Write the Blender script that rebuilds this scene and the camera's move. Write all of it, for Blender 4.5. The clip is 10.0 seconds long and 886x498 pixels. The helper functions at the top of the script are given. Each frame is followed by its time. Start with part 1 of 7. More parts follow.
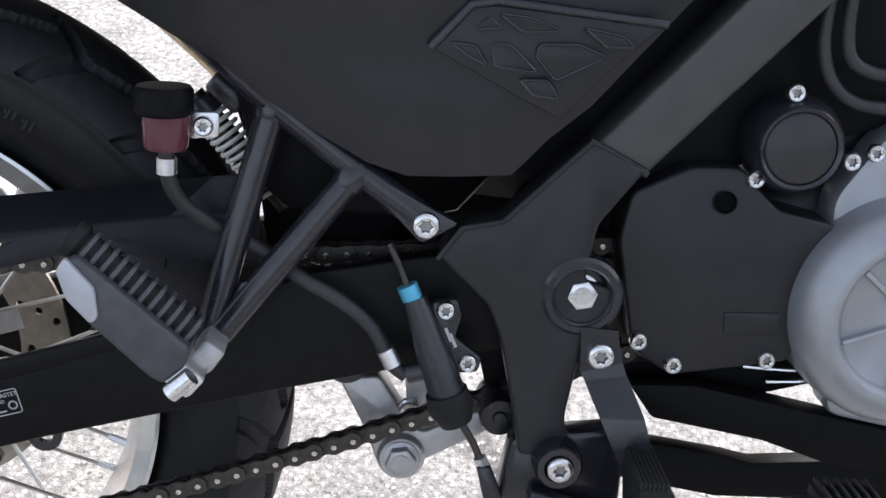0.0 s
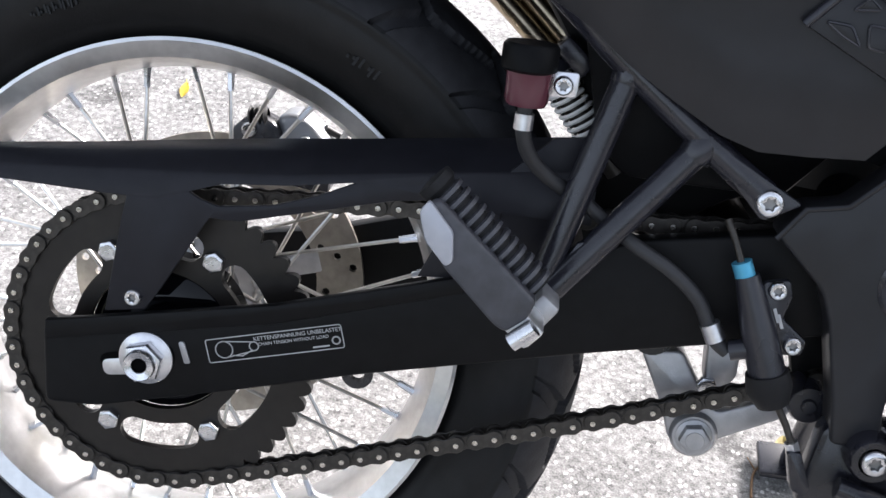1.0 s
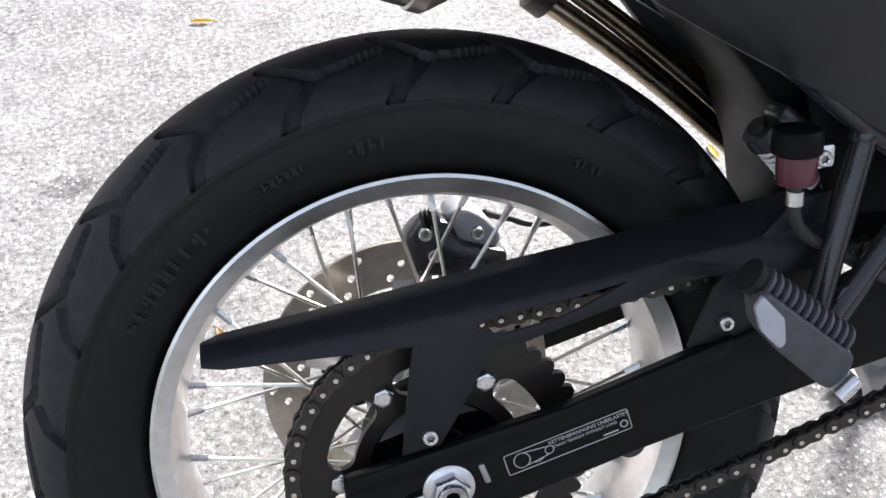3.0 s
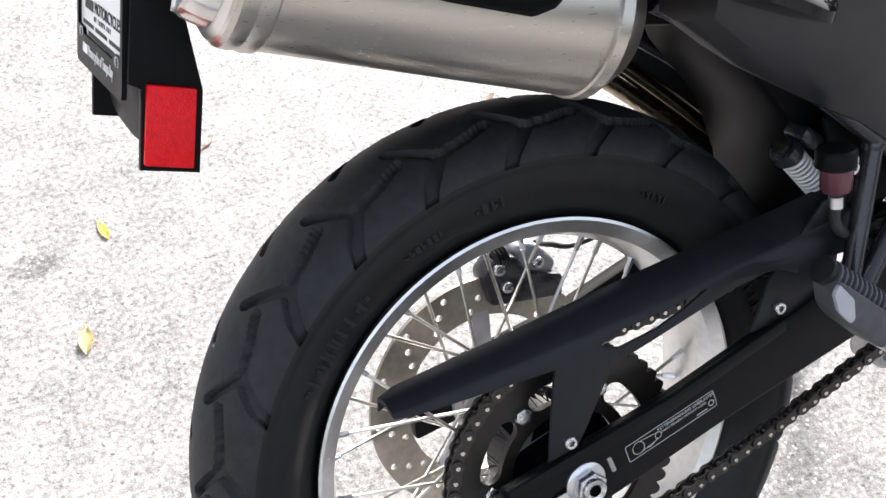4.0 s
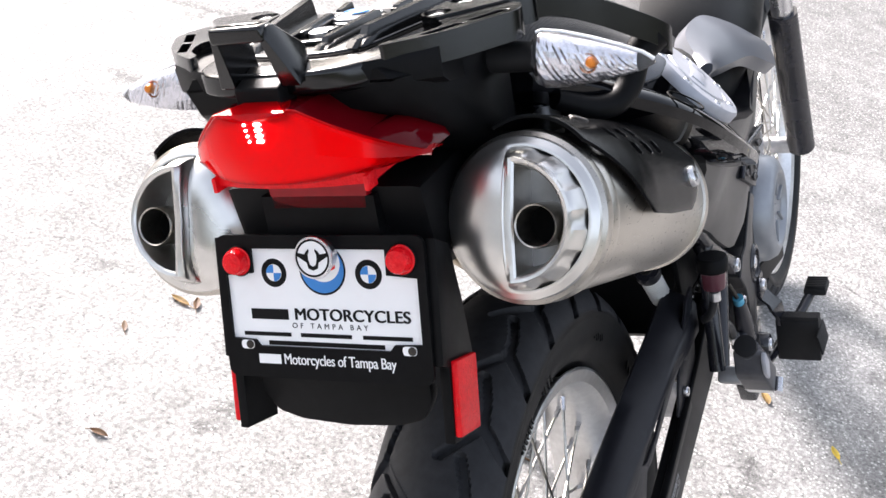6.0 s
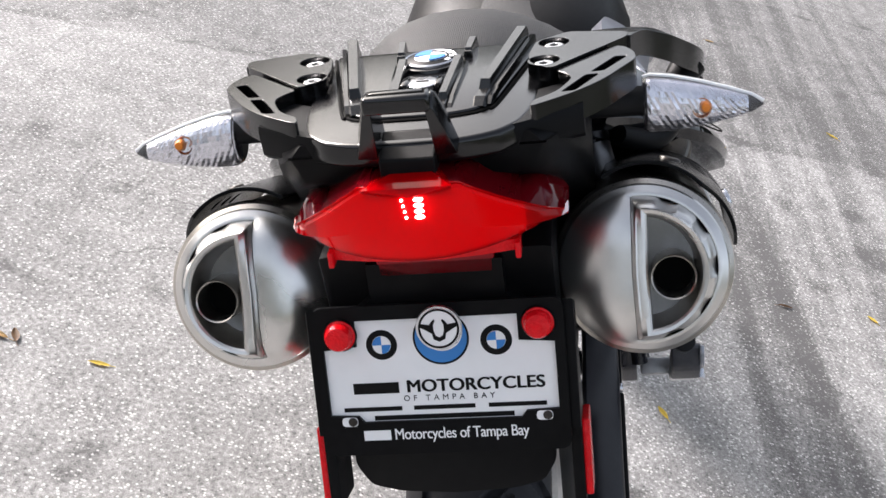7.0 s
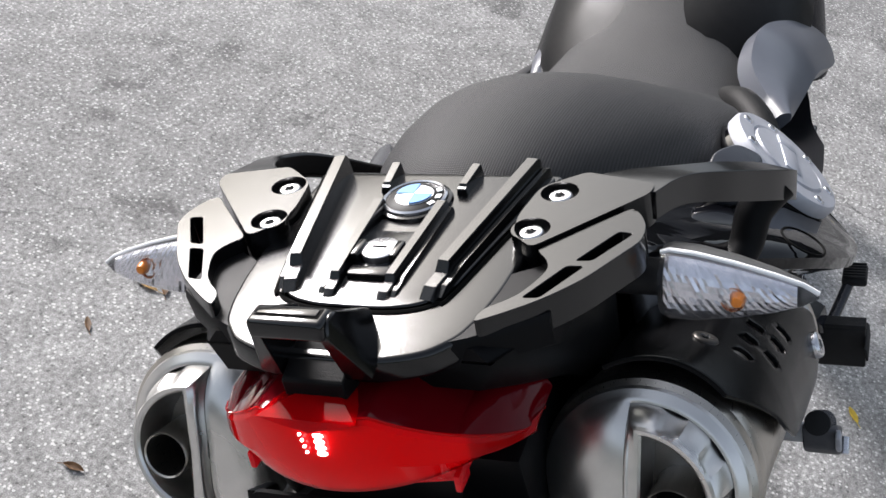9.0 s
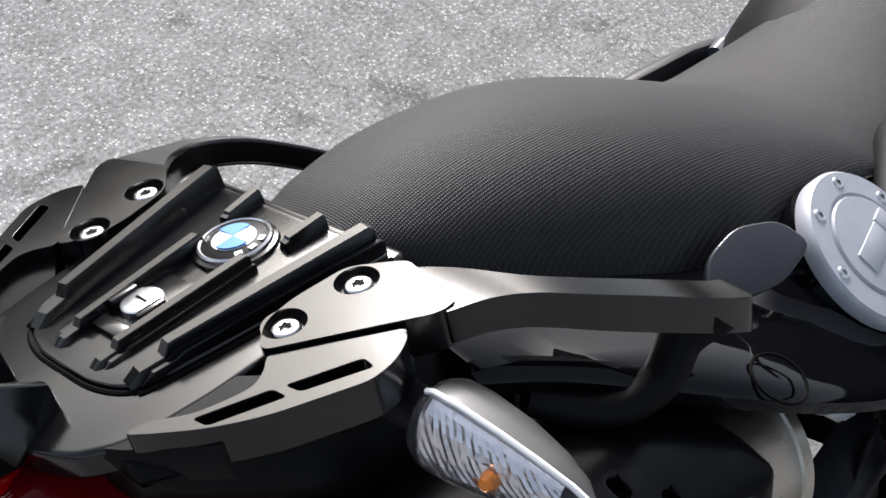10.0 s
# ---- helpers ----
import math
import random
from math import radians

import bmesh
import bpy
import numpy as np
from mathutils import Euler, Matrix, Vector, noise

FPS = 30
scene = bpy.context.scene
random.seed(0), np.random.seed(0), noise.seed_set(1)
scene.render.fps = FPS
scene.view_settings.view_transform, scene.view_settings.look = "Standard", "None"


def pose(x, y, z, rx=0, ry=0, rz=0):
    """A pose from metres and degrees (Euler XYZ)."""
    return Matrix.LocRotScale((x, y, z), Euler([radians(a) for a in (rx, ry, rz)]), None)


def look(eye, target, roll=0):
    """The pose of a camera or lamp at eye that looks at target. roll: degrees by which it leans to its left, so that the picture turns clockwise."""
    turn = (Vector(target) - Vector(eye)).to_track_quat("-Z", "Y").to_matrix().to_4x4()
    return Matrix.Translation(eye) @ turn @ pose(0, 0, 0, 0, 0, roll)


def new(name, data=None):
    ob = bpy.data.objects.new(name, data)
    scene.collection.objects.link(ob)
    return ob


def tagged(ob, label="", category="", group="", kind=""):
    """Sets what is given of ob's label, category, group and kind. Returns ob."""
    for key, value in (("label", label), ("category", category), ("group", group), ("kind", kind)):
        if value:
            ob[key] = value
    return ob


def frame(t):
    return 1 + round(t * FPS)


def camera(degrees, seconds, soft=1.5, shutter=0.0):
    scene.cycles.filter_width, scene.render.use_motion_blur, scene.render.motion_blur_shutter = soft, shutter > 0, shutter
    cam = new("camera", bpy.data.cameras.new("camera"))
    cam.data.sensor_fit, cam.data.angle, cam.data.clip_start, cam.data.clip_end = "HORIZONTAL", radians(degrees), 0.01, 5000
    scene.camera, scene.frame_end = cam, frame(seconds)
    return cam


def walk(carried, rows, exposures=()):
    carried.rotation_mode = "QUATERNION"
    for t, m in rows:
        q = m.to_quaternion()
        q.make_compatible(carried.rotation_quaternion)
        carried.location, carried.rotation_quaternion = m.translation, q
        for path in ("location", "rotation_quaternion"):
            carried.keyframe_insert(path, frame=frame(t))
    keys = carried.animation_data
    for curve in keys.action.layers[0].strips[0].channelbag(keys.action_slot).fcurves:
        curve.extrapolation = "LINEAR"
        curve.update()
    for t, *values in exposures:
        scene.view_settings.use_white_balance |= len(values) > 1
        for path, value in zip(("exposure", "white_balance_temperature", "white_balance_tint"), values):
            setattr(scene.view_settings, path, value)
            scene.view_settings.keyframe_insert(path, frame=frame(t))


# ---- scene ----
cam = camera(39.9, 10.0)
# Motorcycle frame of reference: x ahead, y to its left, z up its mid-plane, rear axle over the origin.
# It leans on its side stand, away from the camera.
BIKE = pose(0, 0, 0.0171, -22.27, 0.35, 0)
PATH = [
    (0, (0.406, -0.968, 0.738), (0.522, 0.945, 0.168), 3.6),
    (0.5, (0.340, -0.973, 0.722), (0.327, 0.943, 0.149), 5.3),
    (1, (0.274, -0.989, 0.708), (0.155, 0.915, 0.110), 7.1),
    (1.5, (0.197, -1.002, 0.686), (0.005, 0.890, 0.065), 6.9),
    (1.7, (0.134, -1.002, 0.680), (-0.003, 0.876, 0.008), 6.6),
    (2, (0.085, -1.001, 0.700), (-0.020, 0.857, -0.033), 5.2),
    (2.2, (0.033, -1.008, 0.723), (0.003, 0.874, 0.052), 3.9),
    (2.5, (-0.016, -0.980, 0.799), (0.010, 0.904, 0.130), 2.8),
    (2.7, (-0.061, -0.962, 0.823), (0.089, 0.906, 0.123), 0.6),
    (3.8, (-0.420, -1.002, 0.965), (0.227, 0.733, 0.210), -5.7),
    (4, (-0.495, -0.989, 0.986), (0.236, 0.705, 0.210), -5.8),
    (4.5, (-0.711, -0.871, 1.037), (0.317, 0.668, 0.277), -8.6),
    (4.7, (-0.780, -0.844, 1.061), (0.357, 0.642, 0.358), -10.2),
    (5, (-0.880, -0.773, 1.084), (0.411, 0.611, 0.436), -10.6),
    (5.5, (-1.043, -0.644, 1.141), (0.466, 0.506, 0.51), -11.9),
    (5.7, (-1.074, -0.587, 1.159), (0.511, 0.443, 0.505), -10.9),
    (6.8, (-1.092, -0.189, 1.261), (0.679, 0.191, 0.414), -8.3),
    (7, (-1.098, -0.134, 1.288), (0.683, 0.152, 0.424), -7.3),
    (7.5, (-1.086, -0.052, 1.327), (0.668, 0.022, 0.37), -3.6),
    (8, (-1.008, -0.087, 1.348), (0.72, 0.092, 0.358), -5.3),
    (8.5, (-0.911, -0.204, 1.371), (0.762, 0.238, 0.368), -6.2),
    (9, (-0.813, -0.3, 1.381), (0.743, 0.429, 0.358), -11.0),
    (9.5, (-0.633, -0.401, 1.371), (0.704, 0.576, 0.251), -9.0),
    (9.8, (-0.538, -0.462, 1.374), (0.614, 0.698, 0.221), -12.4),
    (10, (-0.479, -0.506, 1.353), (0.596, 0.775, 0.256), -12.6),
]
walk(cam, [(t, BIKE @ look(eye, target, roll)) for t, eye, target, roll in PATH],
     exposures=[(0, 1.8, 6450, 11), (2.0, 1.7, 6400, 11), (2.5, 1.6, 6400, 11), (4.0, 1.92, 6600, 11), (5.5, 1.92, 6600, 12), (6.8, 1.46, 6550, 11), (7.1, 1.18, 6550, 11), (7.5, 1.0, 6550, 10), (8.5, 0.82, 6450, 10), (9, 0.82, 6350, 9), (10, 0.82, 6300, 9)])
# ---- light ----
world = bpy.data.worlds.new("sky")
scene.world = world
world.use_nodes = True
wn = world.node_tree
sky = wn.nodes.new("ShaderNodeTexSky")
sky.sky_type = "NISHITA"
sky.sun_disc = False
sky.sun_elevation, sky.sun_rotation = radians(27), radians(38)
sky.dust_density, sky.ozone_density = 4.0, 1.0
haze = wn.nodes.new("ShaderNodeHueSaturation")
haze.inputs["Saturation"].default_value = 0.5
wn.links.new(sky.outputs[0], haze.inputs["Color"])
wn.links.new(haze.outputs[0], wn.nodes["Background"].inputs[0])
wn.nodes["Background"].inputs[1].default_value = 0.13
sun = new("sun", bpy.data.lights.new("sun", "SUN"))
sun.data.energy, sun.data.angle, sun.data.color = 3.3, radians(15), (1.0, 0.945, 0.955)
sun.matrix_world = look((5.58, 7.14, 4.22), (0, 0, 0))


# ---- materials ----
def mat(name, colour, rough=0.5, metal=0.0, grain=0.0, scale=60.0, bump=0.0, bscale=400.0, coat=0.0, rvar=0.0, spec=0.5):
    """Principled surface with colour variation at two scales, roughness variation and fine relief."""
    m = bpy.data.materials.new(name)
    m.use_nodes = True
    t = m.node_tree
    b = t.nodes["Principled BSDF"]
    b.inputs["Base Color"].default_value = (*colour, 1)
    b.inputs["Roughness"].default_value = rough
    b.inputs["Metallic"].default_value = metal
    b.inputs["Specular IOR Level"].default_value = spec
    b.inputs["Coat Weight"].default_value = coat
    b.inputs["Coat Roughness"].default_value = 0.04
    co = t.nodes.new("ShaderNodeTexCoord")
    if grain:
        n1, n2 = t.nodes.new("ShaderNodeTexNoise"), t.nodes.new("ShaderNodeTexNoise")
        n1.inputs["Scale"].default_value, n1.inputs["Detail"].default_value = scale, 6
        n2.inputs["Scale"].default_value, n2.inputs["Detail"].default_value = scale / 9, 4
        t.links.new(co.outputs["Object"], n1.inputs["Vector"])
        t.links.new(co.outputs["Object"], n2.inputs["Vector"])
        add = t.nodes.new("ShaderNodeMath")
        add.operation = "ADD"
        t.links.new(n1.outputs[0], add.inputs[0])
        t.links.new(n2.outputs[0], add.inputs[1])
        ramp = t.nodes.new("ShaderNodeMapRange")
        ramp.inputs["From Min"].default_value, ramp.inputs["From Max"].default_value = 0.7, 1.3
        ramp.inputs["To Min"].default_value, ramp.inputs["To Max"].default_value = 1 - grain, 1 + grain
        t.links.new(add.outputs[0], ramp.inputs["Value"])
        mul = t.nodes.new("ShaderNodeVectorMath")
        mul.operation = "SCALE"
        mul.inputs[0].default_value = colour
        t.links.new(ramp.outputs[0], mul.inputs["Scale"])
        t.links.new(mul.outputs[0], b.inputs["Base Color"])
        if rvar:
            r2 = t.nodes.new("ShaderNodeMapRange")
            r2.inputs["From Min"].default_value, r2.inputs["From Max"].default_value = 0.35, 0.65
            r2.inputs["To Min"].default_value, r2.inputs["To Max"].default_value = max(0.02, rough - rvar), min(1, rough + rvar)
            t.links.new(n2.outputs[0], r2.inputs["Value"])
            t.links.new(r2.outputs[0], b.inputs["Roughness"])
    if bump:
        nb = t.nodes.new("ShaderNodeTexNoise")
        nb.inputs["Scale"].default_value, nb.inputs["Detail"].default_value = bscale, 3
        t.links.new(co.outputs["Object"], nb.inputs["Vector"])
        bp = t.nodes.new("ShaderNodeBump")
        bp.inputs["Strength"].default_value, bp.inputs["Distance"].default_value = bump, 0.0006
        t.links.new(nb.outputs[0], bp.inputs["Height"])
        t.links.new(bp.outputs[0], b.inputs["Normal"])
    return m


def glassy(name, colour, rough=0.05, through_=0.6, ior=1.45):
    m = mat(name, colour, rough)
    b = m.node_tree.nodes["Principled BSDF"]
    b.inputs["Transmission Weight"].default_value = through_
    b.inputs["IOR"].default_value = ior
    return m


PLASTIC = mat("black_plastic", (0.0055, 0.0055, 0.006), 0.42, grain=0.25, scale=90, bump=0.3, bscale=1500, rvar=0.06, spec=0.09)
SHIELD = mat("satin_black_shield", (0.004, 0.004, 0.0045), 0.2, grain=0.25, scale=60, bump=0.12, bscale=1200, rvar=0.06, spec=0.09)
MATT = mat("matt_black_rib", (0.004, 0.004, 0.0045), 0.55, grain=0.25, scale=90, bump=0.3, bscale=1500, spec=0.12)
RACK = mat("black_rack_plastic", (0.003, 0.003, 0.0034), 0.18, grain=0.2, scale=80, bump=0.05, bscale=1600, rvar=0.05, spec=0.55)
GUARD = mat("satin_guard_plastic", (0.0145, 0.0145, 0.0185), 0.38, grain=0.2, scale=70, bump=0.2, bscale=1500, rvar=0.06, spec=0.24)
PANEL = mat("satin_black_panel", (0.0185, 0.0185, 0.021), 0.36, grain=0.2, scale=40, bump=0.15, bscale=1800, rvar=0.06, spec=0.34)
GLOSS = mat("gloss_black_paint", (0.003, 0.003, 0.004), 0.03, grain=0.2, scale=30, spec=0.26)
PAINT = mat("black_painted_metal", (0.016, 0.016, 0.0215), 0.25, grain=0.3, scale=70, bump=0.1, bscale=900, rvar=0.05, spec=0.6)
SATIN = mat("satin_black_steel", (0.006, 0.006, 0.0065), 0.4, grain=0.3, scale=70, bump=0.12, bscale=900, rvar=0.06, spec=0.14)
BEAM = mat("dark_grey_frame_paint", (0.05, 0.05, 0.048), 0.42, grain=0.15, scale=60, bump=0.1, bscale=1200, rvar=0.05)
ENGINE = mat("black_engine_paint", (0.02, 0.02, 0.022), 0.42, grain=0.2, scale=60, bump=0.15, bscale=1000, rvar=0.05)
CAST = mat("silver_cast_cover", (0.33, 0.345, 0.37), 0.42, 0.55, grain=0.1, scale=50, bump=0.25, bscale=700, rvar=0.05)
ALU = mat("anodised_aluminium", (0.8, 0.8, 0.8), 0.36, 1.0, grain=0.1, scale=120, bump=0.08, bscale=500, rvar=0.08)
DULL_ALU = mat("dull_cast_aluminium", (0.45, 0.45, 0.46), 0.45, 0.8, grain=0.2, scale=70, bump=0.3, bscale=600, rvar=0.08)
ZINC = mat("zinc_plated_steel", (0.72, 0.72, 0.74), 0.3, 1.0, grain=0.12, scale=200, rvar=0.08)
SPOKE = mat("stainless_spoke", (0.66, 0.64, 0.6), 0.3, 1.0, grain=0.15, scale=200)
DARK_STEEL = mat("dark_oiled_steel", (0.06, 0.055, 0.05), 0.38, 0.8, grain=0.35, scale=200, bump=0.2, bscale=900, rvar=0.1)
SOCKET = mat("shaded_socket_steel", (0.3, 0.295, 0.29), 0.4, 0.9, grain=0.2, scale=200)
PIN = mat("polished_chain_pin", (0.55, 0.52, 0.48), 0.25, 1.0, grain=0.2, scale=300)
DISC = mat("drilled_steel", (0.36, 0.33, 0.29), 0.42, 0.9, grain=0.2, scale=120, rvar=0.08)
SPROCKET = mat("black_sprocket_steel", (0.018, 0.015, 0.013), 0.36, 0.3, grain=0.3, scale=90, rvar=0.08)
RUBBER = mat("tyre_rubber", (0.0085, 0.0085, 0.0088), 0.5, grain=0.35, scale=60, bump=0.3, bscale=500, rvar=0.1, spec=0.28)
# Paler, bluer tread: wear, and the sky's sheen painted into the colour
TREAD = mat("worn_skylit_tread_rubber", (0.021, 0.0213, 0.0245), 0.66, grain=0.4, scale=90, bump=0.35, bscale=600, rvar=0.1, spec=0.36)
SOFT = mat("grip_rubber", (0.012, 0.012, 0.013), 0.6, spec=0.25, grain=0.2, scale=90, bump=0.3, bscale=800)
LEAF = [mat("dry_leaf", c, 0.6, grain=0.3, scale=120) for c in ((0.72, 0.55, 0.08), (0.42, 0.27, 0.09), (0.20, 0.11, 0.05), (0.6, 0.52, 0.25))]
HOSE = mat("rubber_hose", (0.025, 0.025, 0.027), 0.5, grain=0.2, scale=150)
REDPLASTIC = mat("red_reflector", (0.78, 0.006, 0.012), 0.14, grain=0.15, scale=200, bump=0.3, bscale=300, spec=0.25)
REDLENS = glassy("red_lamp_lens", (0.70, 0.001, 0.004), 0.03, 0.6, 1.2)
CLEAR = glassy("clear_lamp_lens", (0.96, 0.96, 0.99), 0.02, 0.97, 1.3)
AMBER_HOOD = mat("copper_bulb_hood", (0.55, 0.30, 0.18), 0.15, 1.0, grain=0.1)
AMBER = mat("amber_bulb", (0.75, 0.22, 0.02), 0.3, grain=0.1)
CHROME = mat("chrome_reflector", (0.84, 0.84, 0.88), 0.26, 1.0, grain=0.1, scale=200)


def facets(m, scale, strength, depth):
    """Presses small flat facets into a surface."""
    t = m.node_tree
    co, v, bp = t.nodes.new("ShaderNodeTexCoord"), t.nodes.new("ShaderNodeTexVoronoi"), t.nodes.new("ShaderNodeBump")
    v.inputs["Scale"].default_value = scale
    bp.inputs["Strength"].default_value, bp.inputs["Distance"].default_value = strength, depth
    t.links.new(co.outputs["Object"], v.inputs["Vector"])
    t.links.new(v.outputs["Distance"], bp.inputs["Height"])
    t.links.new(bp.outputs[0], t.nodes["Principled BSDF"].inputs["Normal"])


facets(REDPLASTIC, 520, 0.3, 0.002)
WINE = glassy("brake_fluid_bowl", (0.12, 0.036, 0.05), 0.2, 0.12)
WHITE = mat("white_plate", (0.93, 0.93, 0.93), 0.25, grain=0.02)
INK = mat("black_print", (0.004, 0.004, 0.0045), 0.45, spec=0.15)
PRINT = mat("silver_print", (0.5, 0.5, 0.5), 0.5)
BLUE = mat("blue_print", (0.03, 0.22, 0.6), 0.3)
CYAN = mat("blue_anodised", (0.1, 0.42, 0.62), 0.35, 0.5)
SPRING = mat("white_spring", (0.75, 0.74, 0.72), 0.4, grain=0.1)
GREY = mat("pale_grey_paint", (0.075, 0.082, 0.102), 0.34, grain=0.06, scale=40, coat=0.08)
CAPSILVER = mat("silver_cap_paint", (0.42, 0.43, 0.47), 0.38, 0.25, grain=0.08, scale=80, bump=0.1)
BRONZE = mat("bronze_pipe", (0.42, 0.35, 0.25), 0.3, 1.0, grain=0.3, scale=50, rvar=0.1)
# Emissive stand-in for sun glints on the tail lamp's facets
GLINT = mat("lens_glint", (0.9, 0.85, 0.8), 0.3)
GLINT.node_tree.nodes["Principled BSDF"].inputs["Emission Color"].default_value = (1.0, 0.9, 0.82, 1)
GLINT.node_tree.nodes["Principled BSDF"].inputs["Emission Strength"].default_value = 6.0
LIT = mat("lit_red_diffuser", (0.6, 0.01, 0.02), 0.4)
LIT.node_tree.nodes["Principled BSDF"].inputs["Emission Color"].default_value = (1.0, 0.012, 0.02, 1)
LIT.node_tree.nodes["Principled BSDF"].inputs["Emission Strength"].default_value = 0.22
# Near-black, mostly for holes and slots whose shade it puts into the colour
BLACKHOLE = mat("hollow_black", (0.003, 0.003, 0.003), 0.7, grain=0.3, spec=0.05)


def brushed():
    """Stainless steel, brushed round the can."""
    m = mat("brushed_stainless", (0.51, 0.48, 0.435), 0.3, 1.0)
    t = m.node_tree
    b = t.nodes["Principled BSDF"]
    co, mp, n = t.nodes.new("ShaderNodeTexCoord"), t.nodes.new("ShaderNodeMapping"), t.nodes.new("ShaderNodeTexNoise")
    mp.inputs["Rotation"].default_value = (0, radians(-25), 0)
    mp.inputs["Scale"].default_value = (18, 260, 260)
    n.inputs["Scale"].default_value, n.inputs["Detail"].default_value = 3, 5
    t.links.new(co.outputs["Object"], mp.inputs[0])
    t.links.new(mp.outputs[0], n.inputs["Vector"])
    r = t.nodes.new("ShaderNodeMapRange")
    r.inputs["To Min"].default_value, r.inputs["To Max"].default_value = 0.2, 0.42
    t.links.new(n.outputs[0], r.inputs["Value"])
    t.links.new(r.outputs[0], b.inputs["Roughness"])
    bp = t.nodes.new("ShaderNodeBump")
    bp.inputs["Strength"].default_value, bp.inputs["Distance"].default_value = 0.12, 0.0004
    t.links.new(n.outputs[0], bp.inputs["Height"])
    t.links.new(bp.outputs[0], b.inputs["Normal"])
    return m


STAINLESS = brushed()
DEEPRED = mat("deep_red_plastic", (0.30, 0.004, 0.010), 0.2, grain=0.15, scale=60, spec=0.3)
SLATE = mat("slate_grey_paint", (0.03, 0.032, 0.039), 0.18, grain=0.08, scale=50)
# Darker than the end cap's steel, for the recessed outlet floor
FLOOR_STEEL = mat("darker_floor_steel", (0.22, 0.215, 0.21), 0.3, 1.0, grain=0.2, scale=60, rvar=0.1)
CAPSTEEL = mat("satin_steel", (0.72, 0.705, 0.68), 0.3, 1.0, grain=0.08, scale=60, bump=0.12, bscale=900, rvar=0.06)
# The lens red again, with the dark deck's reflection put into its colour
REDTOP = mat("darkened_red_lens", (0.10, 0.0012, 0.004), 0.05, grain=0.15, scale=40, spec=0.16)


HORIZON_RING = mat("dull_green_ring", (0.045, 0.05, 0.04), 0.9, grain=0.4, scale=0.8, spec=0.1)


def seat_cloth():
    """Dark seat cover with a fine woven rib."""
    m = mat("ribbed_seat_cover", (0.020, 0.020, 0.0215), 0.55, grain=0.12, scale=30, spec=0.22)
    t = m.node_tree
    b = t.nodes["Principled BSDF"]
    b.inputs["Sheen Weight"].default_value, b.inputs["Sheen Roughness"].default_value = 0.06, 0.4
    co = t.nodes.new("ShaderNodeTexCoord")
    w1, w2 = t.nodes.new("ShaderNodeTexWave"), t.nodes.new("ShaderNodeTexWave")
    w1.bands_direction, w2.bands_direction = "X", "Y"
    for w in (w1, w2):
        w.inputs["Scale"].default_value = 190
        t.links.new(co.outputs["Object"], w.inputs["Vector"])
    mx = t.nodes.new("ShaderNodeMath")
    mx.operation = "MULTIPLY"
    t.links.new(w1.outputs["Fac"], mx.inputs[0])
    t.links.new(w2.outputs["Fac"], mx.inputs[1])
    bp = t.nodes.new("ShaderNodeBump")
    bp.inputs["Strength"].default_value, bp.inputs["Distance"].default_value = 0.7, 0.0006
    t.links.new(mx.outputs[0], bp.inputs["Height"])
    t.links.new(bp.outputs[0], b.inputs["Normal"])
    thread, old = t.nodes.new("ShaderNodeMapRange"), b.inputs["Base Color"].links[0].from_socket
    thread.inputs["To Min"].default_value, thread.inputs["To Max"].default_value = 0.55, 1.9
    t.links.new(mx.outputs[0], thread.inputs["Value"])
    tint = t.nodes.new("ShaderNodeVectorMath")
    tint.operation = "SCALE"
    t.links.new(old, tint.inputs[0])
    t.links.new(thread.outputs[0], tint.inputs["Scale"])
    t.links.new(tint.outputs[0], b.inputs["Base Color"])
    return m


SEAT = seat_cloth()


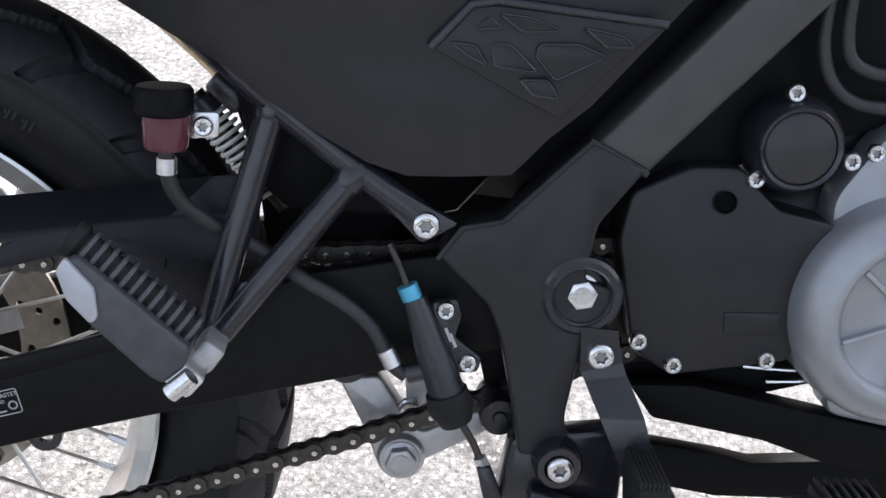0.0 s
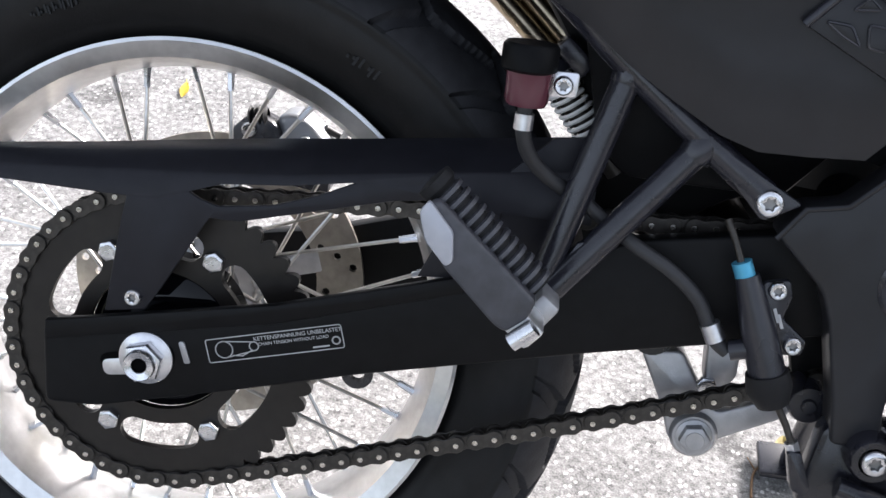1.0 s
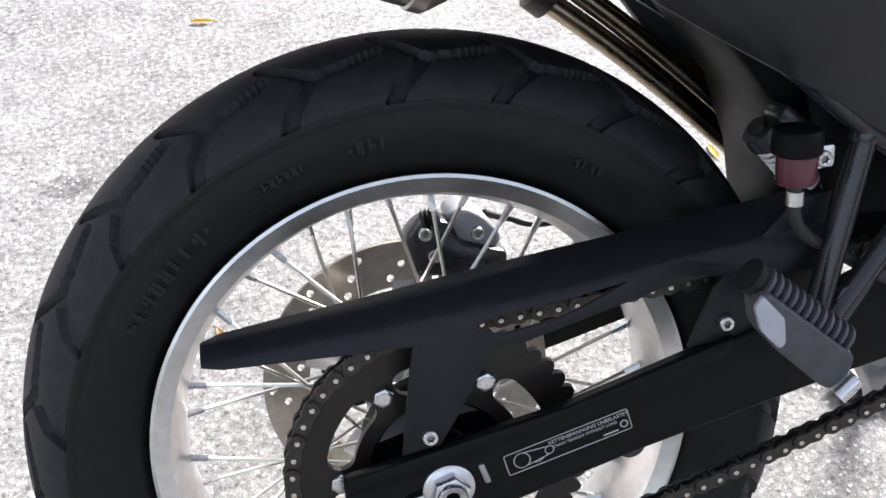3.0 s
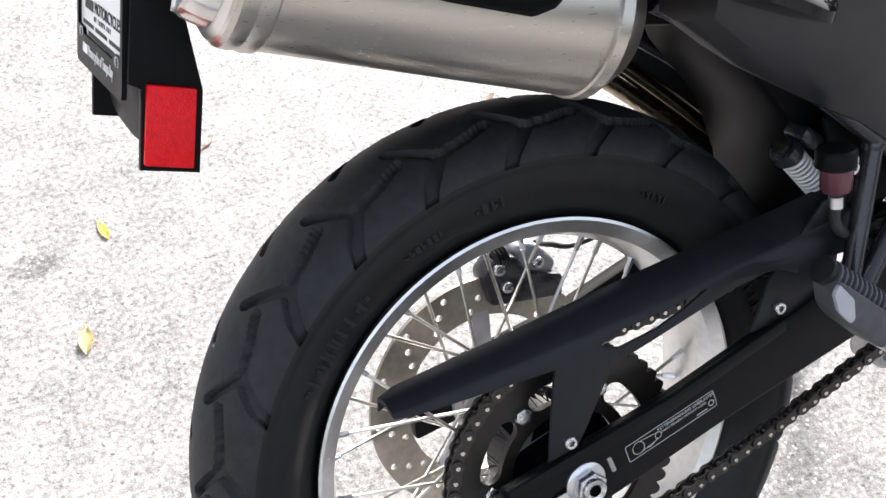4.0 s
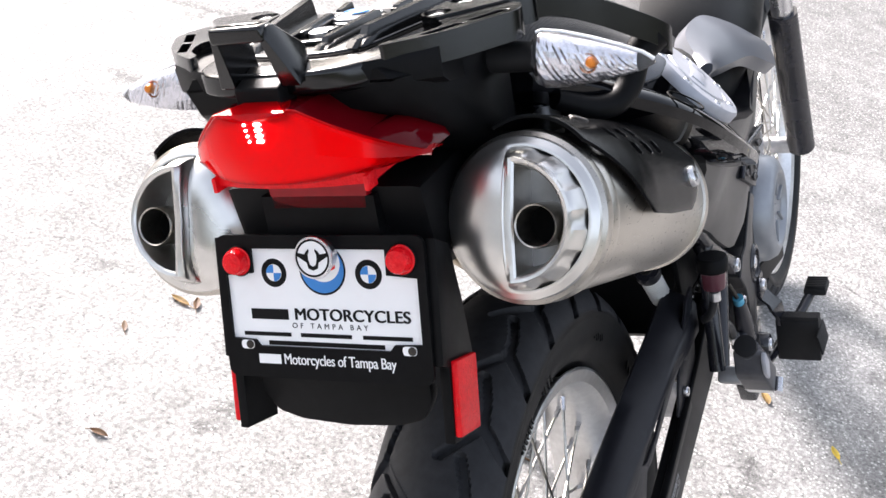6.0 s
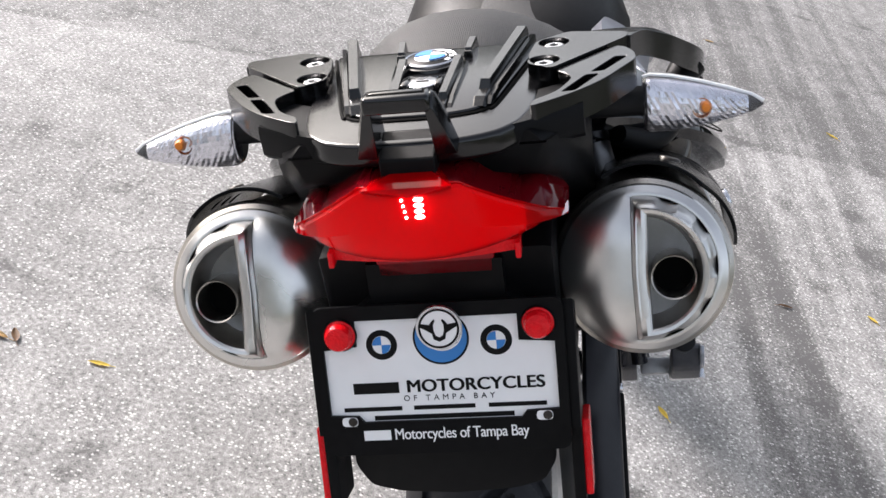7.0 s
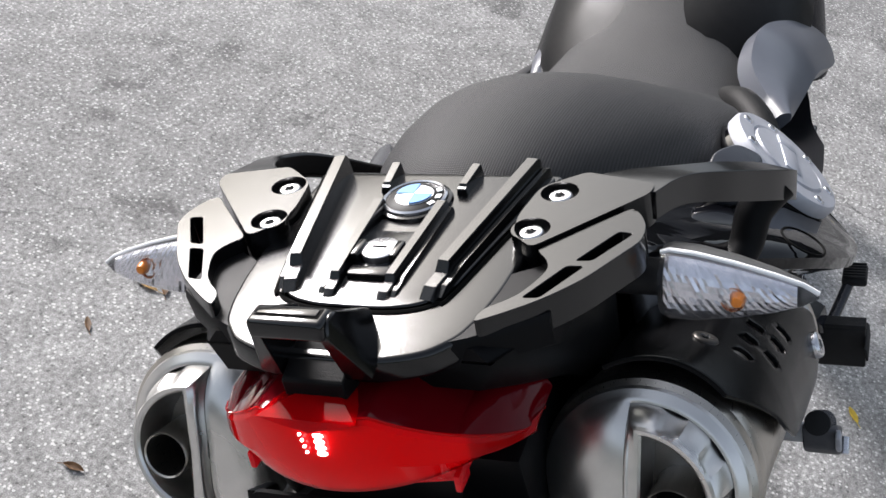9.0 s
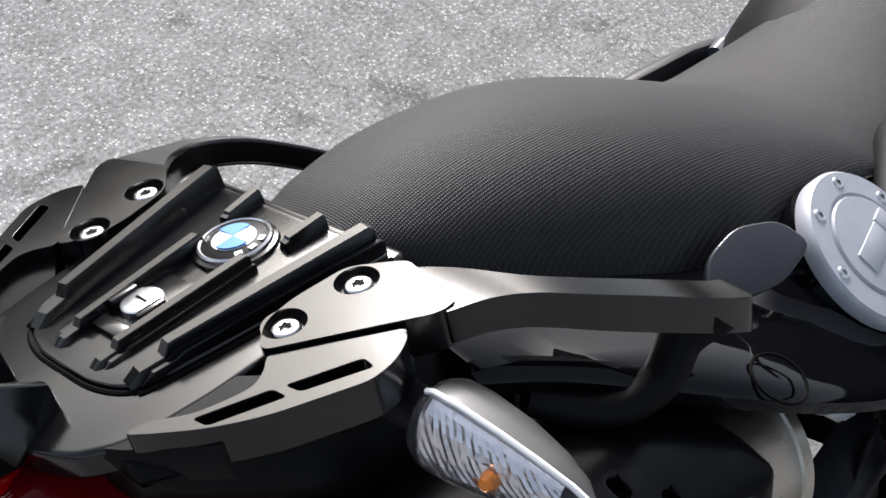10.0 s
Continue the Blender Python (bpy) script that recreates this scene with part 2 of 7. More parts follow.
def asphalt():
    """Worn asphalt: pale stones in a dark binder, stains, tyre streaks and a seam to an older, darker strip."""
    m = mat("worn_asphalt", (0.2, 0.2, 0.2), 0.8, spec=0.3)
    t = m.node_tree
    b = t.nodes["Principled BSDF"]
    co = t.nodes.new("ShaderNodeTexCoord")

    def noise(scale, detail, stretch=None):
        n = t.nodes.new("ShaderNodeTexNoise")
        n.inputs["Scale"].default_value, n.inputs["Detail"].default_value = scale, detail
        if stretch:
            mp = t.nodes.new("ShaderNodeMapping")
            mp.inputs["Scale"].default_value = stretch
            t.links.new(co.outputs["Object"], mp.inputs[0])
            t.links.new(mp.outputs[0], n.inputs["Vector"])
        else:
            t.links.new(co.outputs["Object"], n.inputs["Vector"])
        return n.outputs[0]

    def calc(op, *args):
        n = t.nodes.new("ShaderNodeMath")
        n.operation = op
        for i, q in enumerate(args):
            if isinstance(q, (int, float)):
                n.inputs[i].default_value = q
            else:
                t.links.new(q, n.inputs[i])
        return n.outputs[0]

    def span(q, lo, hi, to_lo=0.0, to_hi=1.0):
        n = t.nodes.new("ShaderNodeMapRange")
        n.interpolation_type = "SMOOTHSTEP"
        for i, k in zip(range(1, 5), (lo, hi, to_lo, to_hi)):
            n.inputs[i].default_value = k
        t.links.new(q, n.inputs[0])
        return n.outputs[0]

    v = t.nodes.new("ShaderNodeTexVoronoi")
    v.inputs["Scale"].default_value = 165
    t.links.new(co.outputs["Object"], v.inputs["Vector"])
    xyz = t.nodes.new("ShaderNodeSeparateXYZ")
    t.links.new(co.outputs["Object"], xyz.inputs[0])
    sep = t.nodes.new("ShaderNodeSeparateColor")
    t.links.new(v.outputs["Color"], sep.inputs[0])
    fine, grit, mid, big = noise(420, 3), noise(110, 4), noise(14, 5), noise(1.1, 4)
    ramp = t.nodes.new("ShaderNodeValToRGB")
    ramp.color_ramp.elements[0].position, ramp.color_ramp.elements[0].color = 0.0, (0.088, 0.087, 0.086, 1)
    ramp.color_ramp.elements[1].position, ramp.color_ramp.elements[1].color = 1.0, (0.57, 0.562, 0.55, 1)
    e = ramp.color_ramp.elements.new(0.45)
    e.color = (0.25, 0.248, 0.243, 1)
    chip = calc("MULTIPLY", span(sep.outputs[0], 0.72, 0.82), span(v.outputs["Distance"], 0.5, 0.34))
    pit = calc("MULTIPLY", span(sep.outputs[1], 0.82, 0.9), span(v.outputs["Distance"], 0.55, 0.34))
    stone = calc("SUBTRACT", calc("MULTIPLY", chip, 0.6), calc("MULTIPLY", pit, 0.26))
    fleck = calc("ADD", calc("MULTIPLY", calc("SUBTRACT", fine, 0.5), 1.1), calc("MULTIPLY", calc("SUBTRACT", grit, 0.5), 1.15))
    wear = calc("ADD", calc("MULTIPLY", calc("SUBTRACT", mid, 0.5), 0.5), calc("MULTIPLY", calc("SUBTRACT", big, 0.5), 0.6))
    total = calc("ADD", calc("ADD", stone, 0.4), calc("ADD", fleck, wear))
    # dark stains
    stain = span(noise(4.2, 6), 0.60, 0.69)
    # streaks left by turning wheels along the lane, and one dark tyre band with a sharp outer edge
    lane = calc("MULTIPLY", span(xyz.outputs[1], -2.2, -0.9), span(xyz.outputs[1], -0.15, -0.5))
    streak = calc("MULTIPLY", lane, span(noise(1, 5, (0.5, 13, 1)), 0.40, 0.62))
    across = calc("ADD", calc("SUBTRACT", xyz.outputs[1], calc("MULTIPLY", xyz.outputs[0], 0.085)), calc("MULTIPLY", mid, 0.035))
    rubbed = calc("MULTIPLY", calc("MULTIPLY", span(across, -0.735, -0.712), span(across, -0.42, -0.58)), span(xyz.outputs[0], 0.2, 0.7))
    rubbed = calc("MULTIPLY", rubbed, span(noise(1, 4, (1.2, 16, 1)), 0.2, 0.6, 0.45, 1.0))
    # the older strip beyond the seam
    off = calc("ADD", calc("ADD", xyz.outputs[0], calc("MULTIPLY", xyz.outputs[1], 0.32)), calc("MULTIPLY", mid, 0.10))
    older = span(off, 2.50, 2.55)
    crack = calc("MULTIPLY", calc("MULTIPLY", span(off, 2.495, 2.515), span(off, 2.545, 2.525)), span(noise(3.0, 3), 0.42, 0.55))
    # fine branching cracks in places
    web = t.nodes.new("ShaderNodeTexVoronoi")
    web.feature = "DISTANCE_TO_EDGE"
    web.inputs["Scale"].default_value = 2.6
    bent = t.nodes.new("ShaderNodeVectorMath")
    bent.operation = "MULTIPLY_ADD"
    wob = t.nodes.new("ShaderNodeTexNoise")
    wob.inputs["Scale"].default_value, wob.inputs["Detail"].default_value = 7, 5
    t.links.new(co.outputs["Object"], wob.inputs["Vector"])
    t.links.new(wob.outputs["Color"], bent.inputs[0])
    bent.inputs[1].default_value = (0.3, 0.3, 0)
    t.links.new(co.outputs["Object"], bent.inputs[2])
    t.links.new(bent.outputs[0], web.inputs["Vector"])
    fissure = calc("MULTIPLY", span(web.outputs["Distance"], 0.012, 0.003), span(noise(1.9, 3), 0.54, 0.62))
    lower = calc("ADD", calc("ADD", calc("MULTIPLY", stain, 0.30), calc("MULTIPLY", streak, 0.24)), calc("ADD", calc("MULTIPLY", older, 0.14), calc("MULTIPLY", crack, 0.22)))
    lower = calc("ADD", lower, calc("ADD", calc("MULTIPLY", rubbed, 0.26), calc("MULTIPLY", fissure, 0.25)))
    t.links.new(calc("SUBTRACT", total, lower), ramp.inputs[0])
    t.links.new(ramp.outputs[0], b.inputs["Base Color"])
    bp = t.nodes.new("ShaderNodeBump")
    bp.inputs["Strength"].default_value, bp.inputs["Distance"].default_value = 0.38, 0.002
    t.links.new(calc("SUBTRACT", calc("ADD", calc("MULTIPLY", fine, 0.4), calc("MULTIPLY", grit, 0.9)), calc("MULTIPLY", v.outputs["Distance"], 0.35)), bp.inputs["Height"])
    t.links.new(bp.outputs[0], b.inputs["Normal"])
    return m


ASPHALT = asphalt()


# ---- shaping helpers ----
def part(name, bm, material, parent, label="", smooth=True, angle=40):
    """One mesh object under a thing or a part, in the motorcycle's own coordinates."""
    me = bpy.data.meshes.new(name)
    bmesh.ops.recalc_face_normals(bm, faces=bm.faces)
    if smooth:
        for f in bm.faces:
            f.smooth = True
        for e in bm.edges:
            e.smooth = len(e.link_faces) < 2 or e.calc_face_angle(0) < radians(angle)
    bm.to_mesh(me)
    bm.free()
    me.materials.append(material)
    ob = new(name, me)
    ob.parent = parent
    return tagged(ob, label) if label else ob


def piece(name, mesh, m, parent):
    ob = new(name, mesh)
    ob.parent = parent
    ob.matrix_basis = m
    return ob


def mesh_of(name, bm, material, angle=40):
    me = bpy.data.meshes.new(name)
    bmesh.ops.recalc_face_normals(bm, faces=bm.faces)
    for f in bm.faces:
        f.smooth = True
    for e in bm.edges:
        e.smooth = len(e.link_faces) < 2 or e.calc_face_angle(0) < radians(angle)
    bm.to_mesh(me)
    bm.free()
    me.materials.append(material)
    return me


def loft(rings, closed=True, caps=True, bm=None):
    """Skin over rings of points."""
    bm = bm or bmesh.new()
    vs = [[bm.verts.new(p) for p in r] for r in rings]
    n = len(rings[0])
    for a, b in zip(vs, vs[1:]):
        for i in range(n if closed else n - 1):
            j = (i + 1) % n
            bm.faces.new((a[i], a[j], b[j], b[i]))
    if caps and closed:
        bm.faces.new(vs[0][::-1])
        bm.faces.new(vs[-1])
    return bm


def smooth_line(pts, steps=8, close=False):
    """Catmull-Rom curve through points."""
    pts = [Vector(p) for p in pts]
    n = len(pts)
    out = []
    for i in range(n if close else n - 1):
        g = [pts[(i + k) % n] if close else pts[min(max(i + k, 0), n - 1)] for k in (-1, 0, 1, 2)]
        for s in range(steps):
            u = s / steps
            out.append(0.5 * ((2 * g[1]) + (g[2] - g[0]) * u + (2 * g[0] - 5 * g[1] + 4 * g[2] - g[3]) * u * u + (3 * g[1] - g[0] - 3 * g[2] + g[3]) * u ** 3))
    return out if close else out + [pts[-1]]


def tube(pts, r, seg=14, steps=8, curve=True, bm=None, flat=1.0):
    """Round bar along a smooth line. r: a radius, or one for each point."""
    rr = list(r) if isinstance(r, (list, tuple)) else [r] * len(pts)
    line = smooth_line(pts, steps) if curve and len(pts) > 2 else [Vector(p) for p in pts]
    rings, up = [], None
    for i, p in enumerate(line):
        d = (line[min(i + 1, len(line) - 1)] - line[max(i - 1, 0)]).normalized()
        if up is None:
            up = d.cross(Vector((0.3, 0.9, 0.2))).normalized()
        up = (up - d * up.dot(d)).normalized()
        side = d.cross(up)
        f = i / (len(line) - 1) * (len(rr) - 1)
        k = min(int(f), len(rr) - 2) if len(rr) > 1 else 0
        rad = rr[k] + (rr[k + 1] - rr[k]) * (f - k)
        rings.append([p + (up * math.cos(a) * flat + side * math.sin(a)) * rad for a in (2 * math.pi * s / seg for s in range(seg))])
    return loft(rings, bm=bm)


def rounded(poly, r, n=4):
    """A polygon with its corners rounded."""
    out = []
    pts = [Vector(p) for p in poly]
    for i, p in enumerate(pts):
        a, b = pts[i - 1] - p, pts[(i + 1) % len(pts)] - p
        k = min(r, a.length * 0.45, b.length * 0.45)
        s, e = p + a.normalized() * k, p + b.normalized() * k
        for j in range(n + 1):
            u = j / n
            out.append((1 - u) ** 2 * s + 2 * u * (1 - u) * p + u * u * e)
    return out


def slab(poly, y0, y1, bevel=0.0015, r=0.0, seg=2, axes="xz", bm=None):
    """A plate: an outline in two axes, drawn out along the third, with its edges rounded."""
    pts = rounded([(a, b) for a, b in poly], r) if r else [Vector(p) for p in poly]
    own = bmesh.new()
    def put(a, b, c):
        return {"xz": (a, c, b), "yz": (c, a, b), "xy": (a, b, c)}[axes]
    lo = [own.verts.new(put(p[0], p[1], y0)) for p in pts]
    hi = [own.verts.new(put(p[0], p[1], y1)) for p in pts]
    own.faces.new(lo)
    own.faces.new(hi[::-1])
    for i in range(len(pts)):
        j = (i + 1) % len(pts)
        own.faces.new((lo[i], hi[i], hi[j], lo[j]))
    bmesh.ops.recalc_face_normals(own, faces=own.faces)
    if bevel:
        rim = [e for e in own.edges if (e.verts[0] in lo) == (e.verts[1] in lo)]
        bmesh.ops.bevel(own, geom=rim, offset=bevel, segments=seg, profile=0.5, affect="EDGES", clamp_overlap=True)
    return merge(bm, own)


def merge(bm, own, m=None):
    """Adds one bmesh to another."""
    if m is not None:
        own.transform(m)
    if bm is None:
        return own
    tmp = bpy.data.meshes.new("tmp")
    own.to_mesh(tmp)
    own.free()
    bm.from_mesh(tmp)
    bpy.data.meshes.remove(tmp)
    return bm


def box(c, s, bevel=0.002, rot=(0, 0, 0), bm=None, seg=2):
    own = bmesh.new()
    bmesh.ops.create_cube(own, size=1, matrix=Matrix.Diagonal((*s, 1)))
    if bevel:
        bmesh.ops.bevel(own, geom=own.edges[:], offset=bevel, segments=seg, profile=0.5, affect="EDGES", clamp_overlap=True)
    return merge(bm, own, pose(*c, *rot)) if bm else (own.transform(pose(*c, *rot)), own)[1]


def lathe(profile, c, axis, seg=48, bm=None, closed=False):
    """Turns a profile of (radius, height) round an axis through c."""
    z = Vector(axis).normalized()
    x = z.orthogonal().normalized()
    y = z.cross(x)
    c = Vector(c)
    own = bmesh.new()
    rings = []
    for s in range(seg):
        a = 2 * math.pi * s / seg
        rings.append([own.verts.new(c + z * h + (x * math.cos(a) + y * math.sin(a)) * r) for r, h in profile])
    n = len(profile)
    for s in range(seg):
        p, q = rings[s], rings[(s + 1) % seg]
        for i in range(n if closed else n - 1):
            j = (i + 1) % n
            own.faces.new((p[i], p[j], q[j], q[i]))
    if not closed:
        bmesh.ops.remove_doubles(own, verts=own.verts, dist=1e-6)
    return merge(bm, own)


def bolt_mesh(name, r, h, material, hexed=False, washer=0.0):
    """A bolt head along +z: a button head with a dark star socket, or a hexagon."""
    bm = bmesh.new()
    if washer:
        lathe([(0, 0), (washer, 0), (washer, 0.0012), (washer * 0.93, 0.0018), (0, 0.0018)], (0, 0, 0), (0, 0, 1), 24, bm)
    z = 0.0018 if washer else 0
    if hexed:
        ring = [(r * math.cos(k * math.pi / 3), r * math.sin(k * math.pi / 3)) for k in range(6)]
        slab(ring, z, z + h, 0.0008, axes="xy", bm=bm)
        lathe([(0, z + h), (r * 0.62, z + h), (r * 0.6, z + h + 0.0006), (0, z + h + 0.0006)], (0, 0, 0), (0, 0, 1), 16, bm)
        return mesh_of(name, bm, material)
    lathe([(r, z), (r, z + h * 0.5), (r * 0.93, z + h * 0.85), (r * 0.80, z + h), (r * 0.52, z + h), (r * 0.45, z + h * 0.96), (r * 0.41, z + h * 0.4), (0, z + h * 0.35)], (0, 0, 0), (0, 0, 1), 36, bm)
    for q in bm.verts:
        rad = math.hypot(q.co.x, q.co.y)
        if r * 0.38 < rad < r * 0.48:
            k = 1 + 0.16 * math.cos(6 * math.atan2(q.co.y, q.co.x))
            q.co.x, q.co.y = q.co.x * k, q.co.y * k
    me = mesh_of(name, bm, material)
    me.materials.append(SOCKET)
    for f in me.polygons:
        if max(math.hypot(me.vertices[k].co.x, me.vertices[k].co.y) for k in f.vertices) < r * 0.53 and f.center.z < z + h * 0.97:
            f.material_index = 1
    return me


def facing(p, normal, spin=0):
    """A pose at p whose z looks along the normal."""
    return Matrix.Translation(p) @ Vector(normal).to_track_quat("Z", "Y").to_matrix().to_4x4() @ pose(0, 0, 0, 0, 0, spin)


TORX = bolt_mesh("bolt", 0.0068, 0.0055, ZINC)
TORX_BIG = bolt_mesh("bolt", 0.0098, 0.006, ZINC, washer=0.0)
TORX_DARK = bolt_mesh("bolt", 0.0086, 0.004, DARK_STEEL, washer=0.0)
HEX = bolt_mesh("bolt", 0.0088, 0.006, ZINC, hexed=True)
RIGHT = (0, -1, 0)


def text_mesh(name, words, size, m, material, parent, spread=1.0, bold=0.0):
    """Lettering in the built-in font, centred, in the plane of m."""
    cu = bpy.data.curves.new(name, "FONT")
    cu.body, cu.size, cu.align_x, cu.align_y = words, size, "CENTER", "CENTER"
    cu.extrude, cu.space_character, cu.offset = 0.00015, spread, bold
    tmp = bpy.data.objects.new(name, cu)
    scene.collection.objects.link(tmp)
    me = bpy.data.meshes.new_from_object(tmp.evaluated_get(bpy.context.evaluated_depsgraph_get()))
    bpy.data.objects.remove(tmp)
    me.materials.clear()
    me.materials.append(material)
    return piece(name, me, m, parent)


# ---- ground ----
bm = bmesh.new()
bmesh.ops.create_grid(bm, x_segments=4, y_segments=4, size=400)
ground = tagged(part("ground", bm, ASPHALT, None), "worn grey asphalt with pale stones and stains", "ground", kind="structure")

# a far, low ring all round, out of view, added to darken reflections near the horizon
ring_wall = lathe([(26, 0), (26, 5.2), (26.5, 5.6), (27, 5.2), (27, 0)], (0, 0, 0), (0, 0, 1), 64, closed=True)
tagged(part("backdrop", ring_wall, HORIZON_RING, None), "unseen dull green ring wall added to darken low reflections", "backdrop", kind="structure")

# ---- motorcycle ----
moto = new("motorcycle")
moto.matrix_world = BIKE
tagged(moto, "black adventure motorcycle leaning on its side stand on asphalt", "motorcycle")

AX = Vector((0, 0, 0.315))

# ---- rear wheel ----
def tyre_section(u, R, half, bead_r, bead_half):
    """Half-section of a tyre: tread fraction v, distance from the middle and radius, for u from 0 (crown) to 1 (bead)."""
    minor, edge = 0.052, 0.66
    if u <= edge:
        a = u / edge * radians(78)
        return u / edge, half * math.sin(a) / math.sin(radians(78)) * 0.97, R - minor * (1 - math.cos(a))
    w = (u - edge) / (1 - edge)
    y0, r0 = half * 0.97, R - minor * (1 - math.cos(radians(78)))
    y = y0 + 0.006 * math.sin(w * math.pi) - (y0 - bead_half) * w ** 1.6
    y -= 0.0022 * min(1.0, max(0.0, (w - 0.05) / 0.03))
    if 0.80 < w < 0.86:
        y += 0.0012
    return 2.0, y, r0 + (bead_r - r0) * w


def tyre_bm(R, half, bead_r, bead_half, n_ang, blocks, c, rows=131):
    """A tyre: a turned section with branching tread grooves pressed into it."""
    unit, reach, hw = 2 * math.pi * R / blocks, half * 1.07, 0.0044
    strokes = [((0.0, 0.36), (0.30, 0.47)), ((0.30, 0.47), (0.62, 0.52)), ((0.62, 0.52), (1.02, 0.14)), ((0.62, 0.52), (0.86, 0.80)), ((0.86, 0.80), (0.98, 1.04))]
    us = np.linspace(-1, 1, rows)
    sec = [tyre_section(abs(u), R, half, bead_r, bead_half) for u in us]
    th = 2 * math.pi * np.arange(n_ang) / n_ang
    co = np.zeros((n_ang, rows, 3))
    for i, (u, (v, y, r)) in enumerate(zip(us, sec)):
        depth = np.zeros(n_ang)
        if v < 1.05:
            ph = (th * blocks / (2 * math.pi) + (0.5 if u > 0 else 0.0)) % 1.0
            near = np.full(n_ang, 1.0)
            for n_, ((p0, v0), (p1, v1)) in enumerate(strokes):
                for shift in (-1, 0, 1):
                    px, py = (ph + shift - p0) * unit, (v - v0) * reach
                    dx, dy = (p1 - p0) * unit, (v1 - v0) * reach
                    k = np.clip((px * dx + py * dy) / (dx * dx + dy * dy), 0, 1)
                    near = np.minimum(near, np.hypot(px - k * dx, py - k * dy) - (0.0022 if n_ >= 3 else 0.0))
            s_ = np.clip((hw + 0.0005 - near) / 0.0010, 0, 1)
            depth = 0.0088 * s_ * s_ * (3 - 2 * s_)
        sgn = 1 if u > 0 else -1
        rr = r - depth * (1 - 0.5 * min(v, 1.0))
        yy = sgn * (y - depth * 0.6 * min(v, 1.0) ** 2)
        co[:, i, 0], co[:, i, 1], co[:, i, 2] = c[0] + rr * np.cos(th), c[1] + yy, c[2] + rr * np.sin(th)
    idx = np.arange(n_ang * rows).reshape(n_ang, rows)
    nxt = np.roll(idx, -1, axis=0)
    quads = np.stack([idx[:, :-1], idx[:, 1:], nxt[:, 1:], nxt[:, :-1]], axis=-1).reshape(-1, 4)
    tmp = bpy.data.meshes.new("tmp")
    tmp.from_pydata(co.reshape(-1, 3).tolist(), [], quads.tolist())
    own = bmesh.new()
    own.from_mesh(tmp)
    bpy.data.meshes.remove(tmp)
    return own


def wheel(prefix, c, R, rim_r, half, n_spoke, blocks, n_ang):
    """Tyre, rim and laced spokes round an axle at c."""
    tyre = part(prefix + "_tyre", tyre_bm(R, half, rim_r - 0.004, half * 0.56, n_ang, blocks, c), RUBBER, moto, "black dual-purpose tyre with angled tread grooves", angle=50)
    tyre.data.materials.append(TREAD)
    for f in tyre.data.polygons:
        if (f.center - Vector(c)).xz.length > R - 0.0402:
            f.material_index = 1
    h = half * 0.66
    section = [(rim_r - 0.010, -h + 0.004), (rim_r, -h - 0.001), (rim_r, -h - 0.004), (rim_r - 0.003, -h - 0.005), (rim_r - 0.017, -h), (rim_r - 0.023, -h * 0.72),
               (rim_r - 0.029, -h * 0.36), (rim_r - 0.031, 0), (rim_r - 0.029, h * 0.36), (rim_r - 0.023, h * 0.72), (rim_r - 0.017, h), (rim_r - 0.003, h + 0.005), (rim_r, h + 0.004),
               (rim_r, h + 0.001), (rim_r - 0.010, h - 0.004), (rim_r - 0.016, 0)]
    rim = part(prefix + "_rim", lathe(section, c, (0, 1, 0), 120, closed=True), ALU, moto, "silver aluminium rim with polished edge", angle=30)
    r_in, r_hub, y_hub = rim_r - 0.033, 0.042, 0.033
    ends = []
    for k in range(n_spoke):
        a = 2 * math.pi * (k + 0.5) / n_spoke
        side = 1 if k % 2 else -1
        twist = (1 if (k // 2) % 2 else -1) * radians(62)
        p = Vector((r_in * math.cos(a), side * 0.008, r_in * math.sin(a)))
        q = Vector((r_hub * math.cos(a + twist), side * y_hub, r_hub * math.sin(a + twist)))
        ends.append((p + Vector(c), q + Vector(c)))
    ln = (ends[0][0] - ends[0][1]).length
    bar = mesh_of("spoke", tube([(0, 0, 0), (0, 0, ln)], 0.0019, 6, curve=False), SPOKE)
    nip = mesh_of("nipple", tube([(0, 0, 0), (0, 0, 0.004), (0, 0, 0.017)], [0.0042, 0.0034, 0.0030], 6, curve=False), ZINC)
    for p, q in ends:
        way = (p - q).normalized()
        piece("spoke", bar, facing(q, way), rim)
        piece("nipple", nip, facing(p + way * 0.004, -way), rim)
    return tyre, rim


WC = Vector((0, 0.013, 0.315))
rear_tyre, _ = wheel("rear", WC, 0.345, 0.2385, 0.072, 36, 23, 1900)
# raised moulding on the sidewall: unreadable marks
rnd = random.Random(4)
for start, count, size in ((34, 9, 0.016), (62, 4, 0.009), (100, 3, 0.012), (118, 7, 0.008), (150, 9, 0.016), (196, 6, 0.009), (214, 5, 0.012), (255, 9, 0.016), (300, 8, 0.009)):
    for k in range(count):
        a = radians(start - k * size * 170)
        for j in range(rnd.choice((1, 2, 2))):
            w_ = 0.42 + 0.02 * j
            _, y_, r_ = tyre_section(0.66 + 0.34 * w_, 0.345, 0.072, 0.2345, 0.0446)
            a2 = a + j * size * 0.55 / r_
            own = box((0, 0, 0), (size * rnd.choice((0.3, 0.9, 0.9)), 0.0018, size * 0.24), 0)
            own.transform(Matrix.Translation(WC) @ Matrix.Rotation(-a2, 4, "Y") @ Matrix.Translation((r_, -y_ - 0.0002, 0)) @ Matrix.Rotation(radians(6), 4, "Z"))
            part("sidewall_mark", own, RUBBER, rear_tyre, smooth=False)

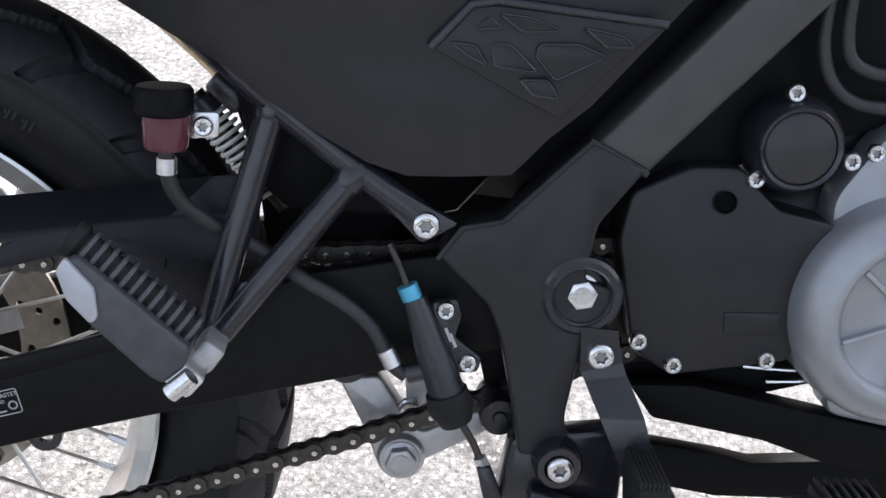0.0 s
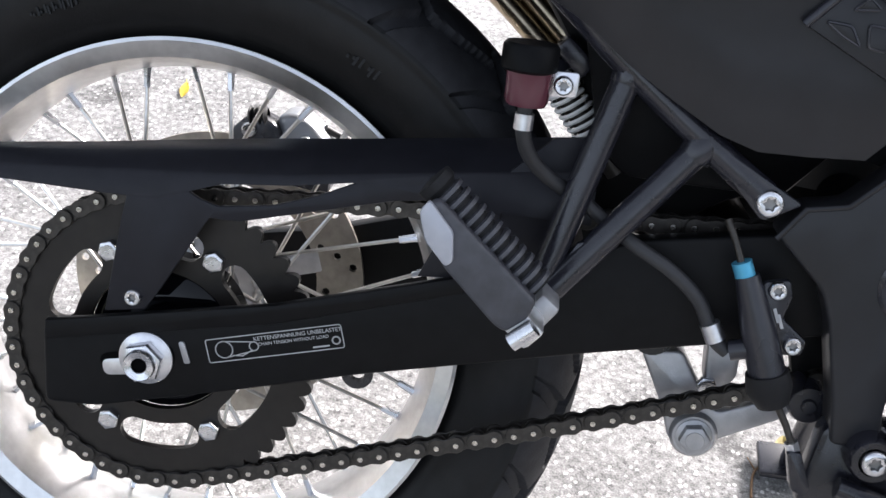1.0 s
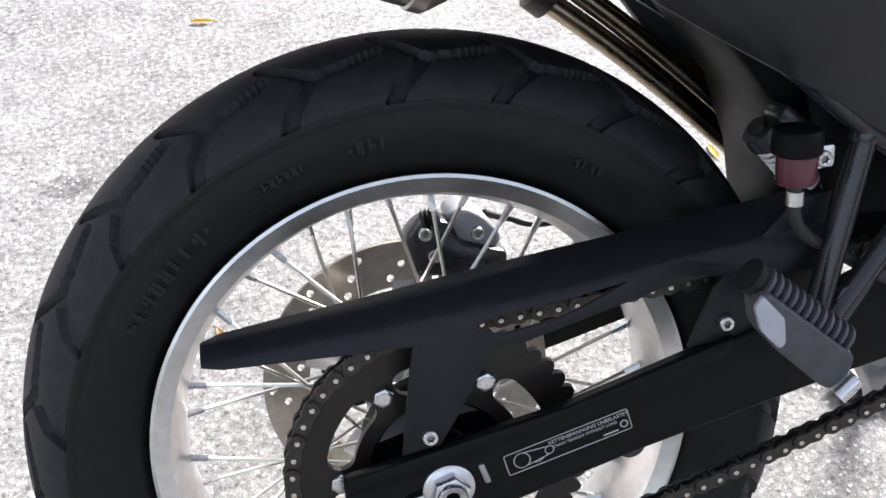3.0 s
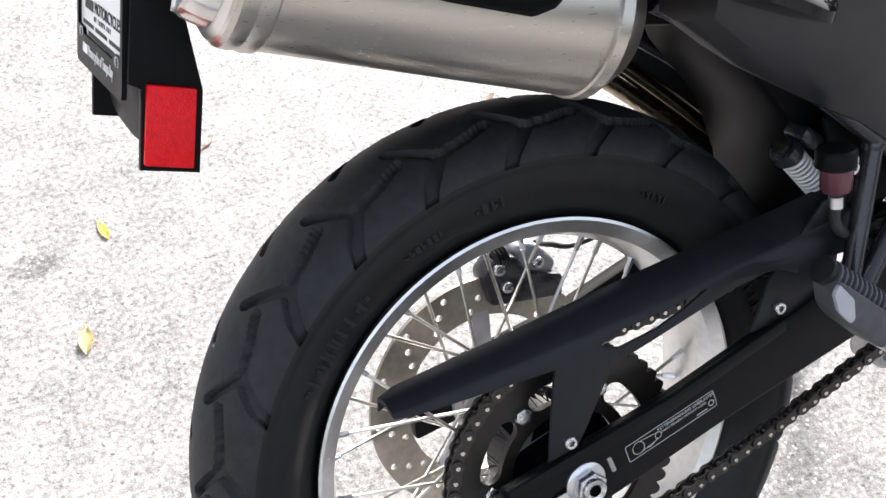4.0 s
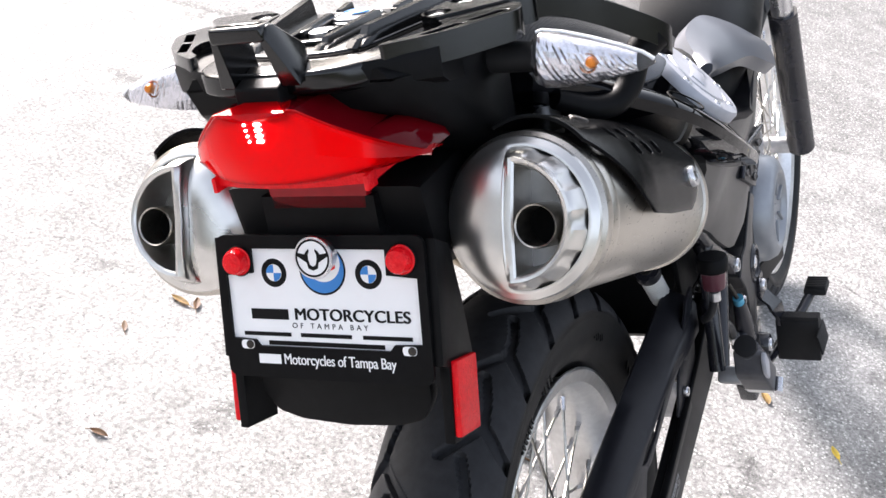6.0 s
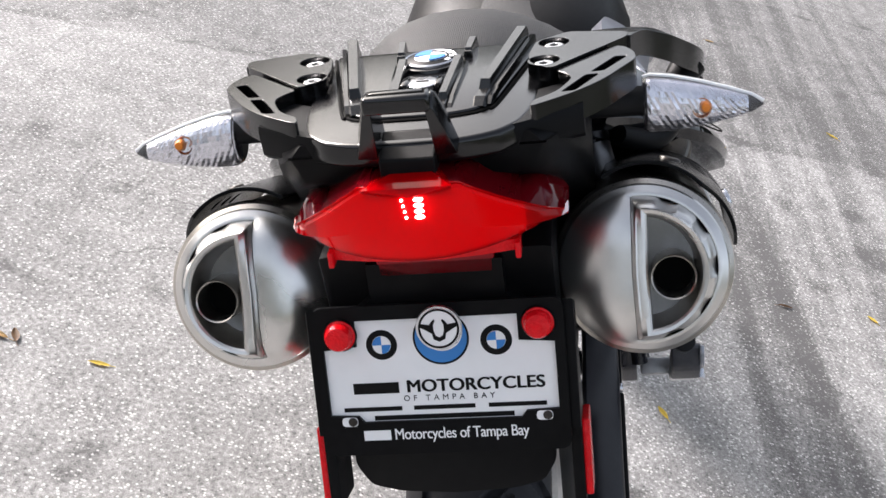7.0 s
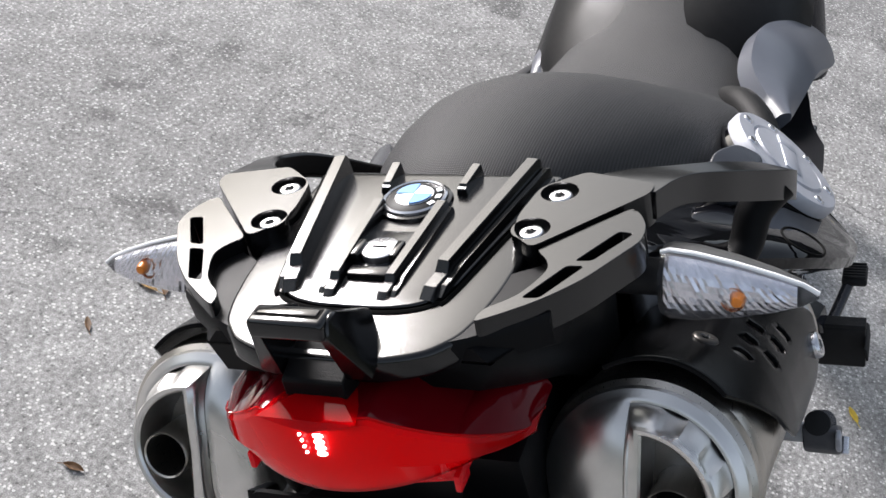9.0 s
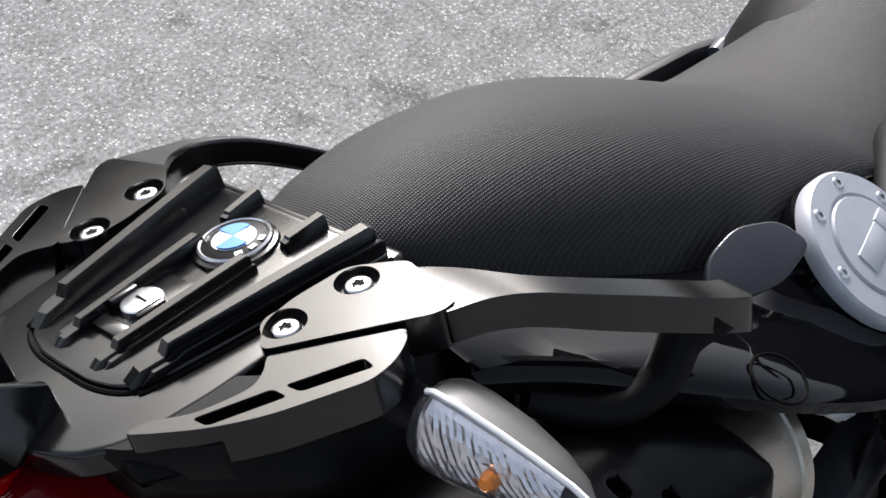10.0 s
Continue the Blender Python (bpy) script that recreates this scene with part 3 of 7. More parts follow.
# hub, carrier, disc and sprocket
hub = lathe([(0.012, 0.062), (0.045, 0.06), (0.046, 0.036), (0.03, 0.03), (0.027, 0), (0.03, -0.03), (0.047, -0.033), (0.047, -0.04), (0.012, -0.045)], WC, (0, 1, 0), 40)
hub = part("wheel_hub", hub, DULL_ALU, moto, "cast aluminium wheel hub")
carrier = lathe([(0.015, -0.104), (0.03, -0.104), (0.034, -0.09), (0.055, -0.088), (0.060, -0.084), (0.061, -0.04), (0.03, -0.02)], AX, (0, 1, 0), 48)
part("sprocket_carrier", carrier, GLOSS, moto, "black painted cush drive carrier")


def sprocket_bm(c, teeth, R_pitch, y0, y1, slots, r_slot, slot_half, slot_deg, inner, spin):
    """Toothed ring with rounded windows."""
    own = bmesh.new()
    per = 6
    outer = []
    for k in range(teeth * per):
        a = 2 * math.pi * k / (teeth * per)
        f = (k % per) / per
        outer.append((R_pitch - 0.0035 + 0.0085 * max(0, math.sin(math.pi * f)) ** 0.8, a))
    holes = []
    for s in range(slots):
        mid = radians(spin + 360 / slots * s)
        w, ring = radians(slot_deg / 2), []
        for k in range(9):
            ring.append((r_slot + slot_half * math.cos(math.pi * k / 8), mid + w + slot_half * math.sin(math.pi * k / 8) / r_slot))
        for k in range(9):
            ring.append((r_slot - slot_half * math.cos(math.pi * k / 8), mid - w - slot_half * math.sin(math.pi * k / 8) / r_slot))
        fine = []
        for i, (r, a) in enumerate(ring):
            fine.append((r, a))
            r2, a2 = ring[(i + 1) % len(ring)]
            if abs(a2 - a) > 0.2:
                fine += [(r + (r2 - r) * j / 8, a + (a2 - a) * j / 8) for j in range(1, 8)]
        holes.append(fine)
    loops = [outer] + holes + [[(inner, 2 * math.pi * k / 60) for k in range(60)]]
    edges = []
    for lp in loops:
        vs = [own.verts.new((c[0] + r * math.cos(a), y0, c[2] + r * math.sin(a))) for r, a in lp]
        edges += [own.edges.new((vs[i], vs[(i + 1) % len(vs)])) for i in range(len(vs))]
    bmesh.ops.triangle_fill(own, use_beauty=True, use_dissolve=False, edges=edges)
    face = own.faces[:]
    up = bmesh.ops.extrude_face_region(own, geom=face)
    for g in up["geom"]:
        if isinstance(g, bmesh.types.BMVert):
            g.co.y = y1
    return own


SPIN = 62.0
rear_sprocket = part("rear_sprocket", sprocket_bm(AX, 49, 0.1238, -0.092, -0.085, 6, 0.0845, 0.0115, 30, 0.060, SPIN + 30), SPROCKET, moto, "black steel chain sprocket with oval windows", angle=30)
for k in range(6):
    a = radians(SPIN + 60 * k)
    piece("sprocket_bolt", HEX, facing((0.0845 * math.cos(a), -0.092, 0.315 + 0.0845 * math.sin(a)), RIGHT, 20), rear_sprocket)

disc = bmesh.new()
N = 96
ring = [[disc.verts.new((r * math.cos(2 * math.pi * k / N), 0.078, 0.315 + r * math.sin(2 * math.pi * k / N))) for k in range(N)] for r in (0.138, 0.094)]
edges = [disc.edges.new((lp[i], lp[(i + 1) % N])) for lp in ring for i in range(N)]
for k in range(30):
    for j, rr in enumerate((0.103, 0.116, 0.129)):
        if (k + j) % 2:
            continue
        a = 2 * math.pi * (k + 0.5 * j) / 30
        cx, cz = rr * math.cos(a), 0.315 + rr * math.sin(a)
        vs = [disc.verts.new((cx + 0.0038 * math.cos(q), 0.078, cz + 0.0038 * math.sin(q))) for q in (math.pi / 4 * i for i in range(8))]
        edges += [disc.edges.new((vs[i], vs[(i + 1) % 8])) for i in range(8)]
bmesh.ops.triangle_fill(disc, use_beauty=True, edges=edges)
up = bmesh.ops.extrude_face_region(disc, geom=disc.faces[:])
for g in up["geom"]:
    if isinstance(g, bmesh.types.BMVert):
        g.co.y = 0.083
brake_disc = part("brake_disc", disc, DISC, moto, "drilled steel brake disc", angle=30)
spider = bmesh.new()
for k in range(5):
    a = 2 * math.pi * k / 5 + 0.3
    box((0.070 * math.cos(a), 0.0805, 0.315 + 0.070 * math.sin(a)), (0.06, 0.006, 0.022), 0.002, (0, -math.degrees(a), 0), bm=spider)
part("disc_spider", spider, DULL_ALU, brake_disc)
cal = slab([(0.044, 0.476), (0.062, 0.481), (0.08, 0.470), (0.098, 0.448), (0.088, 0.434), (0.05, 0.438)], 0.075, 0.118, 0.006, r=0.008, seg=3)
caliper = part("brake_caliper", cal, CAST, moto, "silver cast brake caliper in a black bracket")
part("caliper_bracket", slab([(0.003, 0.458), (0.016, 0.472), (0.03, 0.476), (0.046, 0.470), (0.056, 0.45), (0.10, 0.436), (0.098, 0.41), (0.012, 0.42)], 0.068, 0.098, 0.004, r=0.006), PAINT, caliper, "black caliper bracket")
for x, z in ((0.022, 0.462), (0.03, 0.44), (0.072, 0.455)):
    piece("bolt", TORX, facing((x, 0.068 if x < 0.05 else 0.075, z), RIGHT), caliper)
part("brake_hose", tube([(0.085, 0.1, 0.465), (0.11, 0.115, 0.452), (0.16, 0.122, 0.44), (0.30, 0.12, 0.47)], 0.0035, 10), HOSE, caliper, "black rubber brake hose")
for k in range(4):
    part("bellows_ring", lathe([(0.006, -0.003), (0.0105, 0), (0.006, 0.003)], (0.022 + 0.004 * k, 0.075, 0.472 + 0.001 * k), (1, 0, 0.2), 14), SOFT, caliper)

# axle nut and washer
nut = lathe([(0, -0.127), (0.0215, -0.127), (0.0215, -0.1295), (0.0195, -0.131), (0, -0.131)], AX, (0, 1, 0), 40)
axle = part("axle_nut", nut, ZINC, moto, "zinc-plated axle nut with washer")
hexring = [(0.0165 * math.cos(k * math.pi / 3 + 0.3), 0.315 + 0.0165 * math.sin(k * math.pi / 3 + 0.3)) for k in range(6)]
part("hexagon", slab(hexring, -0.131, -0.142, 0.0015), ZINC, axle)
part("axle_end", lathe([(0.006, -0.146), (0.0115, -0.1475), (0.0125, -0.146), (0.0125, -0.141)], AX, (0, 1, 0), 32), ZINC, axle)
part("axle_bore", lathe([(0.0062, -0.1465), (0.006, -0.143), (0, -0.143)], AX, (0, 1, 0), 24), BLACKHOLE, axle)


# ---- chain ----
def chain_path(c0, r0, c1, r1):
    """Closed line round both sprockets, as (x, z)."""
    d = Vector((c1[0] - c0[0], c1[1] - c0[1]))
    base, off = math.atan2(d.y, d.x), math.acos((r0 - r1) / d.length)
    pts = []
    for k in range(121):
        a = base + off + (2 * math.pi - 2 * off) * k / 120
        pts.append(Vector((c0[0] + r0 * math.cos(a), c0[1] + r0 * math.sin(a))))
    for k in range(61):
        a = base - off + 2 * off * k / 60
        pts.append(Vector((c1[0] + r1 * math.cos(a), c1[1] + r1 * math.sin(a))))
    # the slack lower run hangs in a shallow bow
    pts_low, n = [], 40
    low_a = pts[120]
    low_b = pts[121]
    for k in range(1, n):
        u = k / n
        q = low_a.lerp(low_b, u)
        pts_low.append(Vector((q.x, q.y - 0.009 * 4 * u * (1 - u))))
    return pts[:121] + pts_low + pts[121:] + pts[:1]


def walk_line(pts, n):
    """n points evenly along a line."""
    acc = [0.0]
    for a, b in zip(pts, pts[1:]):
        acc.append(acc[-1] + (b - a).length)
    out, j = [], 0
    for k in range(n):
        s = acc[-1] * k / n
        while acc[j + 1] < s:
            j += 1
        u = (s - acc[j]) / (acc[j + 1] - acc[j])
        out.append(pts[j].lerp(pts[j + 1], u))
    return out, acc[-1]


FRONT = (0.615, 0.448)
line = chain_path((0, 0.315), 0.1238, FRONT, 0.0407)
_, total = walk_line(line, 4)
count = 2 * round(total / 0.015875 / 2)
pins, _ = walk_line(line, count)


def link_plate(own, y0, y1, pitch):
    ring = []
    for cx, s0 in ((pitch / 2, -1), (-pitch / 2, 1)):
        for k in range(7):
            a = math.pi * (k / 6) - math.pi / 2 + (0 if s0 < 0 else math.pi)
            ring.append((cx + 0.0072 * math.cos(a), 0.0072 * math.sin(a)))
        ring.append((0, 0.0056 * (1 if s0 < 0 else -1)))
    slab(ring, y0, y1, 0.0004, seg=1, bm=own)


inner, outer = bmesh.new(), bmesh.new()
for s in (-1, 1):
    link_plate(inner, s * 0.0032, s * 0.0052, 0.015875)
    link_plate(outer, s * 0.0056, s * 0.0076, 0.015875)
for e in (-0.5, 0.5):
    lathe([(0, -0.0052), (0.005, -0.005), (0.005, 0.005), (0, 0.0052)], (e * 0.015875, 0, 0), (0, 1, 0), 12, inner)
me_in, me_out = mesh_of("chain_link", inner, DARK_STEEL), mesh_of("chain_link", outer, DARK_STEEL)
pinbm = lathe([(0, -0.0092), (0.0022, -0.0091), (0.0027, -0.0085), (0.0027, 0.0088), (0, 0.009)], (0, 0, 0), (0, 1, 0), 10)
me_pin = mesh_of("pin", pinbm, PIN)
chain = new("drive_chain")
chain.parent = moto
tagged(chain, "oiled dark steel roller chain")
for k in range(count):
    p, q = pins[k], pins[(k + 1) % count]
    m = (p + q) / 2
    tilt = -math.degrees(math.atan2(q.y - p.y, q.x - p.x))
    piece("chain_link", me_out if k % 2 else me_in, pose(m.x, -0.0885, m.y, 0, tilt, 0), chain)
    piece("pin", me_pin, pose(p.x, -0.0885, p.y, 0, 0, 0), chain)
part("front_sprocket", sprocket_bm((FRONT[0], 0, FRONT[1]), 16, 0.0407, -0.092, -0.085, 3, 0.02, 0.004, 20, 0.01, 0), SPROCKET, moto, "small black drive sprocket", angle=30)

# ---- swingarm ----
arm = slab([(-0.084, 0.329), (-0.081, 0.264), (-0.04, 0.266), (0.07, 0.297), (0.17, 0.327), (0.333, 0.370), (0.45, 0.398), (0.56, 0.425), (0.575, 0.47), (0.56, 0.505), (0.43, 0.478), (0.357, 0.464), (0.30, 0.437), (0.24, 0.4155), (0.098, 0.3695)],
           -0.127, -0.108, 0.003, r=0.006, seg=3)
swing = part("swingarm", arm, SATIN, moto, "black painted steel swingarm")
part("swingarm_rail", slab([(-0.082, 0.334), (0.098, 0.374), (0.24, 0.419), (0.24, 0.405), (0.098, 0.358), (-0.082, 0.318)], -0.129, -0.12, 0.002), SATIN, swing)
part("left_arm", slab([(-0.08, 0.335), (-0.08, 0.27), (0.1, 0.30), (0.45, 0.40), (0.56, 0.425), (0.575, 0.47), (0.43, 0.48), (0.1, 0.37)], 0.1, 0.122, 0.003, r=0.006), SATIN, swing)
part("cross_tube", tube([(0.44, -0.11, 0.435), (0.44, 0.11, 0.435)], 0.032, 20, curve=False), SATIN, swing)
part("pivot_tube", tube([(0.555, -0.13, 0.466), (0.555, 0.12, 0.466)], 0.024, 20, curve=False), SATIN, swing)
part("rear_slot", slab([(-0.0385, 0.312), (0.02, 0.329), (0.024, 0.312), (-0.034, 0.296)], -0.1275, -0.1262, 0, r=0.008), BLACKHOLE, swing)
part("slot_block", slab([(-0.036, 0.308), (-0.012, 0.313), (-0.010, 0.299), (-0.033, 0.295)], -0.1282, -0.1265, 0.0005, r=0.006), ZINC, swing, "bare metal chain adjuster block")
part("adjuster_mark", slab([(0.0245, 0.332), (0.0295, 0.333), (0.0355, 0.3155), (0.0305, 0.3145)], -0.1285, -0.1265, 0.0005, r=0.002), DULL_ALU, swing)
part("hook_eye", lathe([(0.006, -0.003), (0.013, -0.003), (0.013, 0.003), (0.006, 0.003)], (0.163, -0.1, 0.317), (0, 1, 0), 20, closed=True), PAINT, swing)

# printed label on the arm
lab = new("label")
lab.parent = swing
tagged(lab, "black label with silver chain tension notice")
tilt = math.atan2(0.366 - 0.336, 0.105)


def label_pose(u, v, lift=0.0):
    """A pose on the arm's label: u along it, v up it."""
    c, s = math.cos(tilt), math.sin(tilt)
    p = Vector((0.1002 + u * c - v * s * 0.6, -0.1277 - lift, 0.3425 + u * s + v * c))
    return Matrix.Translation(p) @ pose(0, 0, 0, 0, -math.degrees(tilt), 0) @ pose(0, 0, 0, 90, 0, 0)


def flat_ring(poly, w, closed=True):
    """A thin raised line along an outline in xy."""
    own = bmesh.new()
    n = len(poly)
    for i in range(n if closed else n - 1):
        a, b = Vector(poly[i]), Vector(poly[(i + 1) % n])
        d = (b - a).normalized()
        o = Vector((-d.y, d.x)) * w / 2
        e = d * w / 2
        vs = [own.verts.new((*(q), 0)) for q in (a - e + o, b + e + o, b + e - o, a - e - o)]
        own.faces.new(vs[::-1])
    return own


piece("border", mesh_of("border", flat_ring(rounded([(-0.054, -0.0095), (0.054, -0.0095), (0.054, 0.0095), (-0.054, 0.0095)], 0.002, 3), 0.0008), PRINT), label_pose(0, 0, 0.0003), lab)
drum = [(-0.0405 + 0.0068 * math.cos(a), 0.0068 * math.sin(a)) for a in (math.pi * k / 12 for k in range(24))]
piece("diagram", mesh_of("diagram", flat_ring(drum, 0.0009), PRINT), label_pose(0, 0, 0.0003), lab)
drum2 = [(-0.0165 + 0.0036 * math.cos(a), 0.0036 * math.sin(a)) for a in (math.pi * k / 8 for k in range(16))]
piece("diagram", mesh_of("diagram", flat_ring(drum2, 0.0009), PRINT), label_pose(0, 0, 0.0003), lab)
for v in (1, -1):
    piece("diagram", mesh_of("diagram", flat_ring([(-0.0405, 0.0068 * v), (-0.0165, 0.0036 * v)], 0.0008, False), PRINT), label_pose(0, 0, 0.0003), lab)
piece("diagram", mesh_of("diagram", flat_ring([(-0.034, -0.0055), (-0.027, -0.0068), (-0.0185, -0.003)], 0.0008, False), PRINT), label_pose(0, 0, 0.0003), lab)
text_mesh("lettering", "KETTENSPANNUNG UNBELASTET", 0.0046, label_pose(0.0185, 0.0058, 0.0003), PRINT, lab)
text_mesh("lettering", "CHAIN TENSION WITHOUT LOAD", 0.0036, label_pose(0.015, 0.0010, 0.0003), PRINT, lab)
piece("print_bar", mesh_of("print_bar", flat_ring([(0.03, -0.0066), (0.042, -0.0066)], 0.0013, False), PRINT), label_pose(0, 0, 0.0003), lab)
piece("print_badge", mesh_of("print_badge", flat_ring([(0.0485 + 0.003 * math.cos(a), -0.003 + 0.003 * math.sin(a)) for a in (math.pi * k / 6 for k in range(12))], 0.0012), PRINT), label_pose(0, 0, 0.0003), lab)

# ---- chain guard ----
rows = []
for x, zt, zr, zl in ((-0.184, 0.4510, 0.4490, 0.4475), (-0.168, 0.4555, 0.4490, 0.4425), (-0.13, 0.4615, 0.4525, 0.4425), (-0.06, 0.4715, 0.4590, 0.4425), (0.0, 0.4812, 0.4650, 0.4432), (0.05, 0.4890, 0.4700, 0.4622), (0.10, 0.4962, 0.4755, 0.4680),
                      (0.15, 0.5030, 0.4835, 0.4775), (0.2, 0.5105, 0.4915, 0.476), (0.26, 0.5190, 0.5005, 0.470), (0.325, 0.529, 0.511, 0.47)):
    yi = -0.084 if x > -0.18 else -0.088
    rows.append([(x, yi + 0.004, zt - 0.016), (x, yi + 0.001, zt - 0.002), (x, yi - 0.002, zt), (x, -0.104, (zt + zr) / 2 + 0.0035), (x, -0.1205, zr + 0.0008), (x, -0.1238, zr - 0.002), (x, -0.1246, min(zl, zr - 0.003)),
                 (x, -0.1216, min(zl, zr - 0.003)), (x, -0.1205, zr - 0.0035), (x, -0.103, (zt + zr) / 2 - 0.0005), (x, yi - 0.002, zt - 0.004), (x, yi + 0.001, zt - 0.016)])
gb = loft(rows)
guard = part("chain_guard", gb, GUARD, moto, "long black plastic chain guard with open slot", angle=50)
part("guard_leg", slab([(-0.022, 0.446), (0.0205, 0.4555), (0.046, 0.4405), (0.036, 0.424), (0.008, 0.373), (-0.004, 0.3535), (-0.036, 0.3475), (-0.026, 0.425)], -0.1245, -0.1205, 0.0012), GUARD, guard)
part("guard_bar", slab([(0.0205, 0.4555), (0.034, 0.448), (0.048, 0.4442), (0.09, 0.4512), (0.117, 0.4612), (0.132, 0.468), (0.158, 0.4815), (0.20, 0.49), (0.26, 0.48), (0.258, 0.462), (0.229, 0.475), (0.18, 0.4675), (0.065, 0.4345), (0.04, 0.434)], -0.1242, -0.1202, 0.0012), GUARD, guard)
part("guard_leg", slab([(0.203, 0.411), (0.223, 0.461), (0.232, 0.472), (0.29, 0.53), (0.32, 0.535), (0.305, 0.436), (0.262, 0.417)], -0.1215, -0.1175, 0.0012), GUARD, guard)
piece("bolt", TORX, facing((-0.013, -0.1245, 0.363), RIGHT), guard)
piece("bolt", TORX, facing((0.234, -0.1225, 0.431), RIGHT), guard)

# ---- passenger footrest ----
hang = new("footrest_bracket")
hang.parent = moto
tagged(hang, "black tubular passenger footrest bracket")
part("strut", tube([(0.334, -0.138, 0.585), (0.294, -0.152, 0.430)], 0.0105, 20, curve=False), PAINT, hang)
part("strut", tube([(0.39, -0.143, 0.541), (0.302, -0.155, 0.427)], 0.0105, 20, curve=False), PAINT, hang)
part("weld", lathe([(0, 0.012), (0.010, 0.010), (0.014, 0), (0.012, -0.01), (0, -0.012)], (0.335, -0.137, 0.588), (0.2, 0.1, 1), 14), PAINT, hang)
part("weld", lathe([(0, 0.012), (0.010, 0.010), (0.014, 0), (0.012, -0.01), (0, -0.012)], (0.391, -0.142, 0.543), (0.5, 0.1, 1), 14), PAINT, hang)
part("gusset", slab([(0.297, 0.43), (0.316, 0.465), (0.324, 0.468), (0.305, 0.43)], -0.157, -0.151, 0.002), PAINT, hang)
part("clevis", box((0.297, -0.172, 0.422), (0.018, 0.04, 0.022), 0.004, (0, 35, 0)), DULL_ALU, hang, "bare cast footrest clevis")
part("clevis_tail", box((0.285, -0.205, 0.419), (0.026, 0.034, 0.020), 0.004, (0, 40, 0)), ALU, hang)
part("clevis_pin", tube([(0.279, -0.228, 0.411), (0.293, -0.228, 0.424)], 0.0065, 12, curve=False), ZINC, hang)
SOLE = mat("dusty_footrest_rubber", (0.06, 0.061, 0.07), 0.5, grain=0.3, scale=90, bump=0.3, bscale=700, rvar=0.08)
peg = slab([(0.214, 0.498), (0.221, 0.500), (0.292, 0.441), (0.288, 0.428), (0.274, 0.416), (0.266, 0.420), (0.228, 0.455), (0.219, 0.468)], -0.226, -0.190, 0.004, r=0.004, seg=3)
footrest = part("footrest", peg, SOLE, hang, "folded black rubber passenger footrest")
p0, p1 = Vector((0.220, -0.206, 0.503)), Vector((0.292, -0.206, 0.4445))
way = (p1 - p0).normalized()
part("ridge_core", tube([p0 - way * 0.004, p1], 0.0105, 14, curve=False), SOFT, footrest)
ridge = mesh_of("ridge", tube([(0, 0, -0.0024), (0, 0, -0.0014), (0, 0, 0.0014), (0, 0, 0.0024)], [0.0105, 0.0138, 0.0138, 0.0105], 16, curve=False), SOLE)
for k in range(12):
    piece("ridge", ridge, facing(p0.lerp(p1, (k + 0.5) / 12), way), footrest)
part("end_cap", slab([(0.208, 0.492), (0.214, 0.501), (0.232, 0.481), (0.234, 0.461), (0.229, 0.457), (0.214, 0.473)], -0.2295, -0.224, 0.0015, r=0.003), CAPSILVER, footrest, "pale reflective end plate")
part("end_knob", lathe([(0, -0.008), (0.009, -0.007), (0.0135, -0.002), (0.0135, 0.004), (0, 0.006)], p0 - way * 0.005, -way, 18), SOFT, footrest)

# ---- brake reservoir and master cylinder ----
resv = new("brake_reservoir")
resv.parent = moto
tagged(resv, "dark red brake fluid reservoir with black cap")
part("bowl", lathe([(0, 0.559), (0.0135, 0.559), (0.015, 0.562), (0.016, 0.583), (0, 0.583)], (0.266, -0.163, 0), (0, 0, 1), 32), WINE, resv, "translucent dark red bowl")
part("cap", lathe([(0.0165, 0.582), (0.0195, 0.584), (0.0195, 0.599), (0.0175, 0.6015), (0, 0.6015)], (0.265, -0.163, 0), (0, 0, 1), 36), PLASTIC, resv, "black knurled screw cap")
part("bracket", slab([(0.278, 0.583), (0.300, 0.584), (0.300, 0.567), (0.280, 0.565)], -0.156, -0.153, 0.0008, r=0.003), ZINC, resv)
piece("bolt", TORX, facing((0.290, -0.156, 0.5745), RIGHT), resv)
part("hose_clip", lathe([(0.0055, 0.542), (0.0068, 0.542), (0.0068, 0.553), (0.0055, 0.553)], (0.2665, -0.163, 0), (0, 0, 1), 20, closed=True), ZINC, resv)
part("hose", tube([(0.2665, -0.163, 0.560), (0.267, -0.161, 0.54), (0.274, -0.155, 0.522), (0.29, -0.145, 0.506), (0.31, -0.137, 0.494), (0.335, -0.135, 0.478), (0.358, -0.142, 0.465), (0.386, -0.146, 0.451), (0.409, -0.147, 0.432), (0.423, -0.148, 0.407), (0.435, -0.15, 0.398)], 0.0055, 12), HOSE, resv, "black rubber hose")
part("hose_clip", tube([(0.419, -0.1478, 0.417), (0.4255, -0.1485, 0.405)], 0.0075, 16, curve=False), ZINC, resv)

mc = new("brake_master_cylinder")
mc.parent = moto
tagged(mc, "black brake master cylinder with blue collar")
part("barrel", tube([(0.437, -0.155, 0.459), (0.452, -0.156, 0.421), (0.466, -0.157, 0.385)], [0.0085, 0.0125, 0.0135], 20, curve=False), PAINT, mc)
part("boot", tube([(0.464, -0.157, 0.39), (0.468, -0.157, 0.378), (0.473, -0.157, 0.366)], [0.0155, 0.017, 0.012], 20, curve=False), SOFT, mc)
part("inlet", tube([(0.436, -0.152, 0.4), (0.458, -0.156, 0.408)], 0.0075, 14, curve=False), PAINT, mc)
part("flange", slab([(0.45, 0.455), (0.468, 0.459), (0.472, 0.447), (0.468, 0.43), (0.488, 0.415), (0.486, 0.404), (0.465, 0.402), (0.45, 0.43)], -0.154, -0.147, 0.0015, r=0.003), PAINT, mc)
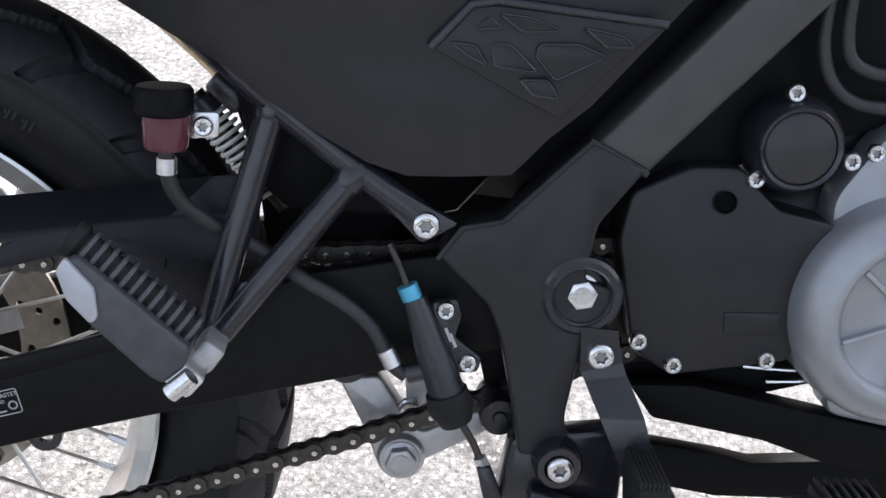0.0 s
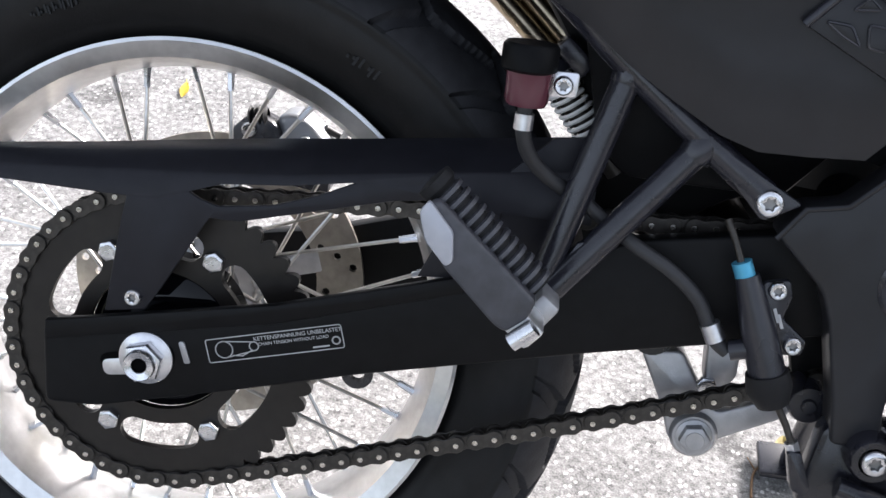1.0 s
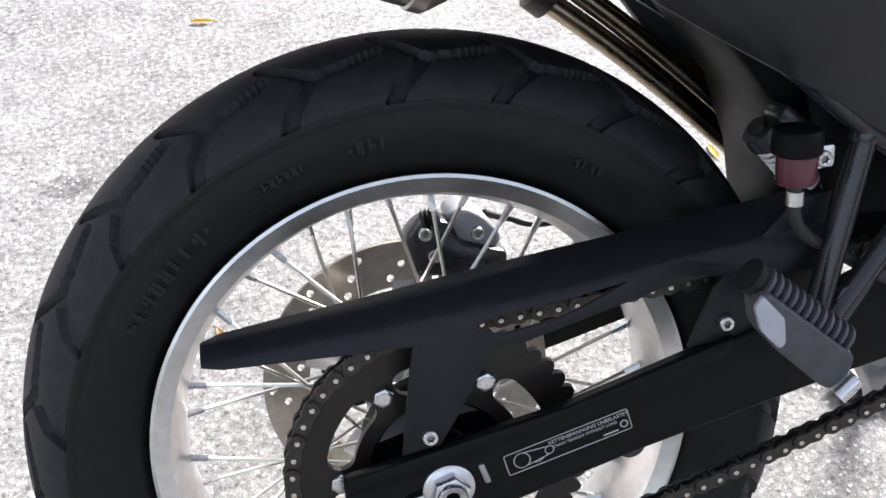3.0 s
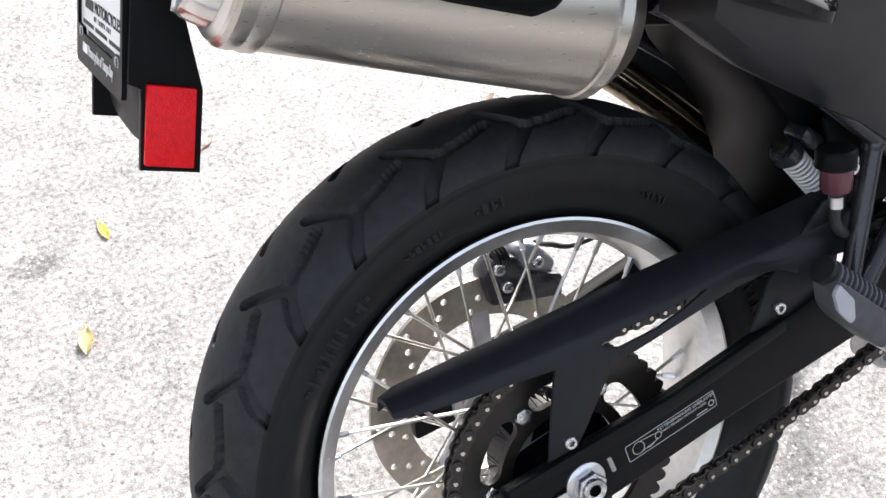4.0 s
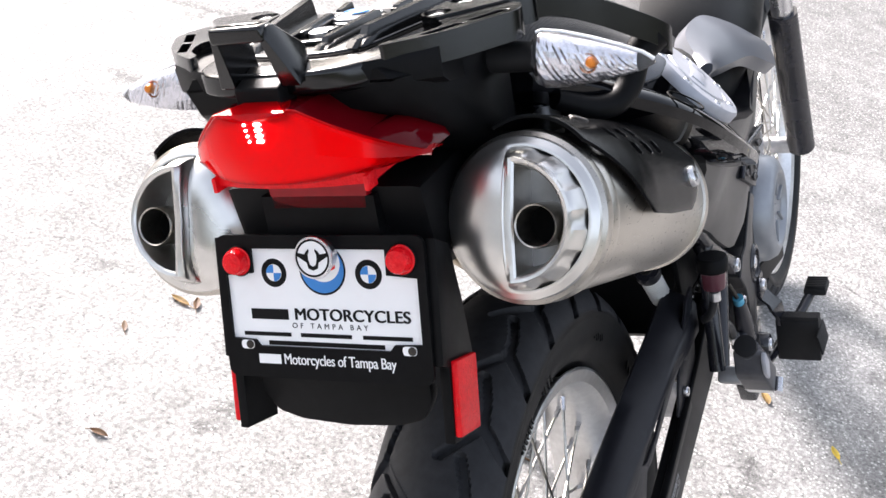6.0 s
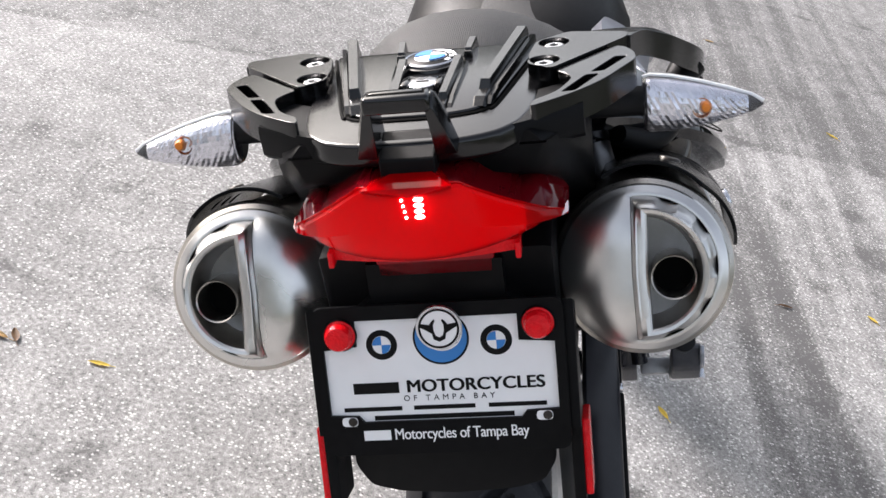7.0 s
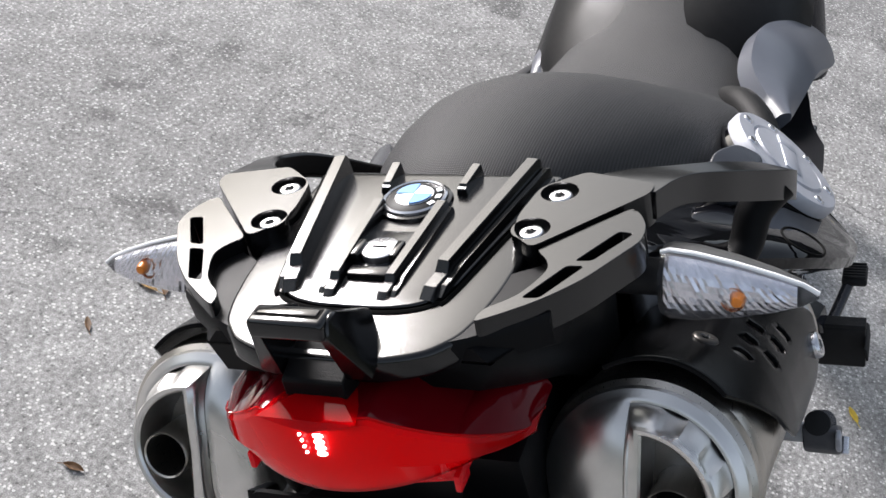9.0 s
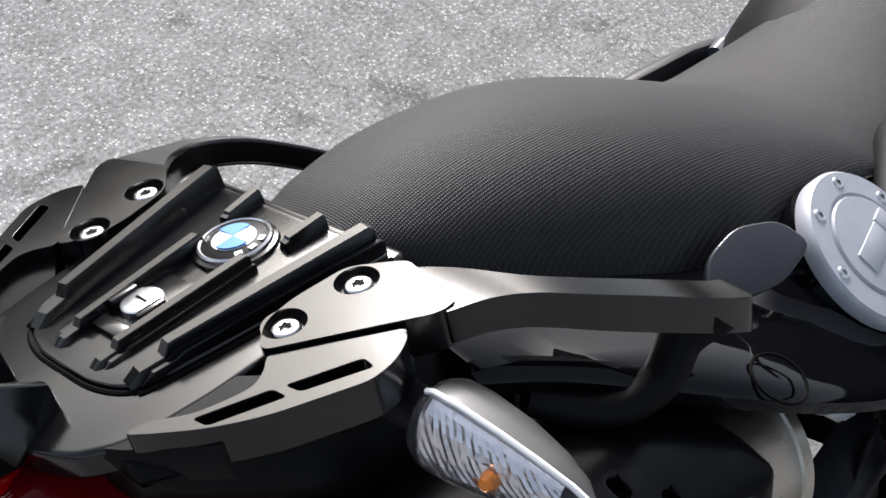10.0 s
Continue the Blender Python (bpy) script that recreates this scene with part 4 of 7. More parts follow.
piece("bolt", TORX, facing((0.460, -0.154, 0.451), RIGHT), mc)
piece("bolt", TORX, facing((0.478, -0.154, 0.412), RIGHT), mc)
part("collar", tube([(0.4315, -0.1545, 0.468), (0.436, -0.155, 0.458)], 0.0075, 12, curve=False), CYAN, mc, "blue anodised collar")
part("pushrod", tube([(0.418, -0.146, 0.495), (0.426, -0.15, 0.48), (0.432, -0.154, 0.466)], 0.0028, 10), DARK_STEEL, mc)
part("lower_rod", tube([(0.474, -0.157, 0.369), (0.486, -0.157, 0.350), (0.4925, -0.157, 0.336)], 0.0028, 10, curve=False), DARK_STEEL, mc)
part("rod_nut", tube([(0.4915, -0.157, 0.3385), (0.4945, -0.157, 0.3315)], 0.0052, 6, curve=False), ZINC, mc)
part("rod_clevis", slab([(0.489, 0.333), (0.499, 0.334), (0.511, 0.306), (0.507, 0.298), (0.497, 0.303)], -0.164, -0.150, 0.002, r=0.003), PAINT, mc, "black brake rod clevis")
for k, (u, v) in enumerate(((0.463, 0.432), (0.4665, 0.428))):
    piece("print_bar", mesh_of("print_bar", box((0, 0, 0), (0.0022, 0.0006, 0.011), 0), PRINT), pose(u, -0.1545, v, 0, -24, 0), mc)

# ---- frame, engine side ----
plate = slab([(0.452, 0.490), (0.468, 0.512), (0.496, 0.518), (0.552, 0.576), (0.592, 0.558), (0.563, 0.518), (0.557, 0.477), (0.586, 0.47), (0.572, 0.439), (0.56, 0.43), (0.552, 0.373), (0.555, 0.34), (0.52, 0.34), (0.515, 0.371), (0.500, 0.432), (0.490, 0.455), (0.463, 0.480)],
             -0.155, -0.12, 0.003, r=0.005, seg=3)
pivot = part("pivot_plate", plate, PANEL, moto, "satin black frame pivot cover")
part("raised_edge", tube([(0.452, -0.1545, 0.488), (0.468, -0.1555, 0.5115), (0.496, -0.1555, 0.5175), (0.5525, -0.1555, 0.576)], 0.0022, 8, curve=False), PANEL, pivot)
part("boss", lathe([(0.0, -0.1475), (0.0175, -0.1475), (0.0195, -0.1555), (0.0215, -0.1575), (0.0265, -0.1578), (0.029, -0.1555), (0.029, -0.14)], (0.556, 0, 0.4655), (0, 1, 0), 48), PAINT, pivot)
part("boss_lip", lathe([(0.0200, -0.1572), (0.0212, -0.1588), (0.0225, -0.1574)], (0.556, 0, 0.4655), (0, 1, 0), 48), PAINT, pivot)
piece("pivot_bolt", bolt_mesh("pivot_bolt", 0.0112, 0.008, ZINC, hexed=True, washer=0.014), facing((0.556, -0.1476, 0.4662), RIGHT, 12), pivot)
beam = slab([(0.556, 0.573), (0.594, 0.553), (0.83, 0.81), (0.83, 0.88)], -0.148, -0.1, 0.006, seg=3)
part("frame_beam", beam, BEAM, moto, "dark grey painted frame beam")
part("beam_lip", tube([(0.552, -0.150, 0.576), (0.594, -0.150, 0.5545)], 0.0028, 8, curve=False), PANEL, pivot)
part("left_beam", slab([(0.46, 0.47), (0.594, 0.46), (0.83, 0.81), (0.83, 0.88)], 0.1, 0.148, 0.006), BEAM, moto)
sub = new("rear_subframe")
sub.parent = moto
tagged(sub, "black tubular rear subframe")
part("lower_rail", tube([(0.10, -0.115, 0.76), (0.2, -0.125, 0.70), (0.283, -0.138, 0.634), (0.333, -0.14, 0.592), (0.396, -0.142, 0.545), (0.44, -0.144, 0.515)], 0.011, 14), PAINT, sub)
part("rail_end", slab([(0.405, 0.545), (0.439, 0.527), (0.466, 0.513), (0.44, 0.498), (0.415, 0.523)], -0.152, -0.14, 0.002, r=0.004), PAINT, sub)
piece("bolt", TORX_BIG, facing((0.4425, -0.152, 0.512), RIGHT), sub)
part("left_rail", tube([(0.10, 0.115, 0.76), (0.283, 0.138, 0.634), (0.44, 0.144, 0.515)], 0.011, 14), PAINT, sub)
part("inner_fender", slab([(0.19, 0.78), (0.235, 0.665), (0.275, 0.615), (0.296, 0.585), (0.318, 0.52), (0.326, 0.462), (0.37, 0.45), (0.43, 0.49), (0.47, 0.5), (0.52, 0.56), (0.5, 0.8)], -0.074, 0.1, 0.01), PLASTIC, sub, "black plastic inner mudguard")

part("rear_mudguard", slab([(-0.312, 0.905), (-0.30, 0.845), (-0.20, 0.805), (-0.05, 0.755), (0.14, 0.725), (0.14, 0.80), (-0.1, 0.87), (-0.2, 0.91)], -0.088, 0.088, 0.008), PLASTIC, sub, "black plastic rear mudguard")
part("airbox", loft([[(x, y * w, z) for y, z in ((-1, z0), (-1, z1), (1, z1), (1, z0))] for x, w, z0, z1 in ((0.36, 0.10, 0.62, 0.82), (0.48, 0.11, 0.55, 0.80), (0.56, 0.105, 0.53, 0.80), (0.66, 0.10, 0.55, 0.84), (0.82, 0.09, 0.60, 0.86), (0.92, 0.08, 0.66, 0.86))]), PLASTIC, sub, "black plastic airbox")
# shock absorber
shock = new("shock_absorber")
shock.parent = moto
tagged(shock, "shock absorber with white coil spring")
ax0, ax1 = Vector((0.281, -0.078, 0.570)), Vector((0.331, -0.078, 0.513))
coil = []
turns = 13
for k in range(turns * 16 + 1):
    u = k / (turns * 16)
    a = u * turns * 2 * math.pi
    d = (ax1 - ax0).normalized()
    s1 = d.cross(Vector((0, 1, 0))).normalized()
    coil.append(ax0.lerp(ax1, u) + (s1 * math.cos(a) + Vector((0, 1, 0)) * math.sin(a)) * 0.0125)
part("spring", tube(coil, 0.0018, 6, curve=False), SPRING, shock, "white painted coil spring")
part("spring_cap", lathe([(0.006, -0.012), (0.0155, -0.010), (0.0165, -0.002), (0.0165, 0.003), (0.008, 0.004)], ax0, ax1 - ax0, 28), PAINT, shock)
part("top_mount", box((0.297, -0.082, 0.586), (0.030, 0.03, 0.016), 0.004, (0, 40, 0)), PAINT, shock)
part("spring_guard", slab([(0.30, 0.61), (0.322, 0.525), (0.345, 0.506), (0.43, 0.506), (0.41, 0.56), (0.36, 0.62)], -0.108, -0.1, 0.003, r=0.008), PLASTIC, shock)
part("damper", tube([ax0 - (ax1 - ax0) * 0.2, ax1 + (ax1 - ax0) * 0.2], 0.0085, 16, curve=False), DARK_STEEL, shock)

# suspension linkage
linkage = new("suspension_link")
linkage.parent = moto
tagged(linkage, "cast aluminium suspension link with hexagon bolt")
part("link_arm", slab([(0.384, 0.358), (0.417, 0.362), (0.437, 0.330), (0.452, 0.314), (0.50, 0.336), (0.513, 0.327), (0.505, 0.316), (0.456, 0.289), (0.437, 0.276), (0.418, 0.284), (0.408, 0.312)], -0.066, -0.036, 0.004, r=0.006, seg=3), DULL_ALU, linkage)
part("link_post", slab([(0.436, 0.372), (0.463, 0.372), (0.464, 0.344), (0.455, 0.330), (0.440, 0.332)], -0.06, -0.03, 0.003, r=0.004), DULL_ALU, linkage)
piece("bolt", HEX, facing((0.441, -0.06, 0.334), RIGHT), linkage)
part("link_boss", lathe([(0, -0.072), (0.017, -0.072), (0.0195, -0.069), (0.0195, -0.03)], (0.437, 0, 0.293), (0, 1, 0), 36), DULL_ALU, linkage)
piece("bolt", bolt_mesh("bolt", 0.0125, 0.008, DULL_ALU, hexed=True, washer=0.015), facing((0.437, -0.072, 0.293), RIGHT, 10), linkage)
part("link_ring", lathe([(0.009, -0.075), (0.017, -0.075), (0.017, -0.06), (0.009, -0.06)], (0.39, 0, 0.375), (0, 1, 0), 24, closed=True), PAINT, linkage)

part("chain_slider", slab([(0.486, 0.395), (0.515, 0.43), (0.530, 0.40), (0.525, 0.358), (0.500, 0.362), (0.494, 0.385)], -0.084, -0.070, 0.003, r=0.004), MATT, swing, "black plastic chain slider")
# chain roller under the pivot
part("chain_roller", lathe([(0, -0.12), (0.005, -0.12), (0.006, -0.117), (0.014, -0.117), (0.0155, -0.114), (0.0155, -0.07), (0, -0.07)], (0.509, 0, 0.352), (0, 1, 0), 28), PAINT, moto, "black chain guide roller")

# rider footrest and brake lever
low = new("rider_footrest_bracket")
low.parent = moto
tagged(low, "black rider footrest bracket with brake lever")
part("carrier", slab([(0.515, 0.352), (0.60, 0.362), (0.60, 0.30), (0.585, 0.25), (0.53, 0.25), (0.505, 0.29)], -0.15, -0.125, 0.004, r=0.008), PAINT, low)
part("pivot_sleeve", lathe([(0.011, -0.171), (0.0155, -0.171), (0.0175, -0.168), (0.0175, -0.163), (0.0185, -0.16), (0.0185, -0.15), (0.0205, -0.148), (0.0205, -0.13)], (0.5485, 0, 0.338), (0, 1, 0), 32), PAINT, low)
piece("bolt", TORX_BIG, facing((0.549, -0.169, 0.338), RIGHT), low)
strap = []
for (xl, zl, yl), (xr, zr_, yr) in (((0.5565, 0.444, -0.160), (0.583, 0.4425, -0.160)), ((0.559, 0.41, -0.160), (0.589, 0.418, -0.160)), ((0.5625, 0.404, -0.161), (0.592, 0.4095, -0.163)), ((0.568, 0.392, -0.171), (0.600, 0.394, -0.172)), ((0.574, 0.380, -0.1735), (0.6045, 0.384, -0.182)), ((0.581, 0.366, -0.180), (0.609, 0.369, -0.1835)), ((0.589, 0.349, -0.181), (0.613, 0.353, -0.184))):
    strap.append([(xl, yl, zl), (xr, yr, zr_), (xr, yr + 0.005, zr_), (xl, yl + 0.005, zl)])
part("lever_upright", loft(strap), PAINT, low, "bent black steel bracket", angle=12)
piece("bolt", TORX_BIG, facing((0.572, -0.1602, 0.4235), RIGHT), low)
fr = part("footrest", slab([(0.592, 0.357), (0.616, 0.357), (0.642, 0.29), (0.60, 0.285)], -0.235, -0.172, 0.004, r=0.005), SOFT, low, "serrated black rider footrest")
tooth = mesh_of("tooth", box((0, 0, 0), (0.003, 0.062, 0.006), 0.001), SOFT)
for k in range(7):
    piece("tooth", tooth, pose(0.594 + 0.003 * k, -0.204, 0.359, 0, 0, 0), fr)
    piece("tooth", tooth, pose(0.598 + 0.006 * k, -0.236 + 0.0, 0.34 - 0.007 * k, 0, 30, 90), fr)
part("lever_arm", tube([(0.53, -0.16, 0.31), (0.60, -0.166, 0.298), (0.68, -0.188, 0.315), (0.735, -0.205, 0.338)], 0.008, 12), PAINT, low)
part("lever_pad", box((0.745, -0.212, 0.342), (0.045, 0.035, 0.012), 0.004), SOFT, low)
for k in range(6):
    piece("tooth", tooth, pose(0.7275 + 0.007 * k, -0.212, 0.3495, 0, 0, 0) @ Matrix.Diagonal((1, 0.5, 1, 1)), low)

# skid rails
rails = new("skid_rail")
rails.parent = moto
tagged(rails, "black steel skid rails under the engine")
part("upper_rail", slab([(0.605, 0.385), (0.655, 0.386), (0.69, 0.379), (0.81, 0.355), (1.0, 0.33), (1.0, 0.285), (0.815, 0.318), (0.765, 0.3255), (0.712, 0.343), (0.625, 0.3585)], -0.12, -0.095, 0.004, r=0.004), MATT, rails)
part("lower_rail", slab([(0.60, 0.312), (0.649, 0.3085), (0.704, 0.300), (0.729, 0.2945), (0.786, 0.2985), (0.9, 0.318), (0.9, 0.262), (0.7, 0.262), (0.6, 0.28)], -0.06, -0.04, 0.003), MATT, rails)
part("left_rail", slab([(0.605, 0.385), (0.648, 0.379), (0.83, 0.348), (1.0, 0.33), (1.0, 0.295), (0.815, 0.322), (0.71, 0.345), (0.61, 0.361)], 0.095, 0.12, 0.004), PAINT, rails)

# engine
engine = new("engine")
engine.parent = moto
tagged(engine, "black and silver single-cylinder engine")
part("crankcase", box((0.72, 0.0, 0.46), (0.27, 0.17, 0.15), 0.02, (0, -8, 0), seg=3), ENGINE, engine)
part("sump", loft([[(x, -0.085, z0), (x, -0.085, z1), (x, 0.085, z1), (x, 0.085, z0)] for x, z0, z1 in ((0.585, 0.40, 0.47), (0.61, 0.372, 0.46), (0.66, 0.366, 0.45), (0.72, 0.368, 0.45), (0.765, 0.380, 0.45), (0.80, 0.40, 0.45))]), MATT, engine, "black engine sump")
part("sump_pipe", tube([(0.70, -0.09, 0.392), (0.735, -0.10, 0.394), (0.757, -0.098, 0.397)], 0.0016, 8), ZINC, engine, "thin bright pipe")
part("sump_pipe", tube([(0.72, -0.09, 0.380), (0.742, -0.10, 0.385), (0.762, -0.098, 0.388)], 0.0016, 8), ZINC, engine)
part("drain_fitting", lathe([(0, 0.008), (0.004, 0.008), (0.0045, 0), (0.003, -0.012), (0, -0.012)], (0.764, -0.10, 0.384), (0.2, 0, 1), 12), DULL_ALU, engine)
part("cylinder", box((0.80, 0.0, 0.63), (0.17, 0.16, 0.26), 0.02, (0, -15, 0), seg=3), PAINT, engine)
cov = slab([(0.584, 0.498), (0.590, 0.536), (0.631, 0.556), (0.669, 0.557), (0.698, 0.527), (0.746, 0.517), (0.724, 0.478), (0.72, 0.44), (0.728, 0.430), (0.722, 0.411), (0.69, 0.405), (0.634, 0.396), (0.602, 0.415)], -0.125, -0.08, 0.008, r=0.006, seg=4)
cover = part("sprocket_cover", cov, PANEL, engine, "black plastic sprocket cover")
part("cover_hole", lathe([(0.0085, -0.1285), (0.0072, -0.128), (0.0068, -0.1265), (0, -0.1265)], (0.658, 0, 0.532), (0, 1, 0), 24), BLACKHOLE, cover)
part("model_badge", slab([(0.668, 0.448), (0.71, 0.449), (0.712, 0.432), (0.67, 0.430)], -0.1262, -0.124, 0.0008, r=0.002), PANEL, cover)
piece("bolt", TORX, facing((0.634, -0.1255, 0.4055), RIGHT), cover)
piece("bolt", TORX, facing((0.704, -0.1255, 0.4125), RIGHT), cover)
piece("bolt", TORX, facing((0.606, -0.126, 0.4235), RIGHT), cover)
cl = lathe([(0, -0.145), (0.030, -0.1455), (0.0535, -0.146), (0.0555, -0.1475), (0.058, -0.153), (0.061, -0.1545), (0.066, -0.154), (0.078, -0.148), (0.0855, -0.136), (0.088, -0.12), (0.089, -0.07)], (0.803, 0, 0.455), (0, 1, 0), 72)
clutch = part("clutch_cover", cl, CAST, engine, "silver cast clutch cover with ribs")
for k in range(6):
    a = radians(20 + 60 * k)
    part("rib", box((0.803 + 0.038 * math.cos(a), -0.147, 0.455 + 0.038 * math.sin(a)), (0.036, 0.007, 0.0045), 0.0018, (0, -math.degrees(a), 0)), CAST, clutch)
part("cover_flange", slab([(0.74, 0.535), (0.772, 0.585), (0.80, 0.60), (0.89, 0.56), (0.9, 0.44), (0.84, 0.35), (0.76, 0.365)], -0.118, -0.08, 0.006, r=0.012), CAST, engine)
piece("bolt", TORX, facing((0.765, -0.118, 0.572), RIGHT), clutch)
piece("bolt", TORX, facing((0.748, -0.118, 0.566), RIGHT), clutch)
oil = lathe([(0, -0.137), (0.024, -0.138), (0.026, -0.1365), (0.0275, -0.132), (0.0295, -0.13), (0.031, -0.126), (0.032, -0.09)], (0.704, 0, 0.5755), (0, 1, 0), 48)
oilcap = part("oil_filter_cover", oil, ENGINE, engine, "round black oil filter cover")
part("cover_rim", lathe([(0.0265, -0.1372), (0.0290, -0.1385), (0.0308, -0.1365), (0.0335, -0.130), (0.036, -0.122), (0.036, -0.10)], (0.704, 0, 0.5755), (0, 1, 0), 56), PAINT, oilcap)
piece("bolt", TORX, facing((0.697, -0.128, 0.614), RIGHT), oilcap)
piece("bolt", TORX, facing((0.744, -0.128, 0.567), RIGHT), oilcap)
piece("bolt", TORX, facing((0.678, -0.124, 0.55), RIGHT), oilcap)
part("cable", tube([(0.72, -0.12, 0.72), (0.715, -0.12, 0.65), (0.735, -0.118, 0.612), (0.78, -0.118, 0.605), (0.85, -0.11, 0.62)], 0.005, 10), HOSE, engine)
part("cable", tube([(0.735, -0.125, 0.75), (0.73, -0.122, 0.66), (0.75, -0.12, 0.63), (0.82, -0.118, 0.63)], 0.005, 10), HOSE, engine)

# ---- side panel ----
bottom = [(0.10, 0.745), (0.16, 0.695), (0.227, 0.655), (0.267, 0.632), (0.302, 0.613), (0.330, 0.592), (0.365, 0.571), (0.400, 0.552), (0.427, 0.544), (0.46, 0.545), (0.499, 0.548), (0.522, 0.574), (0.550, 0.599), (0.615, 0.678), (0.66, 0.74)]
crease = [(0.10, 0.815), (0.15, 0.80), (0.20, 0.785), (0.24, 0.776), (0.28, 0.766), (0.31, 0.757), (0.34, 0.75), (0.37, 0.744), (0.40, 0.738), (0.43, 0.732), (0.46, 0.726), (0.49, 0.722), (0.53, 0.73), (0.60, 0.755), (0.665, 0.775)]
rows = []
for (xb, zb), (xt, zt) in zip(bottom, crease):
    yt = 0.205 - 0.9 * max(0, xt - 0.40) * 0.28
    r = [(xb, -0.10, zb + 0.012), (xb, -0.146, zb + 0.002), (xb, -0.156, zb + 0.003)]
    for k in range(1, 7):
        u = k / 6
        x, z = xb + (xt - xb) * u, zb + (zt - zb) * u
        y = 0.158 + 0.010 * min(1, u * 3) + max(0, z - 0.655) / 0.1 * (yt - 0.168) if z > 0.655 else 0.158 + 0.008 * min(1, u * 4)
        r.append((x, -min(y, yt), z))
    r.append((xt, -0.10, zt - 0.004))
    rows.append(r)
sidep = part("side_panel", loft(rows), PANEL, moto, "matt black side panel with embossed emblem", angle=45)
part("left_side_panel", slab([(0.12, 0.80), (0.18, 0.72), (0.25, 0.628), (0.297, 0.547), (0.333, 0.504), (0.436, 0.462), (0.52, 0.50), (0.55, 0.6), (0.615, 0.678), (0.6, 0.76), (0.45, 0.80), (0.3, 0.82)], 0.15, 0.168, 0.005), PANEL, moto)
part("emblem_field", slab([(0.438, 0.637), (0.463, 0.666), (0.480, 0.669), (0.592, 0.660), (0.567, 0.638), (0.536, 0.604), (0.526, 0.594), (0.50, 0.606)], -0.1712, -0.160, 0.0018), PANEL, sidep, "raised emblem shape in matt black plastic")
part("emblem_ridge", tube([(0.438, -0.1712, 0.637), (0.463, -0.1712, 0.666), (0.480, -0.1712, 0.669), (0.592, -0.1712, 0.660)], 0.0034, 10, curve=False), PAINT, sidep)
for poly in ([(0.466, 0.650), (0.475, 0.659), (0.484, 0.652)], [(0.481, 0.661), (0.50, 0.660), (0.524, 0.652), (0.497, 0.650)], [(0.45, 0.641), (0.467, 0.640), (0.475, 0.627), (0.462, 0.633)],
             [(0.478, 0.642), (0.490, 0.641), (0.508, 0.625), (0.48, 0.627)], [(0.509, 0.643), (0.535, 0.644), (0.553, 0.637), (0.521, 0.62), (0.507, 0.635)], [(0.537, 0.655), (0.563, 0.651), (0.571, 0.644), (0.553, 0.643)], [(0.497, 0.619), (0.516, 0.620), (0.524, 0.608), (0.507, 0.609)]):
    part("emblem_pad", slab(poly, -0.1742, -0.168, 0.0016, r=0.0025), PANEL, sidep)
    edge_ = [(q.x, -0.1742, q.y) for q in rounded(poly, 0.0025, 2)]
    part("pad_edge", tube(edge_ + edge_[:1], 0.0009, 6, curve=False), PAINT, sidep)

# ---- tank and tail bodywork ----
tail_rows = []
for x, w, zt, zb in ((-0.33, 0.088, 1.0, 0.972), (-0.30, 0.105, 1.0, 0.955), (-0.25, 0.118, 1.0, 0.925), (-0.18, 0.118, 0.996, 0.86), (-0.15, 0.10, 0.975, 0.83), (-0.10, 0.096, 0.935, 0.80), (0.0, 0.11, 0.875, 0.76), (0.10, 0.115, 0.85, 0.74)):
    tail_rows.append([(x, y * w, z) for y, z in ((-0.9, zt), (-1, zt - 0.01), (-1, zb + 0.02), (-0.9, zb), (0.9, zb), (1, zb + 0.02), (1, zt - 0.01), (0.9, zt))])
part("tail_body", loft(tail_rows), PLASTIC, moto, "black plastic tail section", angle=60)
for sgn, nm in ((-1, "filler_panel"), (1, "left_filler_panel")):
    rows = []
    for x, zt, zm, zb, yo in ((-0.16, 0.955, 0.942, 0.93, 0.130), (-0.12, 0.945, 0.925, 0.908, 0.155), (-0.07, 0.928, 0.896, 0.877, 0.192), (-0.02, 0.910, 0.866, 0.848, 0.225), (0.04, 0.888, 0.828, 0.810, 0.243), (0.10, 0.872, 0.793, 0.776, 0.249), (0.15, 0.862, 0.770, 0.755, 0.247), (0.188, 0.850, 0.7535, 0.742, 0.2410), (0.205, 0.842, 0.766, 0.752, 0.222), (0.225, 0.832, 0.79, 0.775, 0.19), (0.25, 0.815, 0.80, 0.785, 0.15)):
        if sgn > 0:
            yo = 0.12 + (yo - 0.12) * 0.75
        mid_ = (0.125 + (yo - 0.125) * 0.55, zt + (zm - zt) * 0.40)
        rows.append([(x, sgn * y, z) for y, z in ((0.10, zt + 0.01), (0.125, zt), mid_, (yo - 0.012, zm + 0.013), (yo - 0.002, zm + 0.004), (yo, zm), (yo - 0.003, zm - 0.010), (yo - 0.03, zb), (0.10, zb))])
    rows = [[Vector(p) for p in r] for r in rows]
    cols = [smooth_line([r[i] for r in rows], 5) for i in range(9)]
    fp = part(nm, loft([[c[k] for c in cols] for k in range(len(cols[0]))]), GLOSS, moto, "glossy black tank side panel", angle=35)
    if sgn < 0:
        rim_ = lathe([(0.0165, 0.0), (0.0172, 0.0012), (0.0182, 0.0012), (0.0188, 0.0)], (-0.0141, -0.2179, 0.8760), (0.18, -0.48, 0.86), 48)
        part("plug_ring", rim_, BLACKHOLE, fp, "thin black ring round a blanking plug")

